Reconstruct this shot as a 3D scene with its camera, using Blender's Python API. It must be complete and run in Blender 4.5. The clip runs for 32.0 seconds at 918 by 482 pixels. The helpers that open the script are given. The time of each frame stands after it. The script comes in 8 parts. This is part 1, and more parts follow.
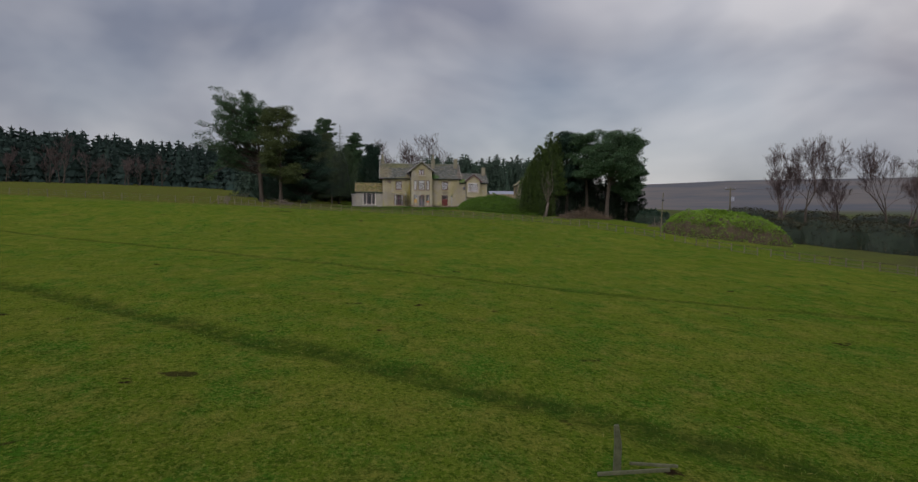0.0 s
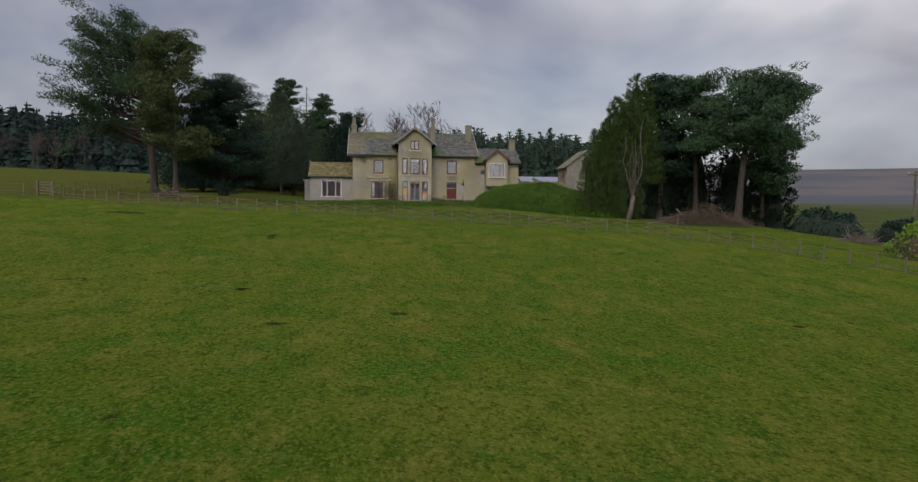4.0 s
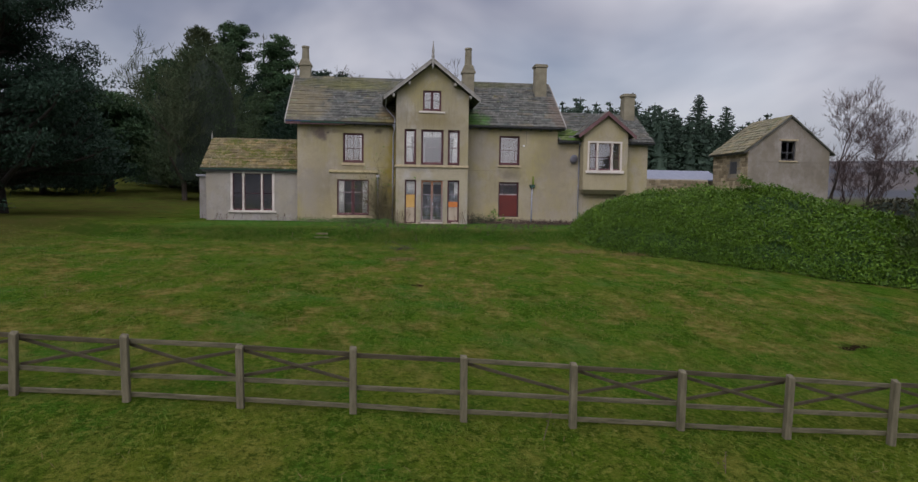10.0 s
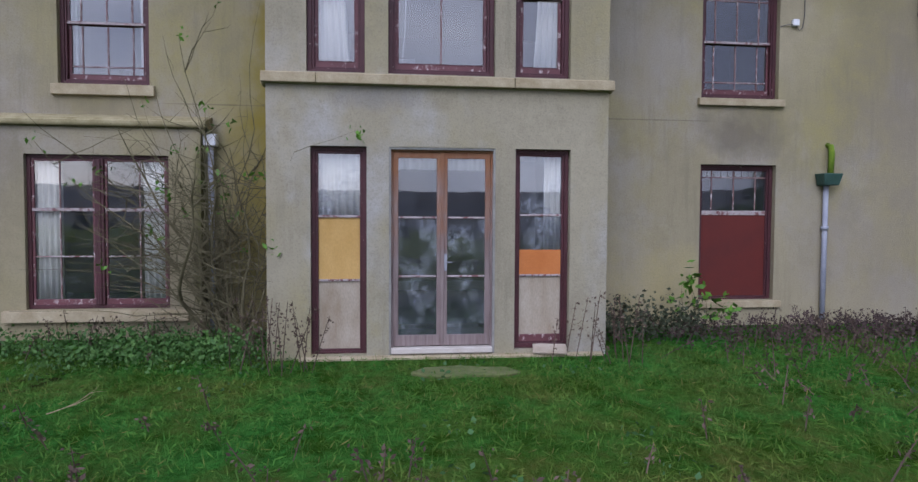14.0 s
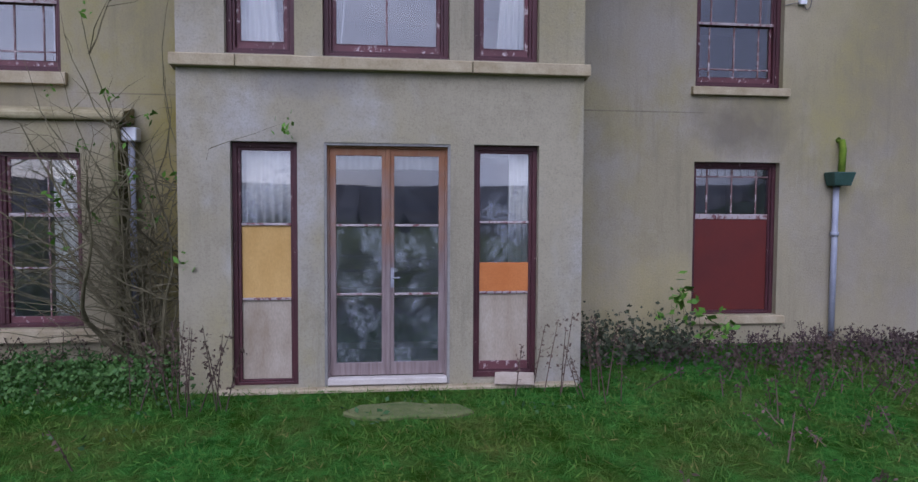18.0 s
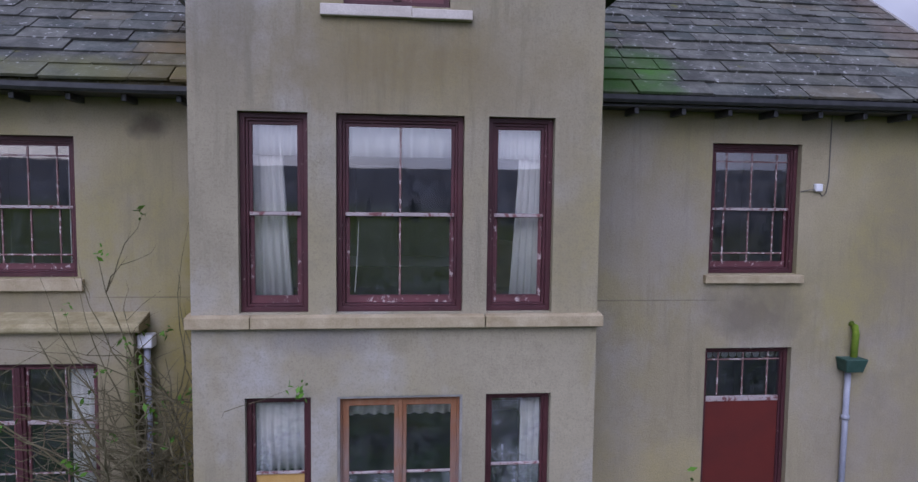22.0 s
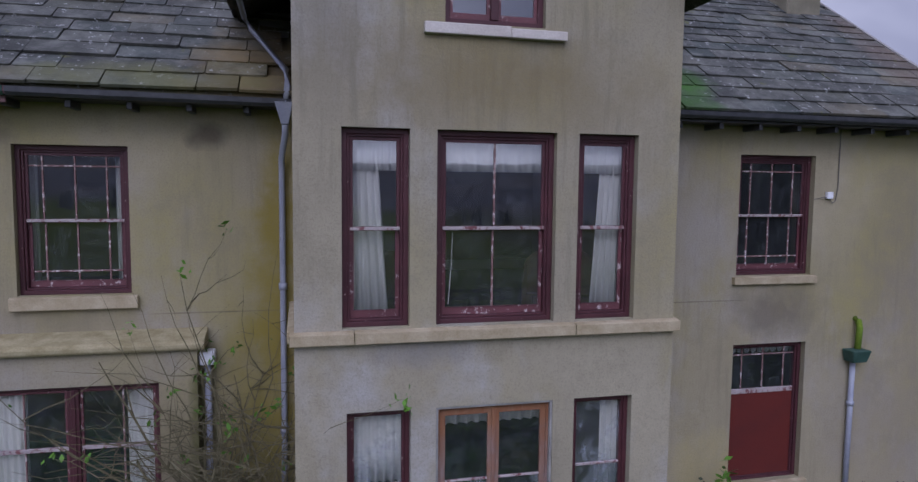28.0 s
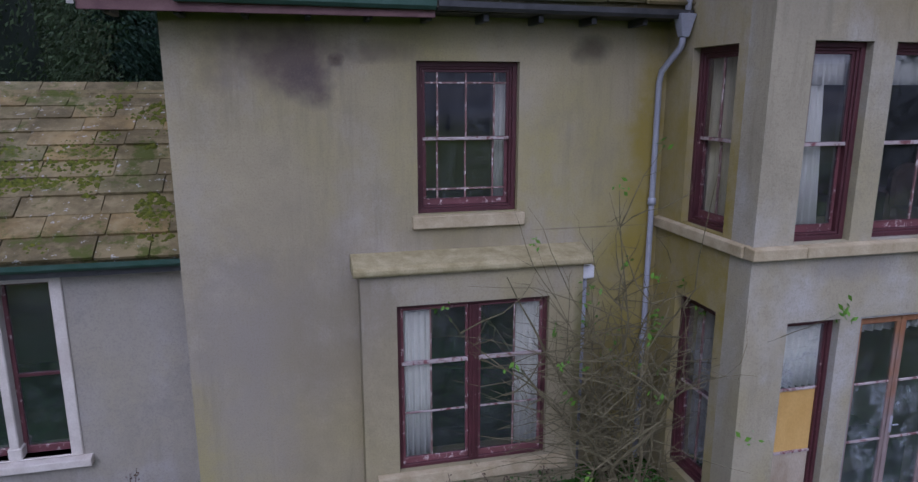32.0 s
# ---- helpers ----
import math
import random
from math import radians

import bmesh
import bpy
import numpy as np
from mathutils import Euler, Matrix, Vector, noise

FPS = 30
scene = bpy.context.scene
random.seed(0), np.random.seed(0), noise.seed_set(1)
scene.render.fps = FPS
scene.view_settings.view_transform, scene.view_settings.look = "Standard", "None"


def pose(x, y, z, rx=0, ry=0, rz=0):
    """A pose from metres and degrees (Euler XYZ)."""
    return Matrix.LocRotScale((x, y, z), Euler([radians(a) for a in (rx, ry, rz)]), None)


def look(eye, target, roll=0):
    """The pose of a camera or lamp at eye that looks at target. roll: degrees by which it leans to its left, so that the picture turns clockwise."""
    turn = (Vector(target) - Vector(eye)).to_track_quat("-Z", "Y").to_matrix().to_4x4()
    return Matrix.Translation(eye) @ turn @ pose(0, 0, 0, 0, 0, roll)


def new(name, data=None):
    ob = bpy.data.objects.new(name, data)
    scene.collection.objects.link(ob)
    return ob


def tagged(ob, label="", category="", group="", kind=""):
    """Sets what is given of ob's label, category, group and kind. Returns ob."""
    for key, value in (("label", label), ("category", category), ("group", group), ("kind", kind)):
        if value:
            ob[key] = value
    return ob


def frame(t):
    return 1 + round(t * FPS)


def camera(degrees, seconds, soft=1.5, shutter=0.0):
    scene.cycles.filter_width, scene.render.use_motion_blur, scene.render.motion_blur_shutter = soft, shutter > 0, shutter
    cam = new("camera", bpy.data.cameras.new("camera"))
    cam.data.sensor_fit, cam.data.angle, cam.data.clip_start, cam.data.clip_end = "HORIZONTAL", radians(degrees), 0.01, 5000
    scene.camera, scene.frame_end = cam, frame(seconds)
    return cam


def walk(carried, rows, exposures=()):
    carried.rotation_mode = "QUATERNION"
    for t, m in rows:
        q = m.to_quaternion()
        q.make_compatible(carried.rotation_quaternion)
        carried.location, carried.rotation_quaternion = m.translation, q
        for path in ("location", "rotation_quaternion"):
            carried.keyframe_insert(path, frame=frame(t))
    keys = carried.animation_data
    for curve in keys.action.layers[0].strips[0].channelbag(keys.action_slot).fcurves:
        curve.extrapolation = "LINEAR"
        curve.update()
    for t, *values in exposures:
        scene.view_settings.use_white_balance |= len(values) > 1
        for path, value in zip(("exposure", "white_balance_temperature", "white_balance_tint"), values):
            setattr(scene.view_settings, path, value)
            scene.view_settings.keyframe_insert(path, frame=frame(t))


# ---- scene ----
cam = camera(68.7, 32.0, 1.4)
PATH = [
    (0, (0.611, 0.91, 2.505), (0.848, 2.895, 2.429), 0.4),
    (0.5, (1.027, 9.753, 2.657), (1.268, 11.737, 2.578), 0.4),
    (1, (1.502, 18.221, 2.645), (1.743, 20.205, 2.569), 0.5),
    (1.5, (2.184, 26.342, 2.709), (2.424, 28.327, 2.634), 0.4),
    (2, (2.905, 34.796, 2.933), (3.144, 36.78, 2.856), 0.4),
    (2.5, (3.527, 41.023, 3.031), (3.766, 43.007, 2.951), 0.3),
    (3, (3.887, 44.947, 3.07), (4.129, 46.931, 2.983), 0.5),
    (3.5, (4.107, 47.499, 3.284), (4.351, 49.482, 3.187), 0.6),
    (5.5, (5.782, 60.96, 4.782), (5.993, 62.945, 4.656), 0.6),
    (6, (5.879, 67.046, 4.72), (6.092, 69.031, 4.603), 0.6),
    (6.5, (5.97, 72.914, 4.709), (6.186, 74.899, 4.596), 0.7),
    (7, (5.951, 77.428, 4.705), (6.169, 79.413, 4.59), 0.7),
    (7.5, (5.874, 80.622, 4.788), (6.096, 82.606, 4.665), 0.7),
    (8, (5.912, 83.445, 5.097), (6.135, 85.428, 4.971), 0.8),
    (8.5, (5.891, 86.001, 5.361), (6.116, 87.984, 5.232), 0.9),
    (9, (5.877, 88.531, 5.584), (6.103, 90.513, 5.452), 0.9),
    (9.5, (5.917, 91.306, 5.607), (6.146, 93.288, 5.473), 0.9),
    (10, (6.065, 94.331, 5.671), (6.296, 96.313, 5.535), 0.9),
    (10.5, (6.548, 97.731, 5.483), (6.769, 99.715, 5.36), 0.9),
    (11, (6.78, 101.467, 5.515), (7.008, 103.451, 5.398), 1.0),
    (11.5, (6.972, 105.393, 5.538), (7.208, 107.377, 5.434), 0.9),
    (12, (7.124, 109.692, 5.388), (7.373, 111.675, 5.307), 0.9),
    (12.5, (7.291, 114.206, 5.504), (7.553, 116.187, 5.421), 0.8),
    (13, (7.843, 118.658, 5.608), (8.075, 120.642, 5.522), 0.9),
    (13.5, (7.898, 122.387, 5.626), (8.151, 124.37, 5.558), 0.2),
    (14, (8.113, 123.875, 5.731), (8.353, 125.859, 5.648), 0.3),
    (14.5, (8.198, 124.02, 5.626), (8.434, 126.005, 5.552), 0.2),
    (16.5, (8.479, 124.161, 5.633), (8.717, 126.144, 5.536), 0.3),
    (17, (8.559, 124.348, 5.729), (8.8, 126.33, 5.619), 0.4),
    (17.5, (8.662, 124.64, 5.785), (8.904, 126.623, 5.68), 0.2),
    (18, (8.784, 124.972, 5.858), (9.018, 126.956, 5.759), 0.3),
    (18.5, (8.85, 125.181, 6.092), (9.076, 127.165, 5.99), 0.3),
    (19, (8.835, 125.173, 6.444), (9.056, 127.157, 6.328), 0.5),
    (19.5, (8.821, 125.142, 6.743), (9.039, 127.126, 6.629), 0.5),
    (20, (8.806, 125.113, 7.066), (9.019, 127.098, 6.952), 0.5),
    (20.5, (8.798, 125.103, 7.485), (9.003, 127.087, 7.343), 0.8),
    (21, (8.755, 125.109, 7.825), (8.963, 127.093, 7.686), 0.7),
    (21.5, (8.756, 125.1, 8.232), (8.959, 127.084, 8.082), 0.8),
    (22, (8.747, 125.098, 8.539), (8.953, 127.082, 8.388), 0.7),
    (22.5, (8.748, 125.111, 8.743), (8.953, 127.095, 8.586), 0.7),
    (23, (8.753, 125.125, 8.779), (8.96, 127.108, 8.619), 0.7),
    (23.5, (8.752, 125.125, 8.804), (8.977, 127.105, 8.632), 0.8),
    (24, (8.741, 125.105, 8.839), (9.101, 127.064, 8.66), 0.9),
    (24.5, (8.745, 125.091, 8.844), (9.232, 127.022, 8.664), 0.9),
    (26.5, (8.278, 125.165, 8.748), (8.79, 127.091, 8.579), 0.6),
    (27, (7.906, 125.191, 8.718), (8.407, 127.12, 8.554), 0.5),
    (27.5, (7.464, 125.183, 8.717), (7.934, 127.119, 8.552), 0.7),
    (28, (6.928, 125.219, 8.724), (7.387, 127.158, 8.558), 0.6),
    (28.5, (6.366, 125.304, 8.72), (6.825, 127.243, 8.552), 0.7),
    (29, (5.791, 125.429, 8.706), (6.254, 127.368, 8.54), 0.6),
    (29.5, (5.198, 125.568, 8.703), (5.663, 127.505, 8.536), 0.7),
    (30, (4.581, 125.71, 8.703), (5.048, 127.647, 8.538), 0.6),
    (30.5, (3.904, 125.864, 8.696), (4.381, 127.799, 8.532), 0.6),
    (31, (3.235, 126.024, 8.759), (3.718, 127.949, 8.513), 0.3),
    (31.5, (2.798, 126.093, 8.745), (3.247, 128.018, 8.439), 0.2),
    (32, (2.6, 126.139, 8.805), (3.05, 128.039, 8.368), 0.0),
]
walk(cam, [(t, look(eye, target, roll)) for t, eye, target, roll in PATH],
     [(0, -1.02, 6550, 12), (3, -0.90, 6550, 12), (6, -0.70, 6450, 14), (9, -0.73, 6450, 14), (10, -0.79, 6400, 15), (12, -0.73, 6200, 14), (13, -0.66, 5900, 18), (14, -0.56, 5500, 17), (18, -0.68, 5300, 23), (23, -0.78, 5350, 26), (28, -1.00, 5350, 25), (32, -0.90, 5300, 24)])

# ---------------------------------------------------------------- world, sun
SKY_GAIN = 1.04
world = bpy.data.worlds.new("overcast_sky")
scene.world = world
world.use_nodes = True
wn, wl = world.node_tree.nodes, world.node_tree.links
wn.clear()


def wnode(kind, **kw):
    n = wn.new(kind)
    for k, v in kw.items():
        if k in n.inputs:
            n.inputs[k].default_value = v
    return n


w_out = wnode("ShaderNodeOutputWorld")
w_bg = wnode("ShaderNodeBackground", Strength=SKY_GAIN)
w_tc = wnode("ShaderNodeTexCoord")
w_sky = wnode("ShaderNodeTexSky")
w_sky.sky_type, w_sky.sun_disc = "NISHITA", False
w_sky.sun_elevation, w_sky.sun_rotation = radians(32), radians(205)
w_skyk = wnode("ShaderNodeVectorMath")
w_skyk.operation = "SCALE"
w_skyk.inputs["Scale"].default_value = 0.085
w_map = wnode("ShaderNodeMapping")
w_map.inputs["Scale"].default_value = (-1.0, 1.0, 1.7)
w_map.inputs["Location"].default_value = (0.35, 0.2, 0.4)
w_n1 = wnode("ShaderNodeTexNoise", Scale=3.1, Detail=4.0, Roughness=0.46, Distortion=0.3)
w_n2 = wnode("ShaderNodeTexNoise", Scale=1.15, Detail=4.0, Roughness=0.5)
w_ramp = wnode("ShaderNodeValToRGB")
w_ramp.color_ramp.elements[0].position, w_ramp.color_ramp.elements[0].color = 0.36, (0.30, 0.312, 0.39, 1)
w_ramp.color_ramp.elements[1].position, w_ramp.color_ramp.elements[1].color = 0.66, (0.79, 0.78, 0.81, 1)
w_gap = wnode("ShaderNodeMapRange")
w_gap.inputs["From Min"].default_value, w_gap.inputs["From Max"].default_value = 0.5, 0.72
w_gap.inputs["To Max"].default_value = 0.45
w_mix = wnode("ShaderNodeMix")
w_mix.data_type = "RGBA"
w_sep = wnode("ShaderNodeSeparateXYZ")
w_up = wnode("ShaderNodeMapRange")
w_up.inputs["From Min"].default_value, w_up.inputs["From Max"].default_value = 0.25, 1.0
w_up.inputs["To Min"].default_value, w_up.inputs["To Max"].default_value = 1.42, 4.2
w_fin = wnode("ShaderNodeVectorMath")
w_fin.operation = "SCALE"
wl.new(w_tc.outputs["Generated"], w_map.inputs["Vector"])
wl.new(w_map.outputs["Vector"], w_n1.inputs["Vector"])
wl.new(w_map.outputs["Vector"], w_n2.inputs["Vector"])
wl.new(w_n1.outputs["Fac"], w_ramp.inputs["Fac"])
wl.new(w_n2.outputs["Fac"], w_gap.inputs["Value"])
wl.new(w_sky.outputs["Color"], w_skyk.inputs[0])
wl.new(w_gap.outputs["Result"], w_mix.inputs["Factor"])
wl.new(w_ramp.outputs["Color"], w_mix.inputs["A"])
wl.new(w_skyk.outputs["Vector"], w_mix.inputs["B"])
wl.new(w_tc.outputs["Generated"], w_sep.inputs["Vector"])
wl.new(w_sep.outputs["Z"], w_up.inputs["Value"])
w_sun = wnode("ShaderNodeVectorMath")
w_sun.operation = "DOT_PRODUCT"
w_sun.inputs[1].default_value = Vector((-18, -42, 14)).normalized()
w_glow = wnode("ShaderNodeMapRange")
w_glow.inputs["From Min"].default_value, w_glow.inputs["From Max"].default_value = 0.45, 1.0
w_glow.inputs["To Min"].default_value, w_glow.inputs["To Max"].default_value = 1.0, 3.1
w_both = wnode("ShaderNodeMath")
w_both.operation = "MULTIPLY"
wl.new(w_tc.outputs["Generated"], w_sun.inputs[0])
wl.new(w_sun.outputs["Value"], w_glow.inputs["Value"])
wl.new(w_glow.outputs["Result"], w_both.inputs[0])
wl.new(w_up.outputs["Result"], w_both.inputs[1])
wl.new(w_mix.outputs["Result"], w_fin.inputs[0])
wl.new(w_both.outputs["Value"], w_fin.inputs["Scale"])
wl.new(w_fin.outputs["Vector"], w_bg.inputs["Color"])
wl.new(w_bg.outputs["Background"], w_out.inputs["Surface"])

sun_data = bpy.data.lights.new("sun", "SUN")
sun_data.energy, sun_data.angle, sun_data.color = 1.15, radians(25), (1.0, 0.95, 0.88)
sun = new("sun", sun_data)
sun.matrix_world = look((0, 0, 60), (18, 42, 28))

# ---------------------------------------------------------------- material helpers


class Nodes:
    """A small builder of node materials."""

    def __init__(self, name):
        self.m = bpy.data.materials.new(name)
        self.m.use_nodes = True
        self.t = self.m.node_tree
        self.bsdf = self.t.nodes["Principled BSDF"]
        self.pos = self.t.nodes.new("ShaderNodeNewGeometry")

    def n(self, kind, **kw):
        node = self.t.nodes.new(kind)
        for k, v in kw.items():
            node.inputs[k].default_value = v
        return node

    def link(self, a, b):
        self.t.links.new(a, b)

    def scaled(self, scale):
        m = self.n("ShaderNodeMapping")
        m.inputs["Scale"].default_value = scale
        self.link(self.pos.outputs["Position"], m.inputs["Vector"])
        return m.outputs["Vector"]

    def noise(self, scale, detail=4.0, rough=0.55, stretch=(1, 1, 1), distort=0.0):
        n = self.n("ShaderNodeTexNoise", Scale=scale, Detail=detail, Roughness=rough, Distortion=distort)
        self.link(self.scaled(stretch), n.inputs["Vector"])
        return n.outputs["Fac"]

    def span(self, fac, lo, hi, a=0.0, b=1.0):
        n = self.n("ShaderNodeMapRange")
        for k, v in (("From Min", lo), ("From Max", hi), ("To Min", a), ("To Max", b)):
            n.inputs[k].default_value = v
        self.link(fac, n.inputs["Value"])
        return n.outputs["Result"]

    def mix(self, fac, a, b, how="MIX"):
        n = self.n("ShaderNodeMix")
        n.data_type, n.blend_type = "RGBA", how
        for key, v in (("Factor", fac), ("A", a), ("B", b)):
            if isinstance(v, (int, float)):
                n.inputs[key].default_value = v
            elif isinstance(v, tuple):
                n.inputs[key].default_value = (*v, 1)
            else:
                self.link(v, n.inputs[key])
        return n.outputs["Result"]

    def math(self, op, a, b=None):
        n = self.n("ShaderNodeMath")
        n.operation = op
        for i, v in enumerate((a, b)):
            if v is None:
                continue
            if isinstance(v, (int, float)):
                n.inputs[i].default_value = v
            else:
                self.link(v, n.inputs[i])
        return n.outputs[0]

    def done(self, colour, rough=0.85, bump=None, strength=0.3, dist=0.02, metal=0.0, spec=0.3):
        if isinstance(colour, tuple):
            self.bsdf.inputs["Base Color"].default_value = (*colour, 1)
        else:
            self.link(colour, self.bsdf.inputs["Base Color"])
        if isinstance(rough, (int, float)):
            self.bsdf.inputs["Roughness"].default_value = rough
        else:
            self.link(rough, self.bsdf.inputs["Roughness"])
        self.bsdf.inputs["Metallic"].default_value = metal
        self.bsdf.inputs["Specular IOR Level"].default_value = spec
        if bump is not None:
            b = self.n("ShaderNodeBump", Strength=strength, Distance=dist)
            self.link(bump, b.inputs["Height"])
            self.link(b.outputs["Normal"], self.bsdf.inputs["Normal"])
        return self.m

    def island(self):
        return self.pos.outputs["Random Per Island"]

    def random(self):
        return self.n("ShaderNodeObjectInfo").outputs["Random"]

    def axis(self, k):
        s = self.n("ShaderNodeSeparateXYZ")
        self.link(self.pos.outputs["Position"], s.inputs["Vector"])
        return s.outputs[k]


def plain(name, a, b, scale=8.0, rough=0.8, strength=0.25, metal=0.0, fine=60.0, spec=0.3, stretch=(1, 1, 1)):
    """Two tones over a broad and a fine noise, with relief."""
    k = Nodes(name)
    broad = k.span(k.noise(scale, stretch=stretch), 0.3, 0.7)
    grain = k.noise(fine, 3.0, stretch=stretch)
    c = k.mix(broad, a, b)
    c = k.mix(k.span(grain, 0.35, 0.75, 0.0, 0.35), c, tuple(v * 0.6 for v in a))
    return k.done(c, rough, grain, strength, 0.01, metal, spec)


def leafy(name, dark, light, rough=0.6, patch=0.6):
    k = Nodes(name)
    c = k.mix(k.island(), dark, light)
    # noise patches darken the colour as shade between tufts of foliage
    c = k.mix(k.span(k.noise(patch), 0.35, 0.65, 0.0, 0.6), c, tuple(0.55 * v for v in dark))
    return k.done(c, rough, spec=0.2)


# grass field with two worn wheel tracks, mud and straw patches
def grass_material(name, blade=False):
    k = Nodes(name)
    c = k.mix(k.span(k.noise(0.09, 5.0), 0.36, 0.64), (0.054, 0.092, 0.008), (0.090, 0.112, 0.014))
    c = k.mix(k.span(k.noise(0.42, 5.0, 0.65, (1, 0.7, 1)), 0.48, 0.60, 0, 0.85), c, (0.030, 0.086, 0.009))
    c = k.mix(k.span(k.noise(0.8, 6.0, 0.75, (1, 0.6, 1)), 0.49, 0.62, 0, 0.75), c, (0.128, 0.126, 0.024))
    c = k.mix(k.span(k.noise(0.37, 6.0, 0.7), 0.60, 0.70, 0, 0.5), c, (0.115, 0.080, 0.024))
    c = k.mix(k.span(k.noise(1.6, 7.0, 0.78, (1, 0.5, 1)), 0.51, 0.60, 0, 0.60), c, (0.024, 0.052, 0.005))
    # fine dark and pale flecks stand in for the shading of tussocks
    c = k.mix(k.span(k.noise(6.0, 6.0, 0.75, (1, 0.75, 1)), 0.50, 0.60, 0, 0.75), c, (0.020, 0.042, 0.004))
    c = k.mix(k.span(k.noise(9.5, 6.0, 0.78, (1, 0.7, 1)), 0.50, 0.60, 0, 0.60), c, (0.165, 0.170, 0.034))
    c = k.mix(k.span(k.noise(17.0, 5.0, 0.75), 0.50, 0.64, 0, 0.65), c, (0.018, 0.034, 0.004))
    # the lawn by the house is a lusher green, with brown thatch showing through
    lawn = k.span(k.axis("Y"), 103.0, 108.0)
    c = k.mix(k.math("MULTIPLY", lawn, k.span(k.noise(0.5), 0.35, 0.6, 0.10, 0.60)), c, (0.042, 0.098, 0.009))
    fresh = k.math("MULTIPLY", k.span(k.axis("Y"), 125.5, 128.5), k.span(k.noise(0.9, 4.0), 0.3, 0.6, 0.45, 0.95))
    fresh = k.math("MULTIPLY", fresh, k.span(k.axis("X"), -4.5, -2.0))
    c = k.mix(fresh, c, k.mix(k.span(k.noise(6.0, 5.0, 0.75), 0.40, 0.62), (0.052, 0.178, 0.030), (0.020, 0.080, 0.012)))
    thatch = k.math("MULTIPLY", k.span(k.noise(1.0, 7.0, 0.72, (1, 0.6, 1)), 0.46, 0.60), k.span(k.noise(0.16, 3.0), 0.35, 0.55, 0.45, 0.95))
    thatch = k.math("MULTIPLY", thatch, k.span(k.axis("Y"), 129.0, 126.0, 0.35, 1.0))
    c = k.mix(k.math("MULTIPLY", lawn, thatch), c, k.mix(k.span(k.noise(3.0, 5.0, 0.7), 0.4, 0.62), (0.080, 0.070, 0.015), (0.195, 0.158, 0.050)))
    moss = k.math("MULTIPLY", lawn, k.span(k.noise(0.45, 5.0, 0.65), 0.54, 0.66, 0, 0.5))
    c = k.mix(moss, c, (0.036, 0.102, 0.018))
    # dark noise patches put shaded hollows of the turf into the colour
    hollow = k.span(k.noise(1.5, 7.0, 0.8, (1, 0.5, 1)), 0.50, 0.61, 0, 0.75)
    c = k.mix(k.math("MULTIPLY", lawn, hollow), c, (0.022, 0.052, 0.004))
    # rank dark grass on the terrace bank, with its shadow put into the colour
    bank = k.math("MULTIPLY", k.span(k.axis("Y"), 124.6, 125.3), k.span(k.axis("Y"), 127.2, 126.4))
    c = k.mix(k.math("MULTIPLY", bank, k.span(k.noise(0.8, 4.0), 0.32, 0.55, 0.35, 0.80)), c, (0.016, 0.048, 0.005))
    # straw-brown rough grass by the fence and under the trees, tree shade darkened into it
    shade = k.math("MULTIPLY", k.span(k.axis("X"), -5.5, -9.0), k.span(k.axis("Y"), 107.0, 112.0))
    c = k.mix(k.math("MULTIPLY", shade, k.span(k.noise(0.6), 0.3, 0.6, 0.3, 0.85)), c, (0.062, 0.056, 0.017))
    wob = k.span(k.noise(0.22, 3.0), 0.2, 0.8, -1.6, 1.6)
    for ax, ay, bx, by, w, f in ((-19, 38, 9.5, 13.6, 1.15, 0.75), (-21, 61, 14, 40.5, 0.8, 0.5)):
        ln = math.hypot(bx - ax, by - ay)
        nx, ny = -(by - ay) / ln, (bx - ax) / ln
        off = k.math("ADD", k.math("MULTIPLY", k.axis("X"), nx), k.math("MULTIPLY", k.axis("Y"), ny))
        off = k.math("ABSOLUTE", k.math("ADD", k.math("SUBTRACT", off, nx * ax + ny * ay), k.math("MULTIPLY", wob, 0.35)))
        inside = k.math("MULTIPLY", k.span(off, w, w * 0.35), k.span(k.noise(1.3, 5.0, 0.7), 0.35, 0.6, 0.25, f))
        c = k.mix(inside, c, (0.016, 0.030, 0.006))
    c = k.mix(k.math("MULTIPLY", k.span(k.axis("X"), 46.0, 70.0), k.span(k.noise(0.12, 4.0), 0.3, 0.6, 0.6, 1.0)), c, (0.048, 0.050, 0.022))
    # bare mud where stock have stood
    for mx, my, rx, ry in ((-4.9, 20.2, 0.55, 0.35), (-13.0, 99.0, 1.6, 0.5), (8.0, 93.0, 0.4, 0.2), (1.2, 71.5, 0.4, 0.22), (5.2, 73.5, 0.35, 0.2), (-1.7, 90.0, 0.25, 1.2)):
        dx = k.math("MULTIPLY", k.math("SUBTRACT", k.axis("X"), mx), 1 / rx)
        dy = k.math("MULTIPLY", k.math("SUBTRACT", k.axis("Y"), my), 1 / ry)
        r = k.math("ADD", k.math("ADD", k.math("MULTIPLY", dx, dx), k.math("MULTIPLY", dy, dy)), k.span(k.noise(2.5, 4.0), 0.25, 0.75, -0.9, 0.9))
        c = k.mix(k.span(r, 1.2, 0.5, 0, 0.85), c, (0.024, 0.020, 0.009))
    spots = k.math("MULTIPLY", k.span(k.noise(0.55, 2.0), 0.70, 0.74), k.span(k.noise(3.0, 4.0), 0.45, 0.55))
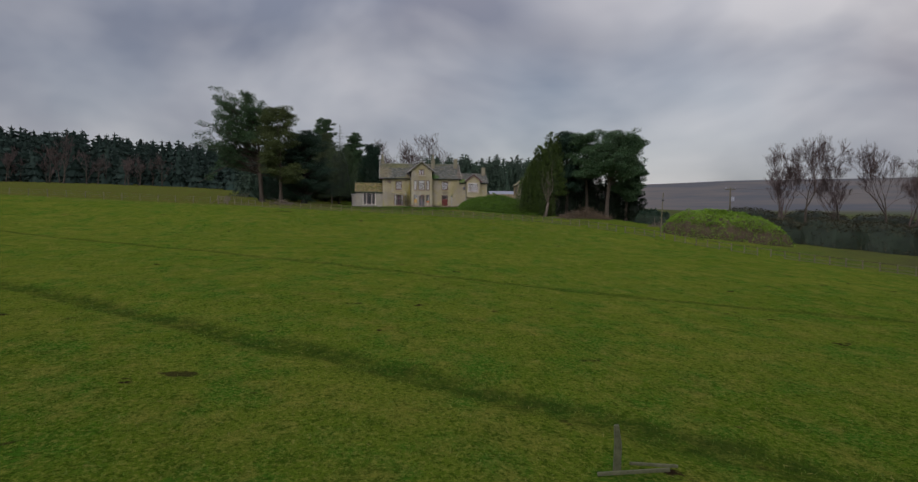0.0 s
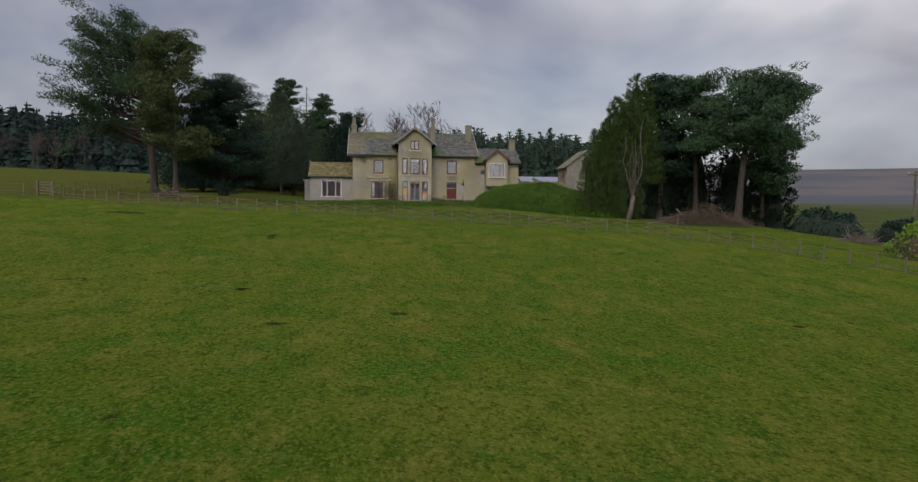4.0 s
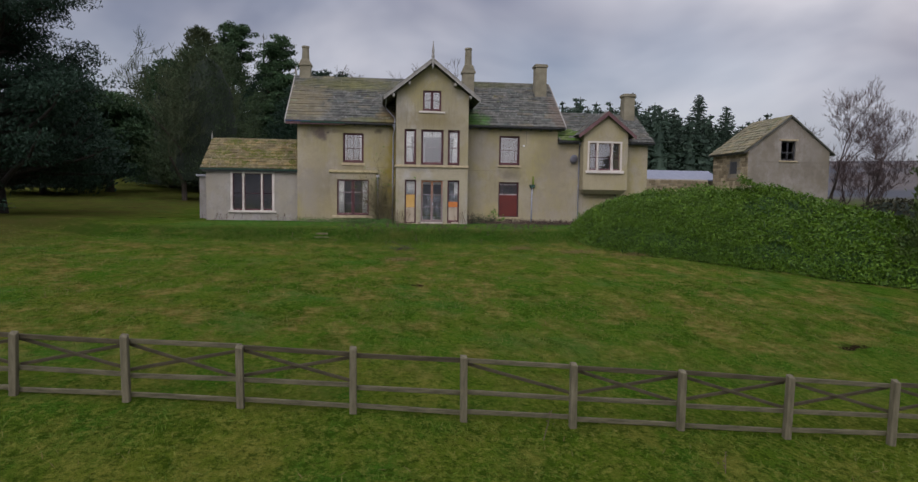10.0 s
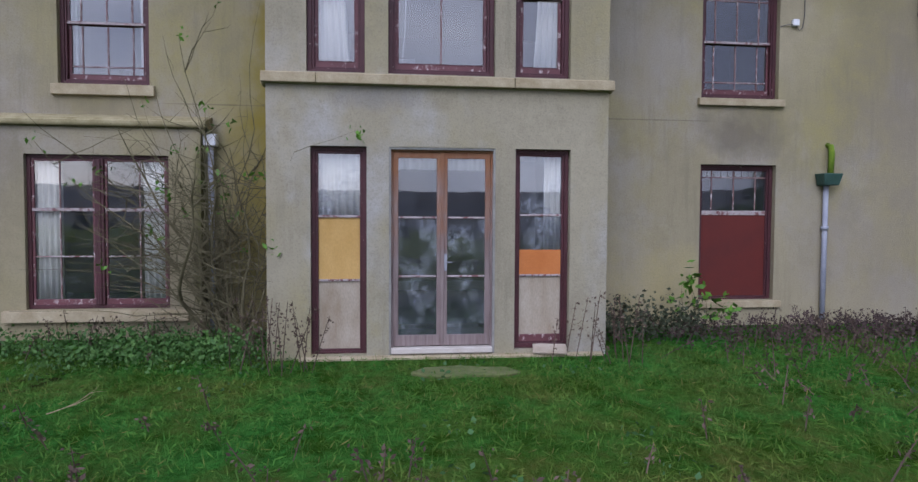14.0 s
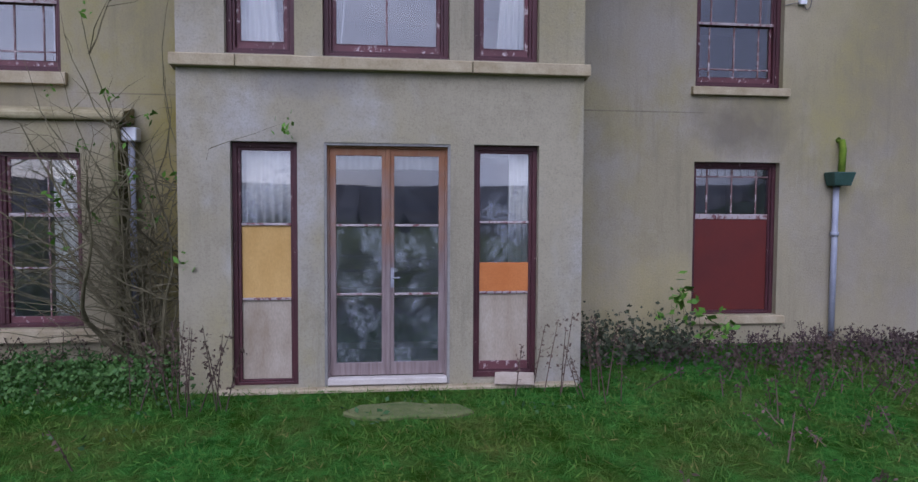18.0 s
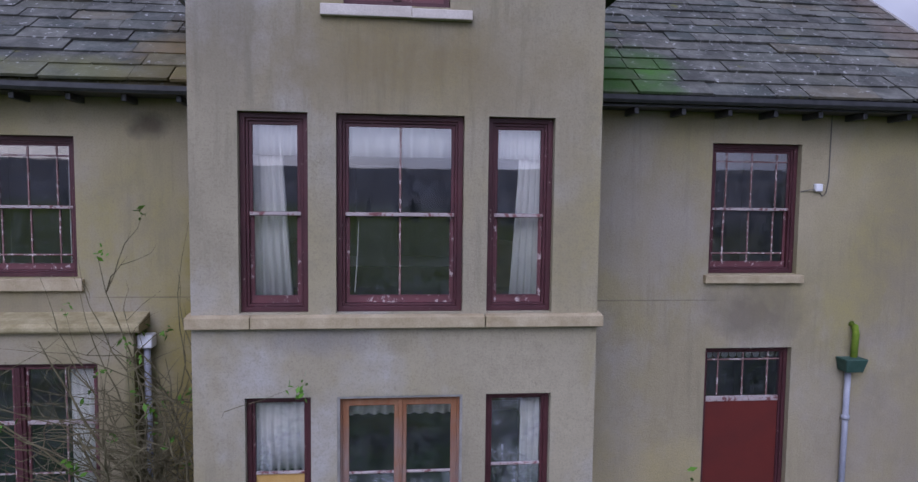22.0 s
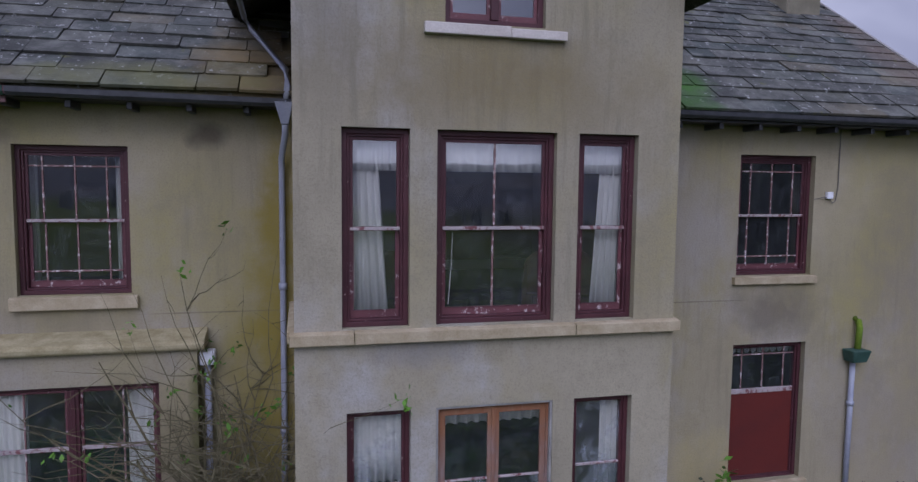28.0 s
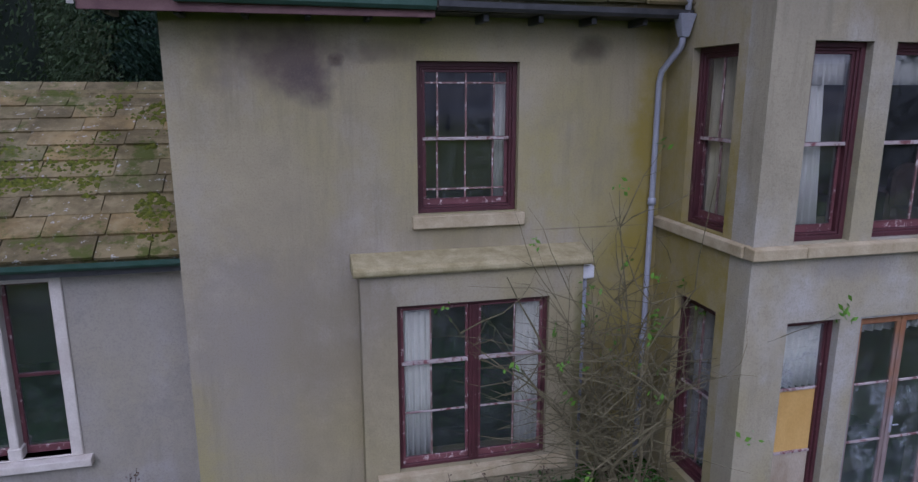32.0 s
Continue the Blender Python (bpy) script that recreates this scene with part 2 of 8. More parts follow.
    c = k.mix(spots, c, (0.020, 0.014, 0.008))
    if blade:
        # blades are coloured lighter, as upright faces catch less light than the ground
        c = k.mix(k.span(k.island(), 0.0, 1.0, 0.0, 0.55), c, (0.102, 0.166, 0.020))
        c = k.mix(k.span(k.island(), 0.90, 0.97, 0.0, 0.7), c, (0.150, 0.120, 0.040))
        return k.done(c, 0.9, spec=0.1)
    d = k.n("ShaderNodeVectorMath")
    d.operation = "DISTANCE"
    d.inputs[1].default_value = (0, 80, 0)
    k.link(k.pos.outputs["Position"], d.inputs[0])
    # far moor, its grey-blue distance haze mixed into the colour
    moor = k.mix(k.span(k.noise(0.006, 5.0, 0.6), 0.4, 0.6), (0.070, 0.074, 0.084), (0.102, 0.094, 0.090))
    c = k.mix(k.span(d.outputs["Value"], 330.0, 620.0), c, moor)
    return k.done(c, 0.95, k.noise(14.0, 6.0, 0.75), 0.9, 0.12, spec=0.0)


GRASS = grass_material("meadow_grass")
BLADE = grass_material("grass_blades", True)


def roughcast_material(name, tone, alga, grey, greying, stains=(), streaky=0.26):
    """Roughcast on old walls: cream-khaki, streaked by rain, greened by algae."""
    k = Nodes(name)
    c = k.mix(k.span(k.noise(0.55, 5.0), 0.32, 0.68), tone, tuple(v * 0.78 for v in tone))
    c = k.mix(k.span(k.noise(0.42, 4.0, 0.6, (1.3, 1, 0.8)), 0.46, 0.66, 0, 0.75), c, alga)
    c = k.mix(k.span(k.noise(0.8, 5.0, 0.6, (1, 1, 0.7)), 0.50, 0.66, 0, greying), c, grey)
    streak = k.math("MULTIPLY", k.span(k.noise(4.0, 6.0, 0.75, (2.4, 2.4, 0.22)), 0.50, 0.66), k.span(k.noise(0.55, 2.0), 0.42, 0.58))
    c = k.mix(k.math("MULTIPLY", streak, streaky), c, (0.125, 0.110, 0.080))
    c = k.mix(k.span(k.noise(1.5, 6.0, 0.7), 0.53, 0.66, 0, 0.45), c, tuple(v * 0.62 for v in tone))
    c = k.mix(k.span(k.noise(7.0, 5.0, 0.7), 0.35, 0.7, 0, 0.4), c, tuple(v * 0.72 for v in tone))
    for cx, cz, rx, rz, f, tint in stains:
        dx = k.math("MULTIPLY", k.math("SUBTRACT", k.axis("X"), cx), 1 / rx)
        dz = k.math("MULTIPLY", k.math("SUBTRACT", k.axis("Z"), cz), 1 / rz)
        r = k.math("ADD", k.math("MULTIPLY", dx, dx), k.math("MULTIPLY", dz, dz))
        r = k.math("ADD", r, k.span(k.noise(2.2, 5.0, 0.65), 0.25, 0.75, -0.75, 0.75))
        c = k.mix(k.span(r, 1.35, -0.1, 0, f), c, tint)
    c = k.mix(k.span(k.noise(48.0, 3.0, 0.7), 0.48, 0.68, 0, 0.34), c, tuple(v * 0.5 for v in tone))
    return k.done(c, 0.92, k.noise(45.0, 3.0, 0.7), 0.5, 0.012, spec=0.12)


EAVE_STAINS = ((2.45, 9.15, 0.8, 0.42, 0.85, (0.095, 0.072, 0.068)),
               (2.75, 8.85, 0.28, 0.24, 0.8, (0.085, 0.066, 0.066)),
               (3.02, 9.12, 0.10, 0.08, 0.9, (0.06, 0.045, 0.042)),
               (2.5, 6.2, 1.2, 0.9, 0.5, (0.20, 0.178, 0.150)),
               (3.4, 9.2, 0.5, 0.12, 0.45, (0.09, 0.07, 0.060)),
               (6.45, 5.2, 0.5, 3.0, 0.8, (0.21, 0.170, 0.030)),
               (13.6, 6.95, 0.80, 0.36, 0.75, (0.14, 0.120, 0.09)),
               (16.3, 7.5, 1.3, 1.7, 0.55, (0.185, 0.158, 0.128)),
               (4.4, 7.15, 0.8, 0.22, 0.5, (0.16, 0.14, 0.10)),
               (2.3, 6.3, 1.3, 1.7, 0.55, (0.20, 0.172, 0.128)),
               (15.9, 5.2, 1.5, 1.2, 0.45, (0.22, 0.19, 0.150)))
WALL_STAINS = ((4.4, 5.2, 2.3, 1.6, 0.45, (0.205, 0.172, 0.095)),
               (12.2, 4.6, 1.2, 0.8, 0.5, (0.36, 0.30, 0.13)),
               (5.9, 9.25, 0.25, 0.16, 0.8, (0.09, 0.075, 0.055)),
               (5.80, 5.7, 0.14, 1.3, 0.9, (0.075, 0.080, 0.018)),
               (6.7, 7.4, 0.30, 2.4, 0.85, (0.215, 0.168, 0.030)),
               (11.95, 7.13, 1.1, 0.011, 0.75, (0.10, 0.085, 0.065)),
               (5.95, 7.2, 0.9, 0.010, 0.7, (0.11, 0.09, 0.065)),
               (12.0, 8.2, 0.9, 0.9, 0.45, (0.25, 0.225, 0.19)),
               (1.9, 5.4, 0.5, 1.6, 0.45, (0.26, 0.235, 0.21)))
RENDER = roughcast_material("khaki_roughcast", (0.340, 0.296, 0.192), (0.266, 0.232, 0.090), (0.310, 0.282, 0.250), 0.72, EAVE_STAINS + WALL_STAINS)
BAYREND = roughcast_material("grey_roughcast", (0.330, 0.294, 0.208), (0.264, 0.226, 0.092), (0.358, 0.345, 0.328), 0.8,
                          ((8.0, 7.05, 0.5, 0.18, 0.7, (0.20, 0.19, 0.185)), (9.0, 9.75, 1.7, 0.55, 0.65, (0.17, 0.135, 0.065)), (7.2, 9.9, 0.35, 0.7, 0.5, (0.17, 0.15, 0.11)), (10.5, 8.9, 0.3, 1.6, 0.4, (0.22, 0.19, 0.12))), streaky=0.42)
WINGREND = roughcast_material("pale_grey_roughcast", (0.305, 0.280, 0.245), (0.268, 0.238, 0.165), (0.322, 0.305, 0.310), 0.8)
LIMEWASH = roughcast_material("worn_lime_render", (0.225, 0.198, 0.158), (0.165, 0.142, 0.098), (0.300, 0.278, 0.250), 0.8, ((29.6, 8.1, 0.9, 0.5, 0.5, (0.21, 0.185, 0.145)), (30.9, 8.0, 2.4, 0.07, 0.7, (0.15, 0.13, 0.105)), (32.4, 8.6, 0.7, 0.7, 0.5, (0.20, 0.18, 0.15))))
SANDSTONE = plain("dressed_sandstone", (0.275, 0.220, 0.125), (0.425, 0.360, 0.240), 5.0, 0.85, 0.3)
PALESTONE = plain("pale_painted_stone", (0.44, 0.39, 0.34), (0.56, 0.52, 0.47), 4.0, 0.8, 0.15)
CHIMSTONE = plain("chimney_roughcast", (0.135, 0.122, 0.082), (0.225, 0.204, 0.145), 2.0, 0.9, 0.4)


def peeling(name, paint, under, amount=0.60):
    k = Nodes(name)
    c = k.mix(k.span(k.noise(3.0), 0.3, 0.7), paint, tuple(v * 0.65 for v in paint))
    chip = k.span(k.noise(15.0, 6.0, 0.75, (1, 1, 0.8)), amount, amount + 0.05)
    c = k.mix(chip, c, under)
    return k.done(c, 0.55, chip, 0.3, 0.004, spec=0.4)


PAINT = peeling("maroon_window_paint", (0.068, 0.019, 0.023), (0.36, 0.28, 0.25), 0.64)
PAINTW = peeling("peeling_white_sash_paint", (0.40, 0.34, 0.33), (0.13, 0.045, 0.045), 0.52)
CILLP = peeling("flaking_maroon_cill", (0.13, 0.045, 0.050), (0.42, 0.35, 0.33), 0.57)
BEADP = peeling("worn_bead_paint", (0.11, 0.035, 0.040), (0.45, 0.38, 0.35), 0.57)
BARP = peeling("worn_glazing_bar", (0.20, 0.11, 0.10), (0.46, 0.39, 0.37), 0.53)


def bleached_wood(name):
    """Varnished brown wood whose lower rails have weathered grey."""
    k = Nodes(name)
    grain = k.noise(3.0, 5.0, 0.6, (9, 9, 0.7))
    warm = k.mix(k.span(grain, 0.3, 0.7), (0.200, 0.080, 0.034), (0.235, 0.122, 0.066))
    grey = k.mix(k.span(grain, 0.3, 0.7), (0.135, 0.098, 0.092), (0.240, 0.190, 0.178))
    worn = k.math("ADD", k.axis("Z"), k.span(k.noise(1.4, 5.0, 0.7), 0.2, 0.8, -0.8, 0.8))
    return k.done(k.mix(k.span(worn, 6.35, 5.3), warm, grey), 0.65, grain, 0.25, 0.006, spec=0.25)


BARE = bleached_wood("weathered_brown_door_wood")
DOORRED = plain("red_brown_board", (0.108, 0.018, 0.013), (0.084, 0.017, 0.014), 2.0, 0.6, 0.1)
BARGE = plain("purple_brown_bargeboard", (0.085, 0.040, 0.045), (0.15, 0.085, 0.08), 4.0, 0.7, 0.3)
GREYTIM = plain("grey_painted_timber", (0.20, 0.19, 0.175), (0.30, 0.285, 0.26), 4.0, 0.75, 0.3)
GUTTER = plain("black_cast_iron", (0.020, 0.021, 0.024), (0.055, 0.055, 0.060), 6.0, 0.5, 0.2, spec=0.5)
GREENGUT = plain("green_painted_gutter", (0.022, 0.060, 0.042), (0.045, 0.085, 0.070), 5.0, 0.6, 0.3)
BLUEGUT = plain("blue_fascia", (0.020, 0.055, 0.16), (0.03, 0.05, 0.10), 5.0, 0.6, 0.2)
PIPEGREY = plain("grey_plastic_pipe", (0.24, 0.25, 0.30), (0.32, 0.33, 0.37), 4.0, 0.5, 0.1)
LEAD = plain("grey_lead_flashing", (0.20, 0.20, 0.23), (0.34, 0.34, 0.37), 6.0, 0.6, 0.2)
DISHMAT = plain("dark_grey_dish", (0.10, 0.10, 0.125), (0.15, 0.15, 0.17), 6.0, 0.5, 0.1)
ROOFMOSS = plain("roof_moss", (0.030, 0.038, 0.003), (0.112, 0.122, 0.008), 20.0, 0.95, 0.6)
MOSS = plain("bright_moss", (0.10, 0.17, 0.012), (0.16, 0.22, 0.02), 20.0, 0.95, 0.6)
DARKTIMBER = plain("dark_weathered_brace", (0.028, 0.023, 0.011), (0.066, 0.056, 0.030), 5.0, 0.9, 0.4, stretch=(0.6, 4, 4))
TIMBER = plain("silvered_fence_wood", (0.046, 0.042, 0.021), (0.120, 0.108, 0.064), 5.0, 0.85, 0.4, stretch=(0.6, 4, 4))
POSTWOOD = plain("weathered_post_wood", (0.068, 0.060, 0.034), (0.142, 0.126, 0.080), 5.0, 0.85, 0.4, stretch=(4, 4, 0.6))
BARK = plain("grey_brown_bark", (0.030, 0.024, 0.018), (0.075, 0.060, 0.046), 3.0, 0.95, 0.8, stretch=(4, 4, 0.8))
PALEBARK = plain("pale_dead_bark", (0.085, 0.068, 0.052), (0.155, 0.128, 0.104), 3.0, 0.9, 0.5, stretch=(4, 4, 0.6))
TWIG = plain("winter_twigs", (0.040, 0.030, 0.027), (0.070, 0.054, 0.047), 3.0, 0.95, 0.3)
TWIGRED = plain("reddish_winter_twigs", (0.062, 0.043, 0.041), (0.105, 0.075, 0.070), 0.2, 0.95, 0.3)
BRIARWOOD = plain("bare_briar_stem", (0.080, 0.070, 0.034), (0.165, 0.142, 0.080), 8.0, 0.9, 0.3)
PINE = leafy("pine_needles", (0.018, 0.048, 0.018), (0.056, 0.098, 0.038), 0.7)
PINELIT = leafy("yellowish_pine_needles", (0.028, 0.045, 0.010), (0.075, 0.090, 0.026), 0.7)
CEDAR = leafy("cedar_needles", (0.007, 0.022, 0.012), (0.022, 0.048, 0.028), 0.7)
CEDARBARK = plain("dark_cedar_bark", (0.012, 0.010, 0.008), (0.032, 0.026, 0.020), 3.0, 0.95, 0.8, stretch=(4, 4, 0.8))
MOSSTWIG = leafy("mossy_twig_haze", (0.026, 0.044, 0.018), (0.056, 0.084, 0.036), 0.8)
SPRUCE = leafy("spruce_needles", (0.024, 0.046, 0.030), (0.044, 0.070, 0.046), 0.7, 0.5)
# far copy of the spruce, distance haze and dimness put into its colour
FARSPRUCE = leafy("hazy_far_conifers", (0.013, 0.028, 0.022), (0.023, 0.040, 0.032), 0.9, 0.2)
# yew leaves, and the near-black shade inside other crowns and shrubs
YEWCORE = leafy("yew_and_core_shade", (0.006, 0.012, 0.006), (0.014, 0.024, 0.012), 0.7)
CYPRESS = leafy("cypress_sprays", (0.030, 0.056, 0.010), (0.068, 0.098, 0.020), 0.7, 1.4)
# dark colour for the shade inside the cypresses
CYPSHADE = leafy("cypress_core_shade", (0.014, 0.026, 0.005), (0.022, 0.036, 0.008), 0.8)
LAUREL = leafy("laurel_leaves", (0.036, 0.086, 0.005), (0.092, 0.160, 0.011), 0.55, 2.2)
RHODO = leafy("rhododendron_leaves", (0.078, 0.160, 0.008), (0.165, 0.270, 0.016), 0.5, 0.5)
BRIARLEAF = leafy("fresh_green_leaf", (0.07, 0.17, 0.015), (0.13, 0.27, 0.03), 0.5)
BRAMBLE = leafy("bramble_leaves", (0.030, 0.075, 0.014), (0.080, 0.135, 0.030), 0.6)
DEADWEED = leafy("dead_weed_stalks", (0.075, 0.050, 0.036), (0.150, 0.105, 0.080), 0.9)
STRAW = leafy("straw_tufts", (0.100, 0.082, 0.026), (0.190, 0.150, 0.060), 0.9)


def slate_material(name, a, b, moss, mossiness, stains=()):
    k = Nodes(name)
    own = k.math("FRACT", k.math("ADD", k.random(), k.island()))
    c = k.mix(own, tuple(v * 0.8 for v in a), b)
    c = k.mix(k.span(k.math("FRACT", k.math("MULTIPLY", own, 7.3)), 0.72, 0.78, 0, 0.55), c, tuple(v * w for v, w in zip(b, (1.35, 1.12, 0.80))))
    c = k.mix(k.span(k.math("FRACT", k.math("MULTIPLY", own, 13.7)), 0.70, 0.76, 0, 0.50), c, tuple(v * w for v, w in zip(a, (0.85, 1.15, 1.20))))
    c = k.mix(k.span(k.noise(1.6, 5.0), 0.35, 0.7), c, tuple(v * 0.62 for v in a))
    c = k.mix(k.span(k.noise(2.6, 5.0, 0.7), 0.45, 0.65, 0, 0.55), c, tuple(v * 1.25 + 0.02 for v in b))
    c = k.mix(k.span(k.noise(11.0, 5.0, 0.65), 0.62, 0.66, 0, 0.75), c, (0.34, 0.34, 0.33))
    c = k.mix(k.span(k.noise(4.0, 6.0, 0.7), 0.5, 0.75, 0, 0.6), c, tuple(v * 0.45 for v in a))
    c = k.mix(k.span(k.noise(2.1, 6.0, 0.7), mossiness, mossiness + 0.08, 0, 0.95), c, moss)
    for cx, cz, rx, rz, f, tint in stains:
        dx = k.math("MULTIPLY", k.math("SUBTRACT", k.axis("X"), cx), 1 / rx)
        dz = k.math("MULTIPLY", k.math("SUBTRACT", k.axis("Z"), cz), 1 / rz)
        r = k.math("ADD", k.math("ADD", k.math("MULTIPLY", dx, dx), k.math("MULTIPLY", dz, dz)), k.span(k.noise(1.8, 5.0, 0.65), 0.25, 0.75, -0.7, 0.7))
        c = k.mix(k.span(r, 1.3, 0.0, 0, f), c, k.mix(k.random(), tint, tuple(0.6 * v for v in tint)))
    return k.done(c, 0.85, k.noise(30.0, 5.0, 0.7), 0.5, 0.012, spec=0.25)


SLATE = slate_material("grey_stone_slate", (0.050, 0.051, 0.045), (0.104, 0.104, 0.088), (0.082, 0.086, 0.020), 0.62, ((11.2, 10.1, 1.15, 0.65, 0.95, (0.042, 0.120, 0.010)), (6.4, 10.0, 0.75, 0.75, 0.8, (0.20, 0.145, 0.062)), (16.7, 10.6, 0.7, 1.4, 0.7, (0.17, 0.125, 0.095)), (1.5, 11.0, 1.5, 1.5, 0.75, (0.21, 0.175, 0.095)), (5.3, 9.85, 1.4, 0.20, 0.6, (0.15, 0.150, 0.050)), (12.6, 12.7, 3.0, 0.25, 0.5, (0.10, 0.105, 0.03)), (4.0, 12.4, 3.2, 0.55, 0.75, (0.125, 0.125, 0.036))))
SLATETAN = slate_material("tan_stone_slate", (0.130, 0.116, 0.066), (0.175, 0.158, 0.098), (0.085, 0.095, 0.015), 0.57)
SLATEMOSS = slate_material("mossy_tan_slate", (0.112, 0.088, 0.038), (0.192, 0.152, 0.074), (0.054, 0.064, 0.008), 0.55)
SLATEGREEN = slate_material("algae_green_slate", (0.060, 0.100, 0.014), (0.105, 0.130, 0.040), (0.045, 0.110, 0.008), 0.50)


def rubble(name, a, b, joint):
    """Coursed rubble: stones of many tones with recessed mortar."""
    k = Nodes(name)
    v1, v2 = k.n("ShaderNodeTexVoronoi", Scale=3.2), k.n("ShaderNodeTexVoronoi", Scale=3.2)
    v2.feature = "DISTANCE_TO_EDGE"
    warp = k.scaled((0.8, 0.8, 1.9))
    k.link(warp, v1.inputs["Vector"])
    k.link(warp, v2.inputs["Vector"])
    c = k.mix(k.span(k.math("FRACT", k.math("MULTIPLY", v1.outputs["Color"], 7.3)), 0, 1), a, b)
    c = k.mix(k.span(k.noise(0.7, 5.0), 0.4, 0.65, 0, 0.5), c, tuple(x * 0.6 for x in a))
    edge = k.span(v2.outputs["Distance"], 0.02, 0.07)
    c = k.mix(edge, joint, c)
    c = k.mix(k.span(k.noise(20.0, 4.0), 0.4, 0.7, 0, 0.4), c, tuple(x * 0.5 for x in a))
    return k.done(c, 0.92, edge, 0.6, 0.03, spec=0.15)


RUBBLE = rubble("rubble_stone", (0.22, 0.178, 0.115), (0.40, 0.33, 0.225), (0.28, 0.23, 0.165))
MORTAR = plain("lime_mortar", (0.19, 0.170, 0.140), (0.27, 0.245, 0.205), 4.0, 0.95, 0.4)
BLUESLATE = plain("blue_slate_sheet", (0.14, 0.155, 0.20), (0.19, 0.205, 0.25), 3.0, 0.6, 0.2)
CURTAIN = plain("off_white_net_curtain", (0.76, 0.74, 0.70), (0.84, 0.82, 0.79), 3.0, 0.95, 0.1)
CREAMCURT = plain("cream_lined_curtain", (0.86, 0.79, 0.60), (0.90, 0.85, 0.70), 3.0, 0.95, 0.1)
INWALL = plain("faded_interior_paint", (0.24, 0.22, 0.15), (0.28, 0.25, 0.18), 2.0, 0.9, 0.05)
INFLOOR = plain("dark_green_carpet", (0.020, 0.040, 0.026), (0.035, 0.055, 0.035), 6.0, 0.95, 0.2)
SKIRT = plain("white_skirting", (0.55, 0.54, 0.50), (0.62, 0.61, 0.57), 4.0, 0.6, 0.05)
SOFA = plain("brown_upholstery", (0.10, 0.065, 0.050), (0.145, 0.095, 0.075), 8.0, 0.9, 0.2)
PLYYEL = plain("yellow_plywood", (0.43, 0.26, 0.075), (0.55, 0.36, 0.13), 2.5, 0.7, 0.1, stretch=(1, 1, 0.5))
PLYORG = plain("orange_plywood", (0.42, 0.135, 0.030), (0.52, 0.19, 0.055), 2.5, 0.7, 0.1)
PLYPALE = plain("weathered_pale_board", (0.25, 0.195, 0.130), (0.43, 0.375, 0.300), 3.2, 0.8, 0.15, stretch=(1, 1, 0.45))
PVC = plain("white_plastic_box", (0.62, 0.62, 0.64), (0.70, 0.70, 0.72), 9.0, 0.5, 0.05)
CABLE = plain("grey_cable", (0.10, 0.095, 0.085), (0.13, 0.12, 0.11), 9.0, 0.7, 0.05)


def glass_material(name, veil, blot=9.0, frosted=0.06):
    """Old panes: clear, with a plain mirror reflection that grows at a slant, and a grey film, part smeared dirt, part
    painted dull reflection.
    """
    k = Nodes(name)
    clear, gloss, dull = k.n("ShaderNodeBsdfTransparent"), k.n("ShaderNodeBsdfGlossy", Roughness=0.02), k.n("ShaderNodeBsdfDiffuse")
    clear.inputs["Color"].default_value = (0.90, 0.94, 0.93, 1)
    dull.inputs["Color"].default_value = (0.42, 0.45, 0.50, 1)
    fres = k.n("ShaderNodeFresnel", IOR=2.5)
    wavy = k.n("ShaderNodeBump", Strength=0.025, Distance=0.02)
    k.link(k.noise(2.0, 2.0), wavy.inputs["Height"])
    k.link(wavy.outputs["Normal"], gloss.inputs["Normal"])
    one, two = k.n("ShaderNodeMixShader"), k.n("ShaderNodeMixShader")
    # grey film: dirt smears plus dull reflection put in as diffuse colour
    film = k.span(k.noise(blot, 6.0, 0.7, (1, 1, 0.8), 0.15), 0.35, 0.70, 0.25 * veil, veil)
    frost = k.math("MULTIPLY", k.span(k.noise(3.2, 4.0, 0.6), 0.47, 0.60), k.span(k.noise(15.0, 6.0, 0.75), 0.40, 0.62, 0.0, frosted))
    k.link(k.math("ADD", film, frost), one.inputs["Fac"])
    k.link(clear.outputs[0], one.inputs[1])
    k.link(dull.outputs[0], one.inputs[2])
    k.link(fres.outputs[0], two.inputs["Fac"])
    k.link(one.outputs[0], two.inputs[1])
    k.link(gloss.outputs[0], two.inputs[2])
    k.link(two.outputs[0], k.t.nodes["Material Output"].inputs["Surface"])
    return k.m


GLASS = glass_material("old_window_glass", 0.075)
SMEARED = glass_material("smeared_window_glass", 0.16, 6.0, 0.42)
CLEARSIDE = bpy.data.materials.new("clear_pane_back")
CLEARSIDE.use_nodes = True
cs_clear = CLEARSIDE.node_tree.nodes.new("ShaderNodeBsdfTransparent")
CLEARSIDE.node_tree.links.new(cs_clear.outputs[0], CLEARSIDE.node_tree.nodes["Material Output"].inputs["Surface"])

# ---------------------------------------------------------------- mesh helpers
WORLD_OF = {}


def mesh_of(name, verts, faces, materials, smooth=False):
    me = bpy.data.meshes.new(name)
    me.from_pydata([tuple(v) for v in verts], [], [tuple(f) for f in faces])
    for m in materials if isinstance(materials, (list, tuple)) else [materials]:
        me.materials.append(m)
    if smooth:
        me.shade_smooth()
    me.update()
    return me


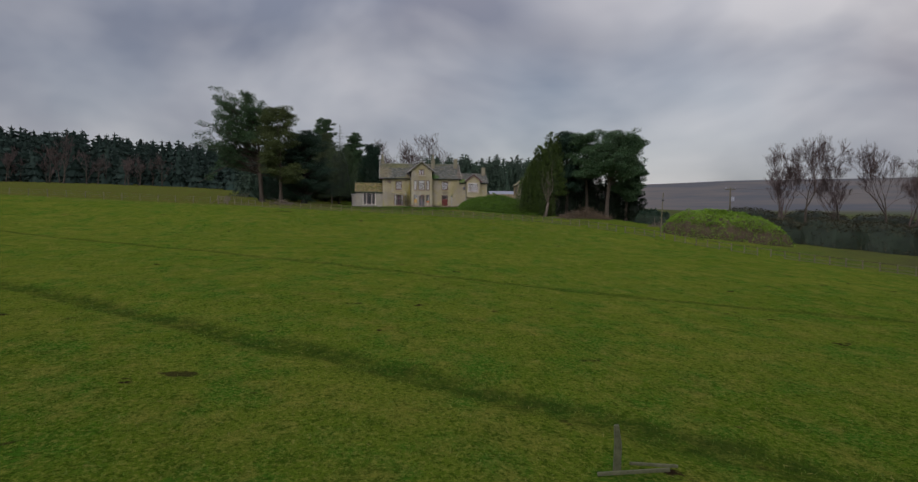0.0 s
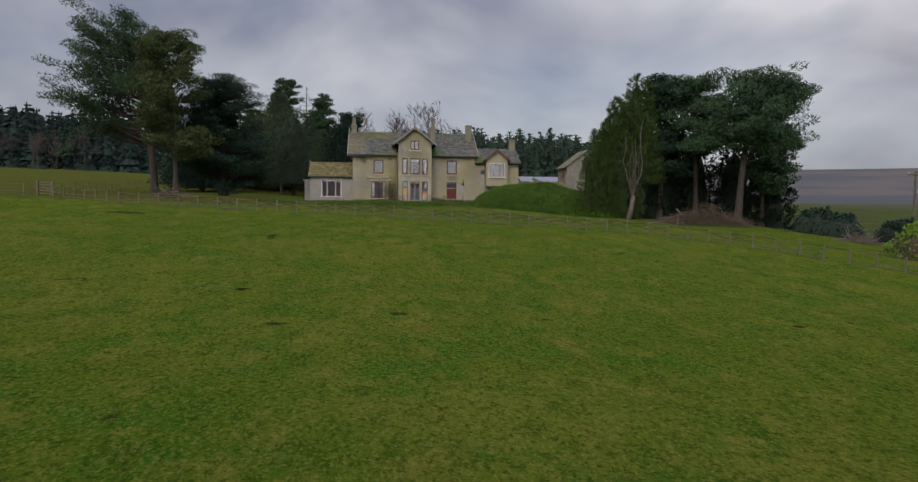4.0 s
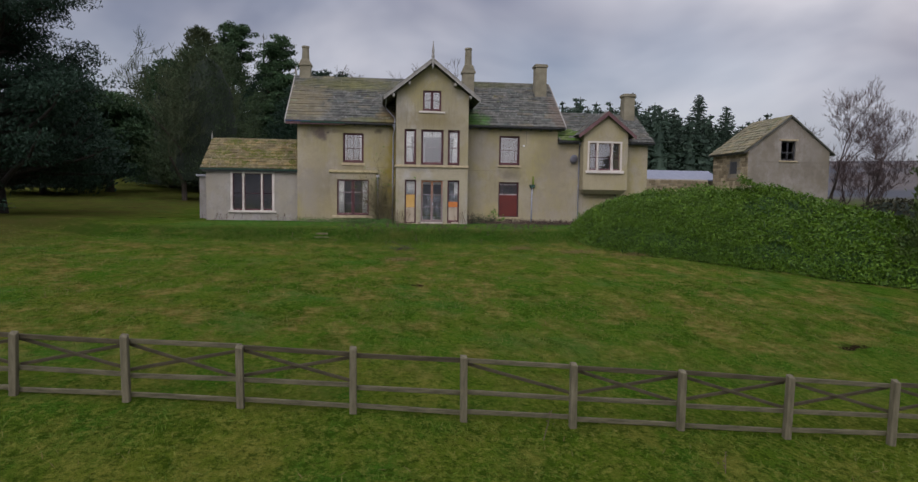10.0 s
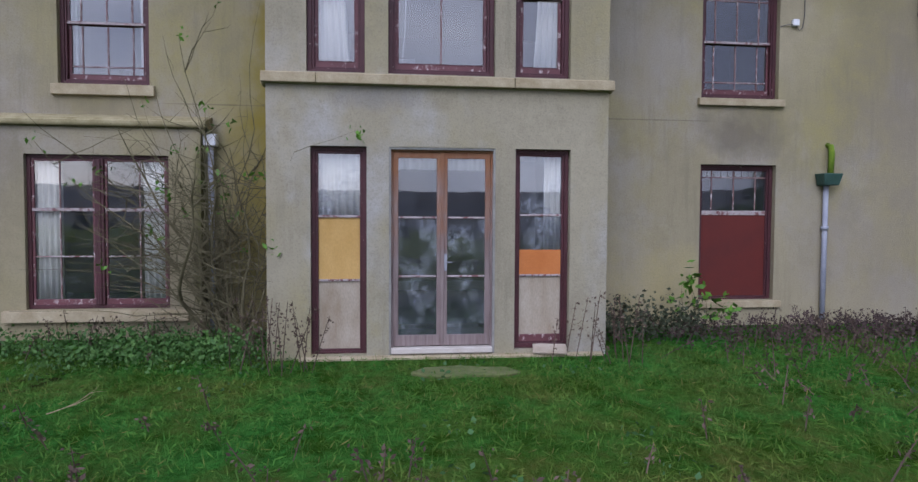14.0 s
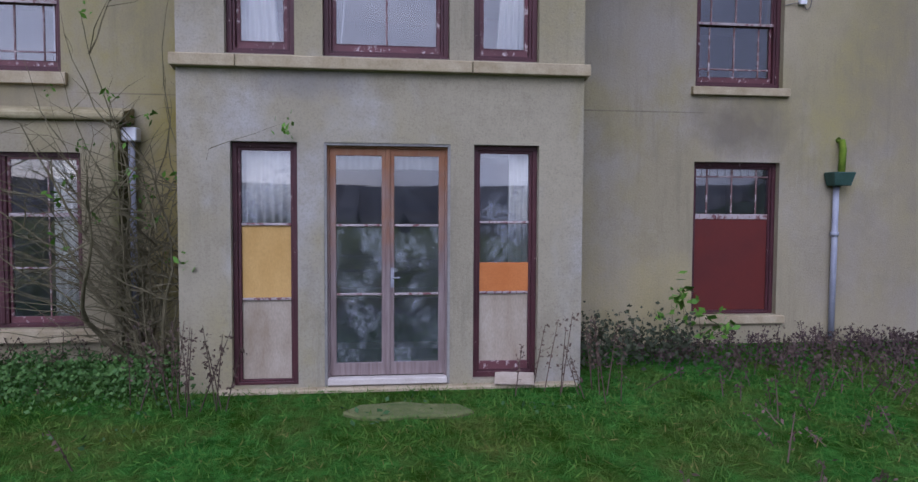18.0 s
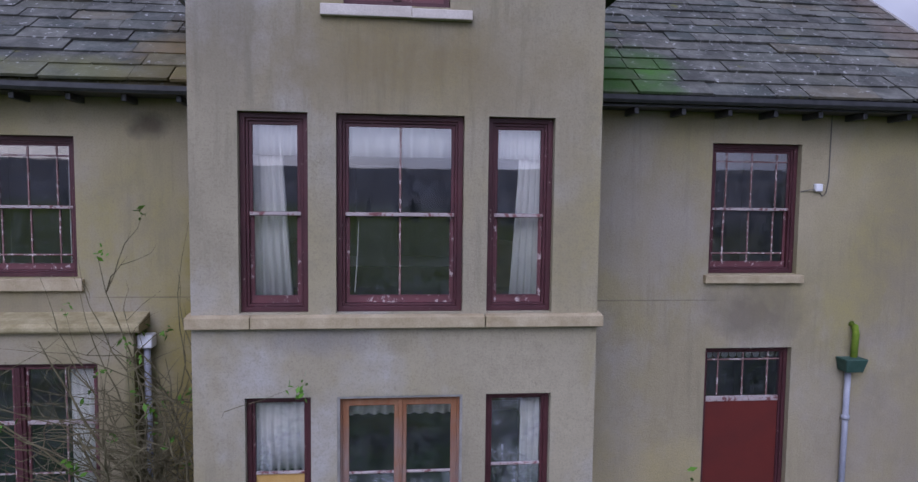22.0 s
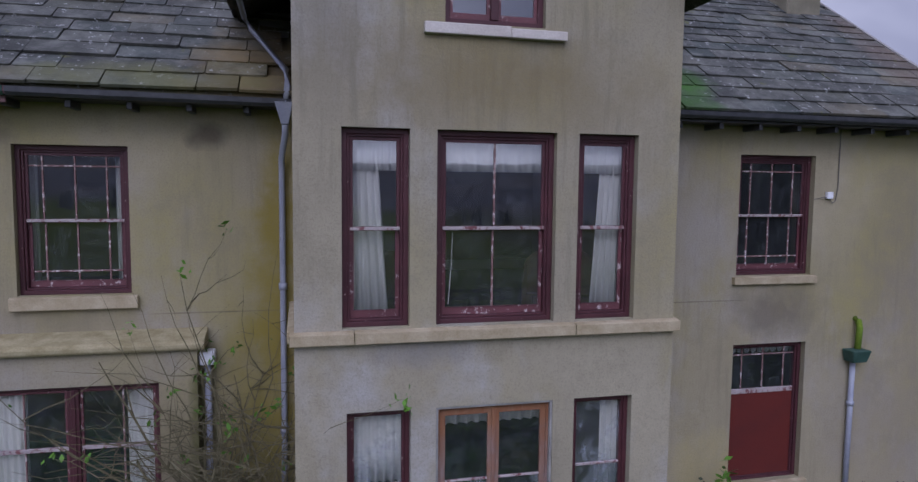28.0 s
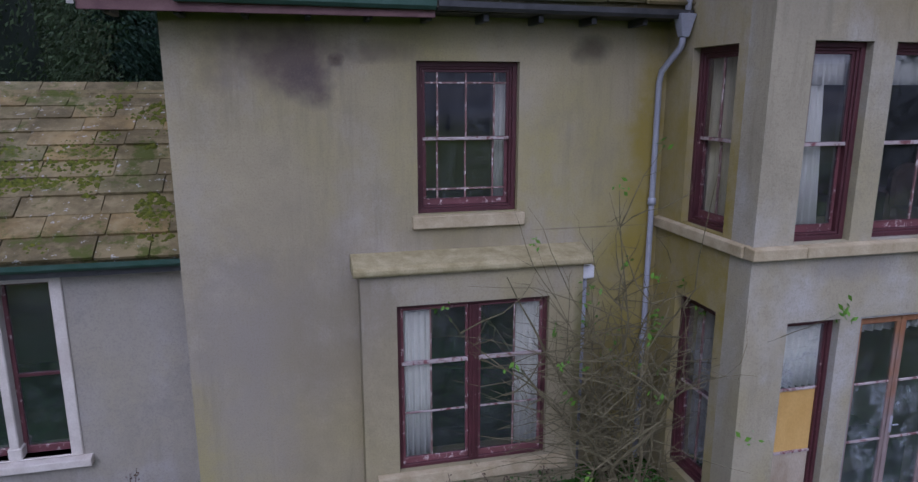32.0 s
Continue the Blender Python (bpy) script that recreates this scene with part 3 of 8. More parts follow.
def quads_mesh(name, v, q, material, smooth=False):
    """A mesh from an array of points and an array of four-cornered faces."""
    me = bpy.data.meshes.new(name)
    v, q = np.asarray(v, np.float32), np.asarray(q, np.int32)
    me.vertices.add(len(v))
    me.vertices.foreach_set("co", v.ravel())
    me.loops.add(q.size)
    me.loops.foreach_set("vertex_index", q.ravel())
    me.polygons.add(len(q))
    me.polygons.foreach_set("loop_start", np.arange(0, q.size, 4, dtype=np.int32))
    me.materials.append(material)
    me.update(calc_edges=True)
    me.validate()
    if smooth:
        me.shade_smooth()
    return me


class Shape:
    """Collects boxes, prisms and tubes into one mesh."""

    def __init__(self):
        self.v, self.f = [], []

    def add(self, verts, faces):
        o = len(self.v)
        self.v += [tuple(p) for p in verts]
        self.f += [tuple(i + o for i in f) for f in faces]
        return self

    def box(self, x0, x1, y0, y1, z0, z1):
        return self.add([(x0, y0, z0), (x1, y0, z0), (x1, y1, z0), (x0, y1, z0), (x0, y0, z1), (x1, y0, z1), (x1, y1, z1), (x0, y1, z1)],
                        [(0, 3, 2, 1), (4, 5, 6, 7), (0, 1, 5, 4), (1, 2, 6, 5), (2, 3, 7, 6), (3, 0, 4, 7)])

    def prism(self, pts, a, b, axis="y"):
        """A polygon swept between two places on an axis. pts: (x, z) for y, (y, z) for x, (x, y) for z."""
        n = len(pts)
        put = {"y": lambda p, s: (p[0], s, p[1]), "x": lambda p, s: (s, p[0], p[1]), "z": lambda p, s: (p[0], p[1], s)}[axis]
        vs = [put(p, a) for p in pts] + [put(p, b) for p in pts]
        fs = [tuple(range(n)), tuple(range(2 * n - 1, n - 1, -1))] + [(i, i + n, (i + 1) % n + n, (i + 1) % n) for i in range(n)]
        return self.add(vs, fs)

    def tube(self, pts, radii, sides=6, cap=True):
        pts = [Vector(p) for p in pts]
        o = len(self.v)
        for i, p in enumerate(pts):
            d = (pts[min(i + 1, len(pts) - 1)] - pts[max(i - 1, 0)]).normalized()
            a = d.orthogonal().normalized()
            b = d.cross(a)
            r = radii[i] if isinstance(radii, (list, tuple)) else radii
            self.v += [tuple(p + (a * math.cos(2 * math.pi * s / sides) + b * math.sin(2 * math.pi * s / sides)) * r) for s in range(sides)]
        for i in range(len(pts) - 1):
            for s in range(sides):
                t = (s + 1) % sides
                self.f.append((o + i * sides + s, o + i * sides + t, o + (i + 1) * sides + t, o + (i + 1) * sides + s))
        if cap:
            self.f.append(tuple(o + s for s in range(sides - 1, -1, -1)))
            self.f.append(tuple(o + (len(pts) - 1) * sides + s for s in range(sides)))
        return self

    def mesh(self, name, material, bevel=0.0, smooth=False):
        me = mesh_of(name, self.v, self.f, material, smooth)
        bm = bmesh.new()
        bm.from_mesh(me)
        bmesh.ops.recalc_face_normals(bm, faces=bm.faces)
        if bevel:
            bmesh.ops.bevel(bm, geom=list(bm.edges), offset=bevel, segments=1, affect="EDGES", clamp_overlap=True)
        bm.to_mesh(me)
        bm.free()
        return me


def glazing(shape, glass):
    """A pane: its outer face carries the reflection, the rest is clear."""
    me = shape.mesh("pane", [glass, CLEARSIDE])
    for f in me.polygons:
        f.material_index = 0 if f.normal.y < -0.5 else 1
    return me


def thing(name, place, label, category, group="", kind=""):
    """An empty at a thing's base, to hold its parts."""
    ob = new(name)
    ob.empty_display_size = 0.2
    ob.location = place
    WORLD_OF[ob.name] = Matrix.Translation(place)
    return tagged(ob, label, category, group, kind)


def part(name, mesh, parent, label="", m=None):
    """One mesh object under a thing or a part. The mesh is in world coordinates, or in those of m."""
    ob = new(name, mesh)
    ob.parent = parent
    inv = WORLD_OF.get(parent.name, Matrix()).inverted()
    ob.matrix_basis = inv @ (m if m is not None else Matrix())
    WORLD_OF[ob.name] = m.copy() if m is not None else Matrix()
    if label:
        ob["label"] = label
    return ob


def solid(name, mesh, label, category, group="", kind=""):
    """A thing of one mesh, in world coordinates."""
    ob = new(name, mesh)
    WORLD_OF[ob.name] = Matrix()
    return tagged(ob, label, category, group, kind)


# ---------------------------------------------------------------- ground
GY = ([-3000, -400, -60, 0, 20, 44, 56, 64, 74, 87, 104, 115, 121, 125.0, 126.5, 140, 160, 260, 420, 3000],
      [-30, -8, -3.6, -2.6, -2.2, -1.55, -0.95, -0.6, -0.1, 1.3, 2.84, 3.15, 3.33, 3.45, 4.02, 4.06, 4.9, 9.5, 16, 16])
GX = ([-3000, -300, -60, -26, -14, 3, 12, 17, 25, 35.5, 50, 60, 90, 200, 3000], [5, 5, 2.2, 0.8, 0.55, 0, -0.44, -0.64, -0.85, -1.15, -2.1, -3.0, -5.2, -9, -9])


def ground_z(x, y):
    x, y = np.asarray(x, float), np.asarray(y, float)
    base = (np.interp(y - 0.5, *GY) + np.interp(y, *GY) + np.interp(y + 0.5, *GY)) / 3
    wide = (np.interp(y - 4, *GY) + base + np.interp(y + 4, *GY)) / 3
    base = np.where(y < 117, wide, base)
    flat = np.maximum(np.interp(y, [122, 126.5, 150, 170], [0, 1, 1, 0]) * np.interp(x, [-9, -4.5, 22, 28], [0, 1, 1, 0]),
                      np.interp(y, [106, 119, 150, 170], [0, 1, 1, 0]) * np.interp(x, [5, 12, 20, 33], [0, 1, 1, 0]))
    z = base + np.interp(x, *GX) * (1 - flat)
    z += np.interp(y, [100, 104, 115, 124, 127, 133, 145], [0, 0.05, 0.30, 0.55, -0.10, -0.22, 0]) * np.clip((-x - 6) / 7, 0, 1)
    z += np.interp(y, [103, 109, 124, 129], [0, 1, 1, 0]) * np.interp(x, [22, 28, 40, 50], [0, 0.12, 0.45, 0])
    r = np.hypot(x, y - 80)
    ang = np.degrees(np.arctan2(x, y - 80))
    k = np.clip((r - 420) / 1700, 0, 1)
    rise = np.interp(ang, [-180, -120, -60, -20, 10, 30, 60, 110, 180], [75, 85, 60, 50, 80, 106, 106, 80, 75])
    z = z * (1 - k) + rise * k * k * (3 - 2 * k)
    left = np.clip((-x - 30) / 60, 0, 1) * np.clip((y - 125) / 130, 0, 1)
    return z + 1.5 * left


def axis_steps(lo, a, b, hi, fine, grow):
    mid = list(np.arange(a, b + fine / 2, fine))
    s, p, out = fine, b, []
    while p < hi:
        s *= grow
        p += s
        out.append(p)
    s, p, low = fine, a, []
    while p > lo:
        s *= grow
        p -= s
        low.append(p)
    return np.array(low[::-1] + mid + out)


def build_ground():
    xs, ys = axis_steps(-2600, -32, 46, 2600, 0.7, 1.15), axis_steps(-2600, 4, 142, 2600, 0.7, 1.15)
    gx, gy = np.meshgrid(xs, ys)
    gz = ground_z(gx, gy)
    lump = np.array([[noise.noise((a * 0.35, b * 0.35, 0)) * 0.07 + noise.noise((a * 1.1, b * 1.1, 4)) * 0.035 for a in xs] for b in ys])
    near = np.clip((200 - np.hypot(gx, gy - 80)) / 60, 0, 1)
    calm = 1 - np.clip((gy - 129.5) / 1.5, 0, 1)
    gz = gz + lump * near * calm
    for ax, ay, bx, by, deep in ((-19, 38, 9.5, 13.6, 0.16), (-21, 61, 14, 40.5, 0.10)):
        ln = math.hypot(bx - ax, by - ay)
        off = (-(by - ay) * (gx - ax) + (bx - ax) * (gy - ay)) / ln
        gz -= deep * np.exp(-(off / 0.7) ** 2)
    n, m = len(xs), len(ys)
    idx = np.arange(n * m).reshape(m, n)
    q = np.stack([idx[:-1, :-1], idx[:-1, 1:], idx[1:, 1:], idx[1:, :-1]], -1).reshape(-1, 4)
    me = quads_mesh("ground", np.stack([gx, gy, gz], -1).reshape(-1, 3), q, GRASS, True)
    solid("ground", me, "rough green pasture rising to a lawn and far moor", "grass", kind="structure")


build_ground()

# ---------------------------------------------------------------- the house
house = thing("house", (8.85, 137.0, 4.0), "abandoned two-storey khaki roughcast country house with stone-slate roofs", "house")


def panel(a0, a1, z0, z1, front, back, holes=(), axis="y"):
    """A wall with thickness and openings that go through it, as a Shape."""
    cuts_a = sorted({a0, a1, *[h[0] for h in holes], *[h[1] for h in holes]})
    cuts_z = sorted({z0, z1, *[h[2] for h in holes], *[h[3] for h in holes]})
    cuts_a, cuts_z = [c for c in cuts_a if a0 <= c <= a1], [c for c in cuts_z if z0 <= c <= z1]
    na, nz = len(cuts_a) - 1, len(cuts_z) - 1

    def full(i, j):
        if not (0 <= i < na and 0 <= j < nz):
            return False
        ca, cz = (cuts_a[i] + cuts_a[i + 1]) / 2, (cuts_z[j] + cuts_z[j + 1]) / 2
        return not any(h[0] < ca < h[1] and h[2] < cz < h[3] for h in holes)

    s = Shape()
    put = (lambda a, d, z: (a, d, z)) if axis == "y" else (lambda a, d, z: (d, a, z))
    for i in range(na):
        for j in range(nz):
            if not full(i, j):
                continue
            l, r, b, t = cuts_a[i], cuts_a[i + 1], cuts_z[j], cuts_z[j + 1]
            s.add([put(l, front, b), put(r, front, b), put(r, front, t), put(l, front, t)], [(0, 1, 2, 3)])
            s.add([put(l, back, b), put(r, back, b), put(r, back, t), put(l, back, t)], [(3, 2, 1, 0)])
            for di, dj, p, q in ((-1, 0, (l, b), (l, t)), (1, 0, (r, b), (r, t)), (0, -1, (l, b), (r, b)), (0, 1, (l, t), (r, t))):
                if not full(i + di, j + dj):
                    s.add([put(p[0], front, p[1]), put(q[0], front, q[1]), put(q[0], back, q[1]), put(p[0], back, p[1])], [(0, 1, 2, 3)])
    me = s.mesh("wall", RENDER)
    bm = bmesh.new()
    bm.from_mesh(me)
    bmesh.ops.remove_doubles(bm, verts=bm.verts, dist=0.0005)
    bmesh.ops.recalc_face_normals(bm, faces=bm.faces)
    bm.to_mesh(me)
    bm.free()
    return me


def wall(me, material, name="wall", label=""):
    me.materials.clear()
    me.materials.append(material)
    return part(name, me, house, label)


YF, YB = 133.5, 131.68          # main front, bay front
BX0, BX1 = 6.86, 10.85          # bay sides
BASE = 3.75

# openings
W_LEFT, W_RIGHT, DOOR = (3.87, 5.04, 7.44, 9.12), (12.92, 14.15, 7.48, 9.19), (12.93, 14.14, 4.43, 6.485)
B_UP = [(7.31, 7.965, 7.325, 9.262), (8.232, 9.473, 7.325, 9.262), (9.713, 10.378, 7.325, 9.262)]
B_LOW = [(7.35, 7.984, 4.085, 6.49), (8.24, 9.487, 4.075, 6.49), (9.724, 10.391, 4.11, 6.49)]
ATTIC = (8.30, 9.32, 10.285, 11.39)
LOWWIN = (3.565, 5.36, 4.44, 6.47)

wall(panel(1.32, 16.42, BASE, 9.62, YF, YF + 0.42, [W_LEFT, W_RIGHT, DOOR, (3.45, 5.5, 4.3, 6.6), (7.2, 10.5, 4.06, 6.75), (7.2, 10.5, 7.1, 9.45)]), RENDER)
# bay: front, sides, gable
wall(panel(BX0, BX1, BASE, 10.285, YB, YB + 0.35, B_UP + B_LOW), BAYREND)
SIDE_UP, SIDE_LOW = (132.18, 132.98, 7.325, 9.262), (132.18, 132.98, 4.3, 6.49)
wall(panel(YB + 0.35, YF, BASE, 10.285, BX0, BX0 + 0.35, [SIDE_UP, SIDE_LOW], "x"), RENDER)
wall(panel(YB + 0.35, YF, BASE, 10.285, BX1 - 0.35, BX1, [], "x"), RENDER)
APEX, SLOPE = 12.98, 0.80
MID = 8.79


def under(x):
    return APEX - 0.16 - SLOPE * abs(x - MID)


gs = Shape()
gs.prism([(BX0, 10.285), (ATTIC[0], 10.285), (ATTIC[0], under(ATTIC[0])), (BX0, under(BX0))], YB, YB + 0.35)
gs.prism([(ATTIC[1], 10.285), (BX1, 10.285), (BX1, under(BX1)), (ATTIC[1], under(ATTIC[1]))], YB, YB + 0.35)
gs.prism([(ATTIC[0], ATTIC[3]), (ATTIC[1], ATTIC[3]), (ATTIC[1], under(ATTIC[1])), (MID, under(MID)), (ATTIC[0], under(ATTIC[0]))], YB, YB + 0.35)
for xa, xb in ((BX0, BX0 + 0.35), (BX1 - 0.35, BX1)):
    part("cheek_wall", Shape().box(xa, xb, YB + 0.35, 136.0, 10.285, min(under(xa), under(xb))).mesh("cheek_wall", RENDER), house)
part("gable", gs.mesh("gable", BAYREND), house)

# low square bay under the upper window
wall(panel(3.17, 5.77, BASE, 6.83, YF - 0.3, YF, [LOWWIN]), RENDER)
cs = Shape().prism([(YF - 0.37, 6.84), (YF - 0.39, 6.87), (YF - 0.39, 6.915), (YF - 0.35, 6.93), (YF - 0.35, 6.945), (YF, 7.03), (YF, 6.84)], 3.09, 5.86, "x")
part("cornice", cs.mesh("cornice", plain("lichened_sandstone", (0.22, 0.185, 0.090), (0.38, 0.33, 0.195), 6.0, 0.9, 0.4), 0.008), house, "weathered sandstone cornice with lichen")

# other walls of the main block
ms = Shape()
ms.prism([(YF + 0.42, BASE), (141.5, BASE), (141.5, 9.5), (137.5, 12.55), (YF + 0.42, 9.75)], 1.32, 1.72, "x")
ms.prism([(YF + 0.42, BASE), (141.5, BASE), (141.5, 9.5), (137.5, 12.55), (YF + 0.42, 9.75)], 16.02, 16.42, "x")
ms.box(1.72, 16.02, 141.1, 141.5, BASE, 9.5)
part("wall", ms.mesh("wall", RENDER), house)

# left wing
LWY = 134.2
wall(panel(-3.87, 1.316, BASE, 6.93, LWY, LWY + 0.4, [(-2.40, -0.19, 4.62, 6.73)]), WINGREND)
ls = Shape()
ls.prism([(LWY + 0.4, BASE), (139.2, BASE), (139.2, 6.9), (136.6, 8.6), (LWY + 0.4, 7.2)], -3.87, -3.5, "x")
ls.box(-3.5, 1.316, 138.8, 139.2, BASE, 6.9)
part("wall", ls.mesh("wall", WINGREND), house)
an = Shape()
an.box(-4.75, -3.87, 136.2, 138.8, BASE, 6.55)
part("annexe_wall", an.mesh("annexe_wall", WINGREND), house)
part("annexe_roof", Shape().box(-4.9, -3.8, 136.05, 138.95, 6.55, 6.68).mesh("annexe_roof", LEAD, 0.01), house)
part("annexe_window", Shape().box(-4.78, -4.74, 136.6, 138.2, 4.9, 6.2).mesh("annexe_window", PAINT, 0.005), house)

# right wing and its oriel
wall(panel(16.424, 22.0, BASE, 8.93, YF + 0.02, YF + 0.42, [(18.3, 19.9, 7.2, 9.0)]), RENDER)
rs = Shape()
rs.prism([(YF + 0.42, BASE), (139.2, BASE), (139.2, 8.9), (136.3, 10.75), (YF + 0.42, 9.1)], 21.6, 22.0, "x")
rs.box(16.43, 21.6, 138.8, 139.2, BASE, 8.9)
part("wall", rs.mesh("wall", RENDER), house)
OX0, OX1, OY = 17.78, 20.45, 132.7
ORIEL = (18.16, 19.96, 7.27, 8.82)
wall(panel(OX0, OX1, 6.12, 8.9, OY, OY + 0.3, [ORIEL]), RENDER)
OMID, OAP = 19.115, 10.62
for xa, xb in ((OX0, OX0 + 0.25), (OX1 - 0.25, OX1)):
    cheek = Shape().prism([(OY + 0.3, 6.12), (YF + 0.02, 6.12), (YF + 0.02, 8.9), (134.6, 8.9), (134.6, 9.38), (OY + 0.3, 9.38)], xa, xb, "x")
    part("oriel_wall", cheek.mesh("oriel_wall", RENDER), house)
part("oriel_gable", Shape().prism([(OX0, 8.9), (OX1, 8.9), (OX1, 9.42), (OMID, OAP - 0.12), (OX0, 9.42)], OY, OY + 0.3).mesh("oriel_gable", RENDER), house)
fl = Shape()
fl.add([(OX0, OY, 6.12), (OX1, OY, 6.12), (OX1, YF + 0.02, 6.12), (OX0, YF + 0.02, 6.12),
        (OX0 + 0.2, OY + 0.32, 5.86), (OX1 - 0.2, OY + 0.32, 5.86), (OX1 - 0.2, YF + 0.02, 5.86), (OX0 + 0.2, YF + 0.02, 5.86)],
       [(0, 1, 2, 3), (7, 6, 5, 4), (0, 4, 5, 1), (1, 5, 6, 2), (2, 6, 7, 3), (3, 7, 4, 0)])
part("oriel_corbel", fl.mesh("oriel_corbel", RENDER), house, "flared roughcast underside with green algae")
part("blocked_opening", Shape().box(18.02, 19.86, YF - 0.02, YF + 0.02, 4.05, 5.82).mesh("blocked_opening", RENDER, 0.008), house)

# floors, ceilings, partitions inside
TEE = [(1.72, YF + 0.42), (BX0 + 0.35, YF + 0.42), (BX0 + 0.35, YB + 0.35), (BX1 - 0.35, YB + 0.35), (BX1 - 0.35, YF + 0.42), (16.02, YF + 0.42), (16.02, 141.1), (1.72, 141.1)]
part("floor", Shape().prism(TEE, 3.9, 4.06, "z").mesh("floor", INFLOOR), house)
part("upper_floor", Shape().prism(TEE, 6.86, 7.02, "z").mesh("upper_floor", INFLOOR), house)
ins = Shape()
ins.box(1.72, 16.02, YF + 0.42, 141.1, 9.46, 9.56)
ins.box(BX0 + 0.35, BX1 - 0.35, YB + 0.35, YF + 0.42, 9.46, 9.56)
ins.box(-3.5, 1.3, LWY + 0.4, 138.8, 6.86, 6.92)
ins.box(16.43, 21.6, YF + 0.42, 138.8, 8.86, 8.92)
part("ceiling", ins.mesh("ceiling", INWALL), house)
ins = Shape()
for xp in (6.1, 11.6):
    ins.box(xp, xp + 0.15, YF + 0.42, 138.4, 4.06, 6.86)
    ins.box(xp, xp + 0.15, YF + 0.42, 138.4, 7.02, 9.46)
ins.box(1.72, 16.02, 138.4, 138.55, 4.06, 6.86)
ins.box(1.72, 16.02, 138.4, 138.55, 7.02, 9.46)
part("partition", ins.mesh("partition", INWALL), house)
for sz0 in (7.02, 4.06):
    part("skirting", Shape().box(6.26, 11.59, 138.36, 138.398, sz0, sz0 + 0.2).mesh("skirting", SKIRT, 0.004), house)
part("inner_door", Shape().box(8.1, 8.9, 138.34, 138.396, 7.02, 9.0).mesh("inner_door", SKIRT, 0.006), house)
part("floor", Shape().box(-3.5, 1.3, LWY + 0.4, 138.8, 3.9, 4.06).mesh("floor", INFLOOR), house)
part("floor", Shape().box(16.43, 21.6, YF + 0.42, 138.8, 6.7, 6.9).mesh("floor", INFLOOR), house)


# ---------------------------------------------------------------- windows
def ring(x0, x1, z0, z1, y0, y1, w, wb=None, wt=None):
    """A four-sided frame, in one piece."""
    wb, wt = w if wb is None else wb, w if wt is None else wt
    a = [(x0, z0), (x1, z0), (x1, z1), (x0, z1)]
    b = [(x0 + w, z0 + wb), (x1 - w, z0 + wb), (x1 - w, z1 - wt), (x0 + w, z1 - wt)]
    vs = [(p[0], y, p[1]) for y in (y0, y1) for p in a + b]
    fs = []
    for i in range(4):
        k = (i + 1) % 4
        fs += [(i, k, k + 4, i + 4), (i + 8, i + 12, k + 12, k + 8), (i, i + 8, k + 8, k), (i + 4, k + 4, k + 12, i + 12)]
    return Shape().add(vs, fs)


def sash_window(hole, yf, up, low, m=None, name="window", label="", glass=None, split=0.5, paint=None):
    """A box-frame sash window: outer frame, two sashes, glazing bars and panes. up, low: bars as (axis, place 0 to 1)."""
    x0, x1, z0, z1 = hole
    paint = paint or PAINT
    w = part(name, ring(x0, x1, z0, z1, yf + 0.085, yf + 0.24, 0.055, 0.05, 0.055).mesh(name, paint, 0.006), house, label, m)
    part("staff_bead", ring(x0 + 0.055, x1 - 0.055, z0 + 0.05, z1 - 0.055, yf + 0.105, yf + 0.20, 0.026).mesh("staff_bead", paint, 0.005), w, "", m)
    a0, a1, b0, b1 = x0 + 0.081, x1 - 0.081, z0 + 0.076, z1 - 0.081
    zm = b0 + (b1 - b0) * split
    for tag, lo, hi, y, bars in (("upper_sash", zm - 0.018, b1, yf + 0.125, up), ("lower_sash", b0, zm + 0.018, yf + 0.16, low)):
        upper = tag[0] == "u"
        part(tag, ring(a0, a1, lo, hi, y, y + 0.034, 0.034, 0.036 if upper else 0.075, 0.034 if upper else 0.036).mesh(tag, paint if upper else CILLP, 0.004), w, "", m)
        if upper:
            part("meeting_rail", Shape().box(a0, a1, y - 0.012, y - 0.001, lo, lo + 0.036).mesh("meeting_rail", PAINTW, 0.003), w, "flaking white meeting rail", m)
        else:
            part("glazing_bead", ring(a0 + 0.033, a1 - 0.033, lo + 0.07, hi - 0.033, y - 0.006, y + 0.002, 0.009).mesh("glazing_bead", BEADP), w, "", m)
        p0, p1, q0, q1 = a0 + 0.034, a1 - 0.034, lo + (0.036 if upper else 0.075), hi - (0.034 if upper else 0.036)
        for ax, f in bars:
            if ax == "v":
                c = p0 + (p1 - p0) * f
                part("glazing_bar", Shape().box(c - 0.010, c + 0.010, y + 0.002, y + 0.030, q0, q1).mesh("glazing_bar", BARP, 0.003), w, "", m)
            else:
                c = q0 + (q1 - q0) * f
                part("glazing_bar", Shape().box(p0, p1, y + 0.003, y + 0.029, c - 0.010, c + 0.010).mesh("glazing_bar", BARP, 0.003), w, "", m)
        pane = part("pane", glazing(Shape().box(p0, p1, y + 0.014, y + 0.018, q0, q1), glass or GLASS), w, "", m)
        pane.visible_shadow = False
    return w


def stone_sill(x0, x1, y0, y1, z0, z1, material=None, label=""):
    s = Shape().prism([(y0, z0), (y0, z1 - 0.012), (y1, z1), (y1, z0)], x0, x1, "x")
    part("sill", s.mesh("sill", material or SANDSTONE, 0.006), house, label)


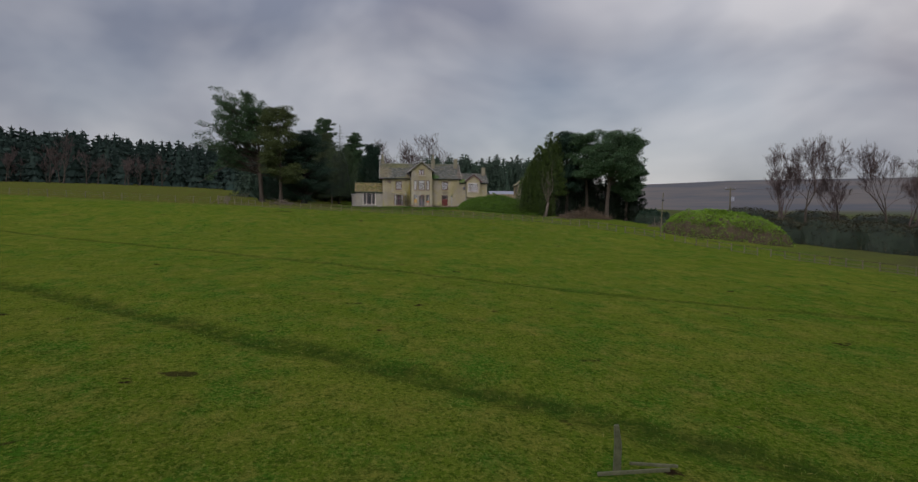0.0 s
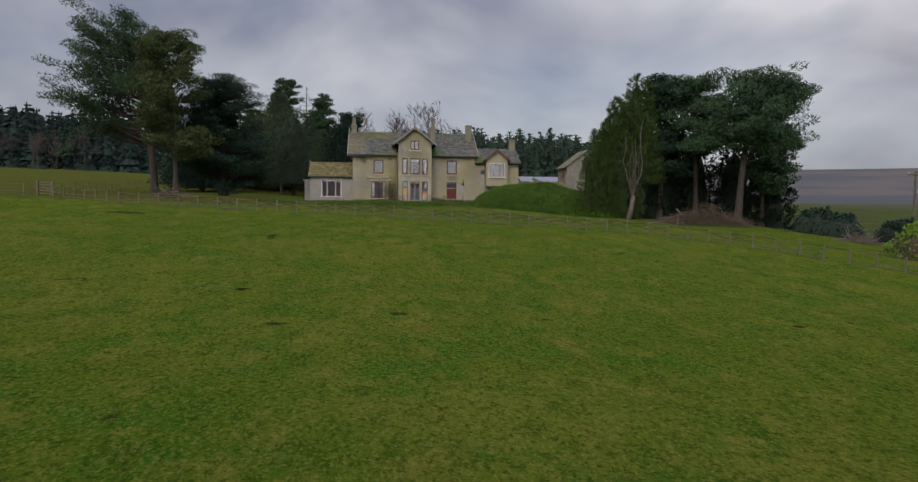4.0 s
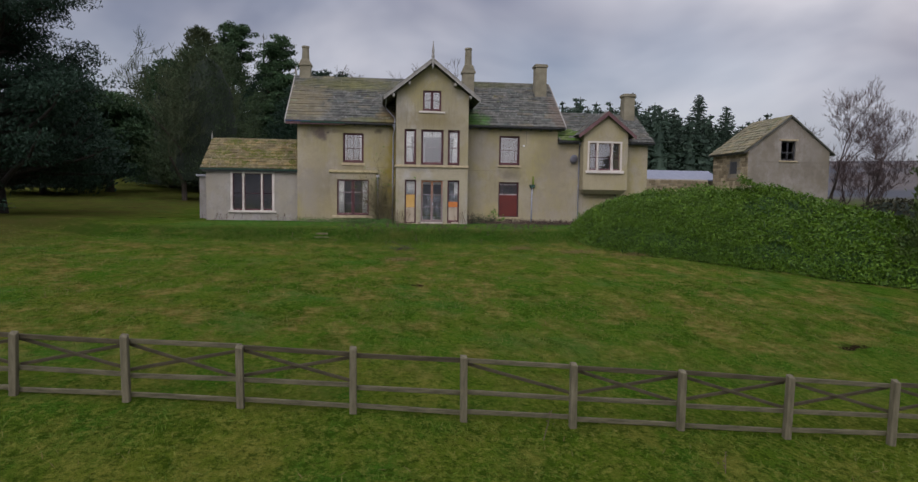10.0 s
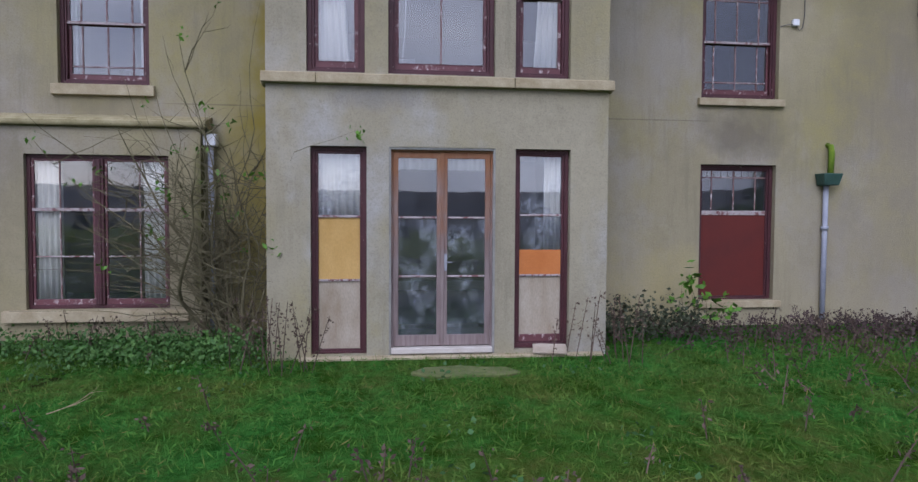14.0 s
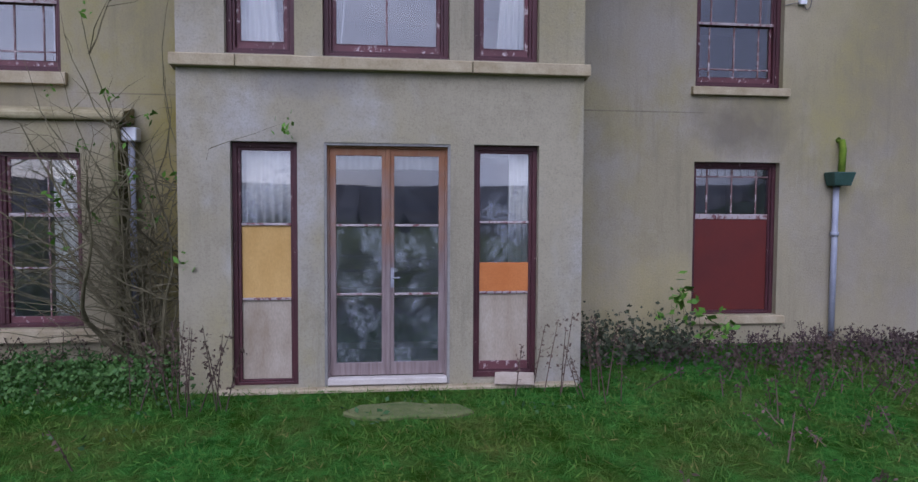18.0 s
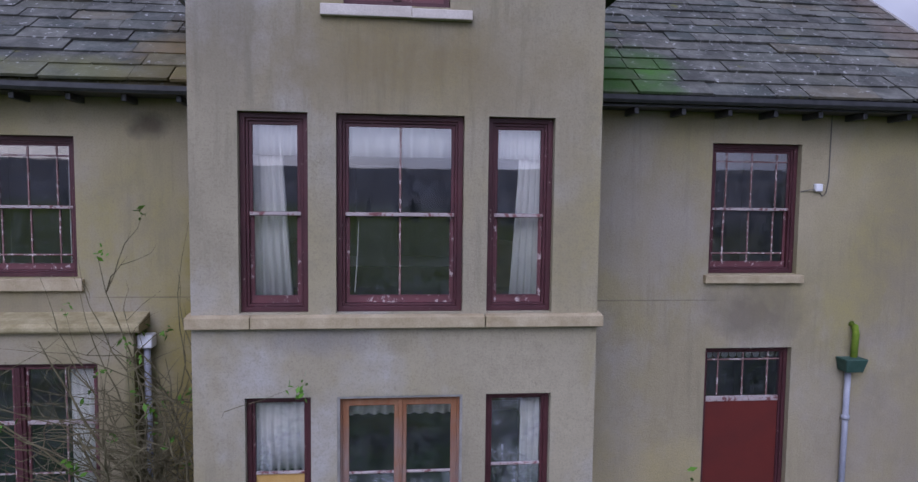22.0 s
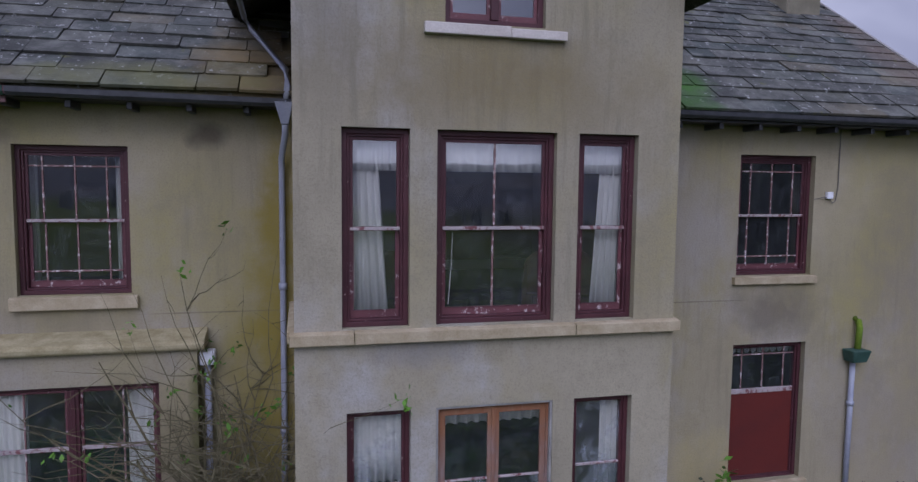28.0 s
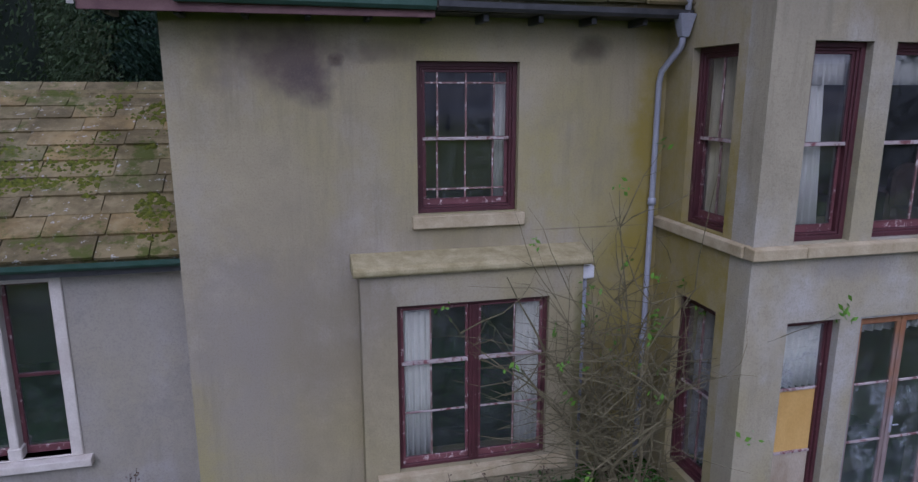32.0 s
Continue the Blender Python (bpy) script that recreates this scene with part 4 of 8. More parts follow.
margin_up = [("v", 0.15), ("v", 0.5), ("v", 0.85), ("h", 0.84)]
margin_low = [("v", 0.15), ("v", 0.5), ("v", 0.85), ("h", 0.16)]
sash_window(W_LEFT, YF, margin_up, margin_low, label="maroon margin-light sash window with flaking bars")
sash_window(W_RIGHT, YF, margin_up, margin_low, label="maroon margin-light sash window with flaking bars")
stone_sill(3.80, 5.115, YF - 0.07, YF + 0.1, 7.285, 7.438)
stone_sill(12.86, 14.225, YF - 0.07, YF + 0.1, 7.36, 7.478)
for hole, bars in zip(B_UP, ([], [("v", 0.5)], [])):
    sash_window(hole, YB, bars, bars, label="maroon sash window with peeling paint", split=0.5)
side = Matrix.Translation((BX0, 0, 0)) @ Matrix.Rotation(radians(-90), 4, "Z")
for hole, gl in ((SIDE_UP, GLASS), (SIDE_LOW, SMEARED)):
    sash_window((-hole[1], -hole[0], hole[2], hole[3]), 0.0, [("v", 0.5)], [("v", 0.5)], side, label="maroon side sash window of the bay", glass=gl)
# moulded string course that carries the sills round the bay
for xa, xb in ((BX0 - 0.045, 7.42), (7.425, 9.69), (9.70, BX1 + 0.045)):
    bs = Shape().prism([(YB - 0.085, 7.185), (YB - 0.085, 7.30), (YB + 0.08, 7.322), (YB + 0.08, 7.185)], xa, xb, "x")
    part("string_course", bs.mesh("string_course", SANDSTONE, 0.007), house, "cracked sandstone sill band")
bs = Shape()
bs.prism([(BX0 - 0.07, 7.185), (BX0 - 0.07, 7.30), (BX0 + 0.05, 7.322), (BX0 + 0.05, 7.185)], YB + 0.081, YF - 0.003, "y")
part("string_course", bs.mesh("string_course", SANDSTONE, 0.007), house)
bs = Shape()
bs.prism([(BX1 + 0.07, 7.185), (BX1 - 0.05, 7.185), (BX1 - 0.05, 7.322), (BX1 + 0.07, 7.30)], YB + 0.081, YF - 0.003, "y")
part("string_course", bs.mesh("string_course", SANDSTONE, 0.007), house)
# attic casements
aw = part("window", ring(*ATTIC, YB + 0.07, YB + 0.2, 0.06).mesh("window", PAINT, 0.006), house, "maroon attic casement window")
part("mullion", Shape().box(MID - 0.02, MID + 0.06, YB + 0.06, YB + 0.16, ATTIC[2] + 0.06, ATTIC[3] - 0.06).mesh("mullion", PAINT, 0.005), aw)
for c0, c1 in ((ATTIC[0] + 0.06, MID - 0.02), (MID + 0.06, ATTIC[1] - 0.06)):
    cas = part("casement", ring(c0, c1, ATTIC[2] + 0.06, ATTIC[3] - 0.06, YB + 0.09, YB + 0.13, 0.035, 0.06).mesh("casement", CILLP, 0.004), aw)
    part("glazing_bar", Shape().box(c0 + 0.035, c1 - 0.035, YB + 0.10, YB + 0.12, 10.83, 10.85).mesh("glazing_bar", PAINT, 0.003), aw)
    part("pane", glazing(Shape().box(c0 + 0.035, c1 - 0.035, YB + 0.108, YB + 0.112, ATTIC[2] + 0.12, ATTIC[3] - 0.095), GLASS), aw)
stone_sill(8.09, 8.95, YB - 0.06, YB + 0.07, 10.165, 10.282, PALESTONE)
stone_sill(8.95, 9.53, YB - 0.075, YB + 0.07, 10.160, 10.262, PALESTONE)
part("attic_room", Shape().box(7.4, 10.2, 134.5, 134.6, 9.6, 11.5).mesh("attic_room", INWALL), house)

# paired sashes of the low bay
lx0, lx1, lz0, lz1 = LOWWIN
lw = part("window", ring(lx0, lx1, lz0, lz1, YF - 0.235, YF - 0.08, 0.05).mesh("window", PAINT, 0.006), house, "maroon paired sash window with peeling sills")
lmid = (lx0 + lx1) / 2
part("mullion", Shape().box(lmid - 0.06, lmid + 0.06, YF - 0.25, YF - 0.09, lz0 + 0.05, lz1 - 0.05).box(lmid - 0.025, lmid + 0.025, YF - 0.265, YF - 0.25, lz0 + 0.05, lz1 - 0.05).mesh("mullion", PAINT, 0.006), lw)
for c0, c1, f in ((lx0 + 0.05, lmid - 0.06, 0.44), (lmid + 0.06, lx1 - 0.05, 0.56)):
    za, zb, zr, zc = lz0 + 0.05, lz1 - 0.05, lz0 + (lz1 - lz0) * 0.645, lz0 + (lz1 - lz0) * 0.34
    part("sash", ring(c0, c1, za, zb, YF - 0.215, YF - 0.175, 0.032, 0.075).mesh("sash", CILLP, 0.004), lw)
    part("meeting_rail", Shape().box(c0 + 0.005, c1 - 0.005, YF - 0.225, YF - 0.19, zr - 0.022, zr + 0.022).mesh("meeting_rail", PAINTW, 0.004), lw)
    part("glazing_bar", Shape().box(c0 + 0.032, c1 - 0.032, YF - 0.212, YF - 0.188, zc - 0.010, zc + 0.010).mesh("glazing_bar", PAINTW, 0.003), lw)
    c = c0 + (c1 - c0) * f
    part("glazing_bar", Shape().box(c - 0.009, c + 0.009, YF - 0.210, YF - 0.186, za + 0.075, zb - 0.032).mesh("glazing_bar", BARP, 0.003), lw)
    p = part("pane", glazing(Shape().box(c0 + 0.032, c1 - 0.032, YF - 0.200, YF - 0.196, za + 0.075, zb - 0.032), GLASS), lw)
    p.visible_shadow = False
stone_sill(3.30, 5.62, YF - 0.39, YF - 0.2, 4.28, 4.438)

# French doors and side lights of the bay
fx0, fx1, fz0, fz1 = B_LOW[1]
fd = part("french_door", ring(fx0, fx1, fz0, fz1, YB + 0.06, YB + 0.2, 0.05, 0.012, 0.05).mesh("french_door", BARE, 0.006), house, "weathered brown wooden french doors")
part("architrave", ring(fx0 - 0.002, fx1 + 0.002, fz0, fz1 + 0.002, YB + 0.012, YB + 0.058, 0.028, 0.004).mesh("architrave", GREYTIM, 0.004), fd)
part("threshold", Shape().box(fx0 + 0.03, fx1 - 0.03, YB - 0.03, YB + 0.11, fz0 + 0.012, fz0 + 0.075).mesh("threshold", PALESTONE, 0.006), fd, "cream-painted threshold")
fm = (fx0 + fx1) / 2
for c0, c1 in ((fx0 + 0.05, fm), (fm + 0.002, fx1 - 0.05)):
    za, zb = fz0 + 0.085, fz1 - 0.05
    part("door_leaf", ring(c0, c1, za, zb, YB + 0.075, YB + 0.115, 0.062, 0.13, 0.07).mesh("door_leaf", BARE, 0.005), fd)
    g0, g1, h0, h1 = c0 + 0.062, c1 - 0.062, za + 0.13, zb - 0.07
    for i in (1, 2):
        zc = h0 + (h1 - h0) * i / 3
        part("glazing_bar", Shape().box(g0, g1, YB + 0.072, YB + 0.10, zc - 0.012, zc + 0.012).mesh("glazing_bar", PAINTW, 0.004), fd)
    for i in range(3):
        e0, e1 = h0 + (h1 - h0) * i / 3 + (0.012 if i else 0), h0 + (h1 - h0) * (i + 1) / 3 - (0.012 if i < 2 else 0)
        p = part("pane", glazing(Shape().box(g0, g1, YB + 0.088, YB + 0.092, e0, e1), SMEARED if i < 2 else GLASS), fd)
        p.visible_shadow = False
part("astragal", Shape().box(fm - 0.022, fm + 0.024, YB + 0.060, YB + 0.0745, fz0 + 0.085, fz1 - 0.05).mesh("astragal", BARE, 0.005), fd)
hs = Shape().tube([(fm + 0.045, YB + 0.074, 5.15), (fm + 0.045, YB + 0.045, 5.15), (fm + 0.12, YB + 0.045, 5.15)], 0.009, 6)
hs.box(fm + 0.028, fm + 0.062, YB + 0.066, YB + 0.0748, 5.05, 5.25)
part("handle", hs.mesh("handle", LEAD), fd, "tarnished door handle")

for hole, kind in ((B_LOW[0], 0), (B_LOW[2], 1)):
    x0, x1, z0, z1 = hole
    sl = part("side_light", ring(x0, x1, z0, z1, YB + 0.085, YB + 0.22, 0.05, 0.03 if not kind else 0.06).mesh("side_light", PAINT, 0.006), house, "maroon side light with boarded lower panes")
    part("staff_bead", ring(x0 + 0.05, x1 - 0.05, z0 + (0.03 if not kind else 0.06), z1 - 0.05, YB + 0.105, YB + 0.18, 0.028, 0.02).mesh("staff_bead", PAINT, 0.004), sl)
    p0, p1, q0, q1 = x0 + 0.078, x1 - 0.078, z0 + (0.05 if not kind else 0.16), z1 - 0.078
    r1, r2 = z0 + 0.855 + (0.02 if kind else 0), z0 + 1.60
    part("sash_rail", Shape().box(p0, p1, YB + 0.112, YB + 0.15, r1 - 0.013, r1 + 0.013).mesh("sash_rail", PAINTW, 0.004), sl)
    part("sash_rail", Shape().box(p0, p1, YB + 0.112, YB + 0.15, r2 - 0.013, r2 + 0.013).mesh("sash_rail", PAINTW, 0.004), sl)
    part("board", Shape().box(p0, p1, YB + 0.135, YB + 0.147, q0, r1 - 0.013).mesh("board", PLYPALE, 0.002), sl, "weathered pale board")
    if kind:
        part("bottom_rail", Shape().box(p0, p1, YB + 0.11, YB + 0.15, z0 + 0.06, q0).mesh("bottom_rail", CILLP, 0.005), sl)
        part("board", Shape().box(p0, p1, YB + 0.118, YB + 0.128, r1 + 0.013, r1 + 0.31).mesh("board", PLYORG, 0.002), sl, "orange plywood board")
        pane = part("pane", glazing(Shape().box(p0, p1, YB + 0.130, YB + 0.134, r1 + 0.013, r2 - 0.013), SMEARED), sl)
    else:
        part("board", Shape().box(p0, p1, YB + 0.135, YB + 0.147, r1 + 0.013, r2 - 0.013).mesh("board", PLYYEL, 0.002), sl, "yellow plywood board")
    pane = part("pane", glazing(Shape().box(p0, p1, YB + 0.130, YB + 0.134, r2 + 0.013, q1), SMEARED), sl)
    pane.visible_shadow = False
part("plinth", Shape().box(7.22, BX1 - 0.05, YB - 0.10, YB + 0.06, 3.85, 4.07).mesh("plinth", SANDSTONE, 0.012), house, "mossy sandstone plinth step")

# the boarded red door with its fanlight
dx0, dx1, dz0, dz1 = DOOR
rd = part("door", ring(dx0, dx1, dz0, dz1, YF + 0.085, YF + 0.24, 0.055, 0.03).mesh("door", PAINT, 0.006), house, "red-brown boarded door with a small fanlight")
part("staff_bead", ring(dx0 + 0.055, dx1 - 0.055, dz0 + 0.03, dz1 - 0.055, YF + 0.11, YF + 0.2, 0.03, 0.02).mesh("staff_bead", PAINT, 0.005), rd)
part("board", Shape().box(dx0 + 0.085, dx1 - 0.085, YF + 0.13, YF + 0.15, dz0 + 0.05, 5.72).mesh("board", DOORRED, 0.003), rd, "red-brown painted board")
part("fanlight_rail", Shape().box(dx0 + 0.085, dx1 - 0.085, YF + 0.12, YF + 0.165, 5.72, 5.79).mesh("fanlight_rail", PAINTW, 0.005), rd)
for f in (0.16, 0.5, 0.84):
    c = dx0 + 0.085 + (dx1 - dx0 - 0.17) * f
    part("glazing_bar", Shape().box(c - 0.010, c + 0.010, YF + 0.135, YF + 0.16, 5.79, dz1 - 0.085).mesh("glazing_bar", BARP, 0.003), rd)
part("glazing_bar", Shape().box(dx0 + 0.085, dx1 - 0.085, YF + 0.136, YF + 0.159, dz1 - 0.20, dz1 - 0.18).mesh("glazing_bar", BARP, 0.003), rd)
part("pane", glazing(Shape().box(dx0 + 0.085, dx1 - 0.085, YF + 0.146, YF + 0.150, 5.79, dz1 - 0.085), GLASS), rd)
vs = Shape()
for i in range(9):
    c = dx0 + 0.15 + i * 0.112
    vs.prism([(c - 0.05, 6.40), (c + 0.05, 6.40), (c + 0.045, 6.33), (c + 0.02, 6.305), (c - 0.02, 6.305), (c - 0.045, 6.33)], YF + 0.20, YF + 0.205)
part("pelmet", vs.mesh("pelmet", CURTAIN), rd, "scalloped white fanlight blind")
stone_sill(12.86, 14.24, YF - 0.06, YF + 0.1, 4.315, 4.428)


def mullioned(x0, x1, z0, z1, yf, sill, label, wide=0.13):
    """Pale stone three-light window: surround, chamfered mullions, maroon sashes behind."""
    w = part("window", ring(x0, x1, z0, z1, yf - 0.03, yf + 0.25, wide, 0.02, wide).mesh("window", PALESTONE, 0.012), house, label)
    span = (x1 - x0 - 2 * wide)
    cuts = [x0 + wide, x0 + wide + span * 0.265, x0 + wide + span * 0.735, x1 - wide]
    for c in cuts[1:3]:
        ms2 = Shape().box(c - 0.05, c + 0.05, yf - 0.02, yf + 0.22, z0 + 0.02, z1 - wide)
        ms2.box(c - 0.075, c + 0.075, yf - 0.03, yf + 0.22, z0 + 0.02, z0 + 0.16).box(c - 0.068, c + 0.068, yf - 0.03, yf + 0.22, z1 - wide - 0.16, z1 - wide)
        part("mullion", ms2.mesh("mullion", PALESTONE, 0.012), w)
    for c0, c1 in zip(cuts, cuts[1:]):
        a, b = c0 + (0.05 if c0 != cuts[0] else 0), c1 - (0.05 if c1 != cuts[-1] else 0)
        part("sash", ring(a, b, z0 + 0.02, z1 - wide, yf + 0.12, yf + 0.17, 0.045, 0.09).mesh("sash", CILLP, 0.005), w)
        zm = z0 + (z1 - wide - z0) * 0.47
        part("meeting_rail", Shape().box(a + 0.045, b - 0.045, yf + 0.115, yf + 0.165, zm - 0.02, zm + 0.02).mesh("meeting_rail", PAINT, 0.004), w)
        p = part("pane", glazing(Shape().box(a + 0.045, b - 0.045, yf + 0.14, yf + 0.144, z0 + 0.11, z1 - wide - 0.045), GLASS), w)
        p.visible_shadow = False
    part("window_sill", Shape().prism([(yf - 0.12, z0 - sill), (yf - 0.12, z0 - 0.015), (yf + 0.2, z0 + 0.02), (yf + 0.2, z0 - sill)], x0 - 0.1, x1 + 0.1, "x").mesh("window_sill", PALESTONE, 0.008), w)


mullioned(-2.53, -0.06, 4.60, 6.86, LWY, 0.11, "pale stone three-light mullioned window")
mullioned(18.02, 20.10, 7.25, 8.95, OY, 0.17, "cream stone three-light mullioned oriel window", 0.11)


# ---------------------------------------------------------------- curtains, furniture seen through the glass
def curtain(x0, x1, z0, z1, y, folds, label, material=None, slant=0.0, m=None):
    s, n = Shape(), folds * 8
    rng = random.Random(int(x0 * 100 + z0 * 10))
    for i in range(n + 1):
        f = i / n
        d = 0.028 * math.sin(f * folds * 2 * math.pi) + 0.008 * rng.random()
        for z, k in ((z0, 1.0), (z0 * 0.5 + z1 * 0.5, 0.8), (z1, 0.45)):
            g = f * (1 - slant * (z - z0) / (z1 - z0)) if slant >= 0 else 1 - (1 - f) * (1 + slant * (z - z0) / (z1 - z0))
            s.v.append((x0 + (x1 - x0) * g, y + d * k, z))
    for i in range(n):
        for j in range(2):
            a = i * 3 + j
            s.f.append((a, a + 3, a + 4, a + 1))
    me = mesh_of("curtain", s.v, s.f, material or CURTAIN, True)
    ob = solid("curtain", me, label, "curtain", "curtains at the windows")
    if m is not None:
        ob.matrix_basis = m
    mod = ob.modifiers.new("thick", "SOLIDIFY")
    mod.thickness = 0.004
    return ob


NET = "off-white gathered net curtain hanging behind a sash window"
for x0, x1, sl in ((7.36, 7.80, 0.3), (9.98, 10.36, -0.3)):
    curtain(x0, x1, 7.25, 9.2, YB + 0.27, 5, NET, slant=sl)
for x0, x1 in ((7.34, 7.95), (8.26, 9.45), (9.73, 10.36)):
    curtain(x0, x1, 8.86, 9.22, YB + 0.24, 8, "short white gathered valance at the top of a sash window")
curtain(7.42, 7.92, 5.69, 6.45, YB + 0.175, 6, NET)
curtain(10.12, 10.33, 5.2, 6.45, YB + 0.20, 3, NET)
curtain(8.28, 9.45, 6.24, 6.46, YB + 0.20, 10, "short white gathered valance at the top of the french doors")
curtain(3.62, 3.98, 4.5, 6.42, YF - 0.155, 5, "white gathered curtain drawn aside in a paired window")
curtain(5.00, 5.31, 4.5, 6.42, YF - 0.155, 4, "white gathered curtain drawn aside in a paired window")
curtain(4.84, 5.0, 7.5, 9.05, YF + 0.30, 3, NET)
curtain(3.9, 4.02, 7.5, 9.05, YF + 0.30, 2, NET)
curtain(-132.95, -132.22, 7.35, 9.2, 0.225, 5, "cream lined curtain drawn across the bay side window", CREAMCURT, m=side)
curtain(-132.95, -132.5, 4.4, 6.4, 0.30, 4, NET, m=side)


def armchair(x, y, z, turn, label):
    s = Shape()
    s.box(-0.42, 0.42, -0.40, 0.40, 0.12, 0.45)
    s.box(-0.45, -0.28, -0.40, 0.42, 0.12, 0.62)
    s.box(0.28, 0.45, -0.40, 0.42, 0.12, 0.62)
    ch = thing("armchair", (x, y, z), label, "armchair")
    m = pose(x, y, z, 0, 0, turn)
    part("seat", s.mesh("seat", SOFA, 0.05), ch, "", m)
    bk = Shape().prism([(-0.42, 0.4), (0.42, 0.4), (0.43, 0.80), (0.30, 0.93), (0.0, 0.98), (-0.30, 0.93), (-0.43, 0.80)], 0.28, 0.46)
    part("backrest", bk.mesh("backrest", SOFA, 0.04), ch, "", m)
    for lx in (-0.36, 0.36):
        for ly in (-0.34, 0.36):
            part("leg", Shape().tube([(lx, ly, 0.0), (lx, ly, 0.13)], [0.02, 0.03], 8).mesh("leg", BARE), ch, "", m)


armchair(7.72, 132.95, 7.02, 200, "brown upholstered armchair standing in the bay window")
armchair(10.05, 133.0, 7.02, 160, "brown upholstered armchair standing in the bay window")

# ---------------------------------------------------------------- roofs
rng_roof = random.Random(7)
SLATE_SIZES = {}


def slate_mesh(w, h, material):
    key = (w, h, material.name)
    if key not in SLATE_SIZES:
        t, c = 0.034, 0.016
        s = Shape()
        s.add([(c, 0, 0), (w - c, 0, 0), (w, c, 0), (w, h, 0), (0, h, 0), (0, c, 0), (c, 0, t), (w - c, 0, t), (w, c, t), (w, h, t), (0, h, t), (0, c, t)],
              [(5, 4, 3, 2, 1, 0), (6, 7, 8, 9, 10, 11), (0, 1, 7, 6), (1, 2, 8, 7), (2, 3, 9, 8), (3, 4, 10, 9), (4, 5, 11, 10), (5, 0, 6, 11)])
        SLATE_SIZES[key] = s.mesh("slate", material)
    return SLATE_SIZES[key]


def slated(roof, eave, along, up, width, length, keep, shade, first=300, course=(0.34, 0.19), near=None):
    """Stone slates in diminishing courses on a slope; those near a place are parts of their own, the rest are joined."""
    along, up = Vector(along).normalized(), Vector(up).normalized()
    normal = along.cross(up)
    basis = Matrix((along, up, normal)).transposed().to_4x4()
    spots, v = [], -0.06
    while v < length - 0.06:
        ex = course[0] + (course[1] - course[0]) * max(v, 0) / length
        u = -rng_roof.random() * 0.4
        while u < width:
            w = rng_roof.choice((0.44, 0.56, 0.68, 0.80, 0.95)) * (1 - 0.3 * max(v, 0) / length)
            w = round(w, 2)
            a, b = max(u, 0.0), min(u + w - 0.012, width)
            p = Vector(eave) + along * (a + b) / 2 + up * (v + ex / 2)
            if b - a > 0.08 and keep(p):
                spots.append((p, a, v, b - a, ex))
            u += w
        v += ex
    near = Vector(near) if near else Vector(eave)
    spots.sort(key=lambda s: (s[0] - near).length)
    rest = {}
    for n, (p, a, v, w, ex) in enumerate(spots):
        mat_s = shade(p)
        lift = 0.024 + rng_roof.random() * 0.022
        m = Matrix.Translation(Vector(eave) + along * a + up * v + normal * lift) @ basis @ pose(0, 0, 0, -3.6 + rng_roof.uniform(-0.6, 0.6), 0, rng_roof.uniform(-0.7, 0.7))
        wq, hq = max(0.08, round(w * 20) / 20), round(ex + 0.07, 2)
        if n < first:
            ob = part("slate", slate_mesh(wq, hq, mat_s), roof, "", m @ Matrix.Diagonal((w / wq, 1, 1, 1)))
        else:
            s = rest.setdefault(mat_s.name, (Shape(), mat_s))[0]
            src = slate_mesh(wq, hq, mat_s)
            k = m @ Matrix.Diagonal((w / wq, 1, 1, 1))
            s.add([k @ vv.co for vv in src.vertices], [tuple(pp.vertices) for pp in src.polygons])
    for s, mat_s in rest.values():
        ob = part("slate_field", mesh_of("slate_field", s.v, s.f, mat_s), roof)
        ob["kind"] = "stuff"


EY, EZ, RY, RZ = 133.08, 9.72, 137.5, 12.86


def main_shade(p):
    r = rng_roof.random()
    if p.x < 1.4 + (p.z - 9.7) * 0.8 and r < 0.12:
        return SLATETAN
    if 5.9 < p.x < 6.9 and p.z < 10.6 and r < 0.12:
        return SLATETAN
    return SLATE


def main_keep(p):
    return not (BX0 - 0.02 < p.x < BX1 + 0.02 and p.z < APEX - SLOPE * abs(p.x - MID) + 0.05)


deck = Shape()
deck.prism([(EY, EZ - 0.10), (EY, EZ), (RY, RZ), (RY, RZ - 0.12)], 0.72, BX0 - 0.01, "x")
deck.prism([(EY, EZ - 0.10), (EY, EZ), (RY, RZ), (RY, RZ - 0.12)], BX1 + 0.01, 16.75, "x")
deck.prism([(135.0, 11.03), (135.0, 11.08), (RY, RZ), (RY, RZ - 0.12)], BX0 - 0.01, BX1 + 0.01, "x")
deck.prism([(2 * RY - EY, EZ - 0.10), (2 * RY - EY, EZ), (RY + 0.001, RZ), (RY + 0.001, RZ - 0.12)], 0.72, 16.75, "x")
roof = part("roof", deck.mesh("roof", SLATE), house, "stone-slate roof, grey, tan and mossy green")
slated(roof, (0.72, EY, EZ), (1, 0, 0), (0, RY - EY, RZ - EZ), 16.03, math.hypot(RY - EY, RZ - EZ), main_keep, main_shade, 300, near=(8.8, 133.0, 9.8))
rid = Shape()
for i in range(34):
    x = 0.72 + i * 0.472
    rid.prism([(RY - 0.17, RZ - 0.08), (RY - 0.02, RZ + 0.075), (RY + 0.02, RZ + 0.075), (RY + 0.17, RZ - 0.08)], x, x + 0.46, "x")
part("ridge_tiles", rid.mesh("ridge_tiles", SLATE), roof)

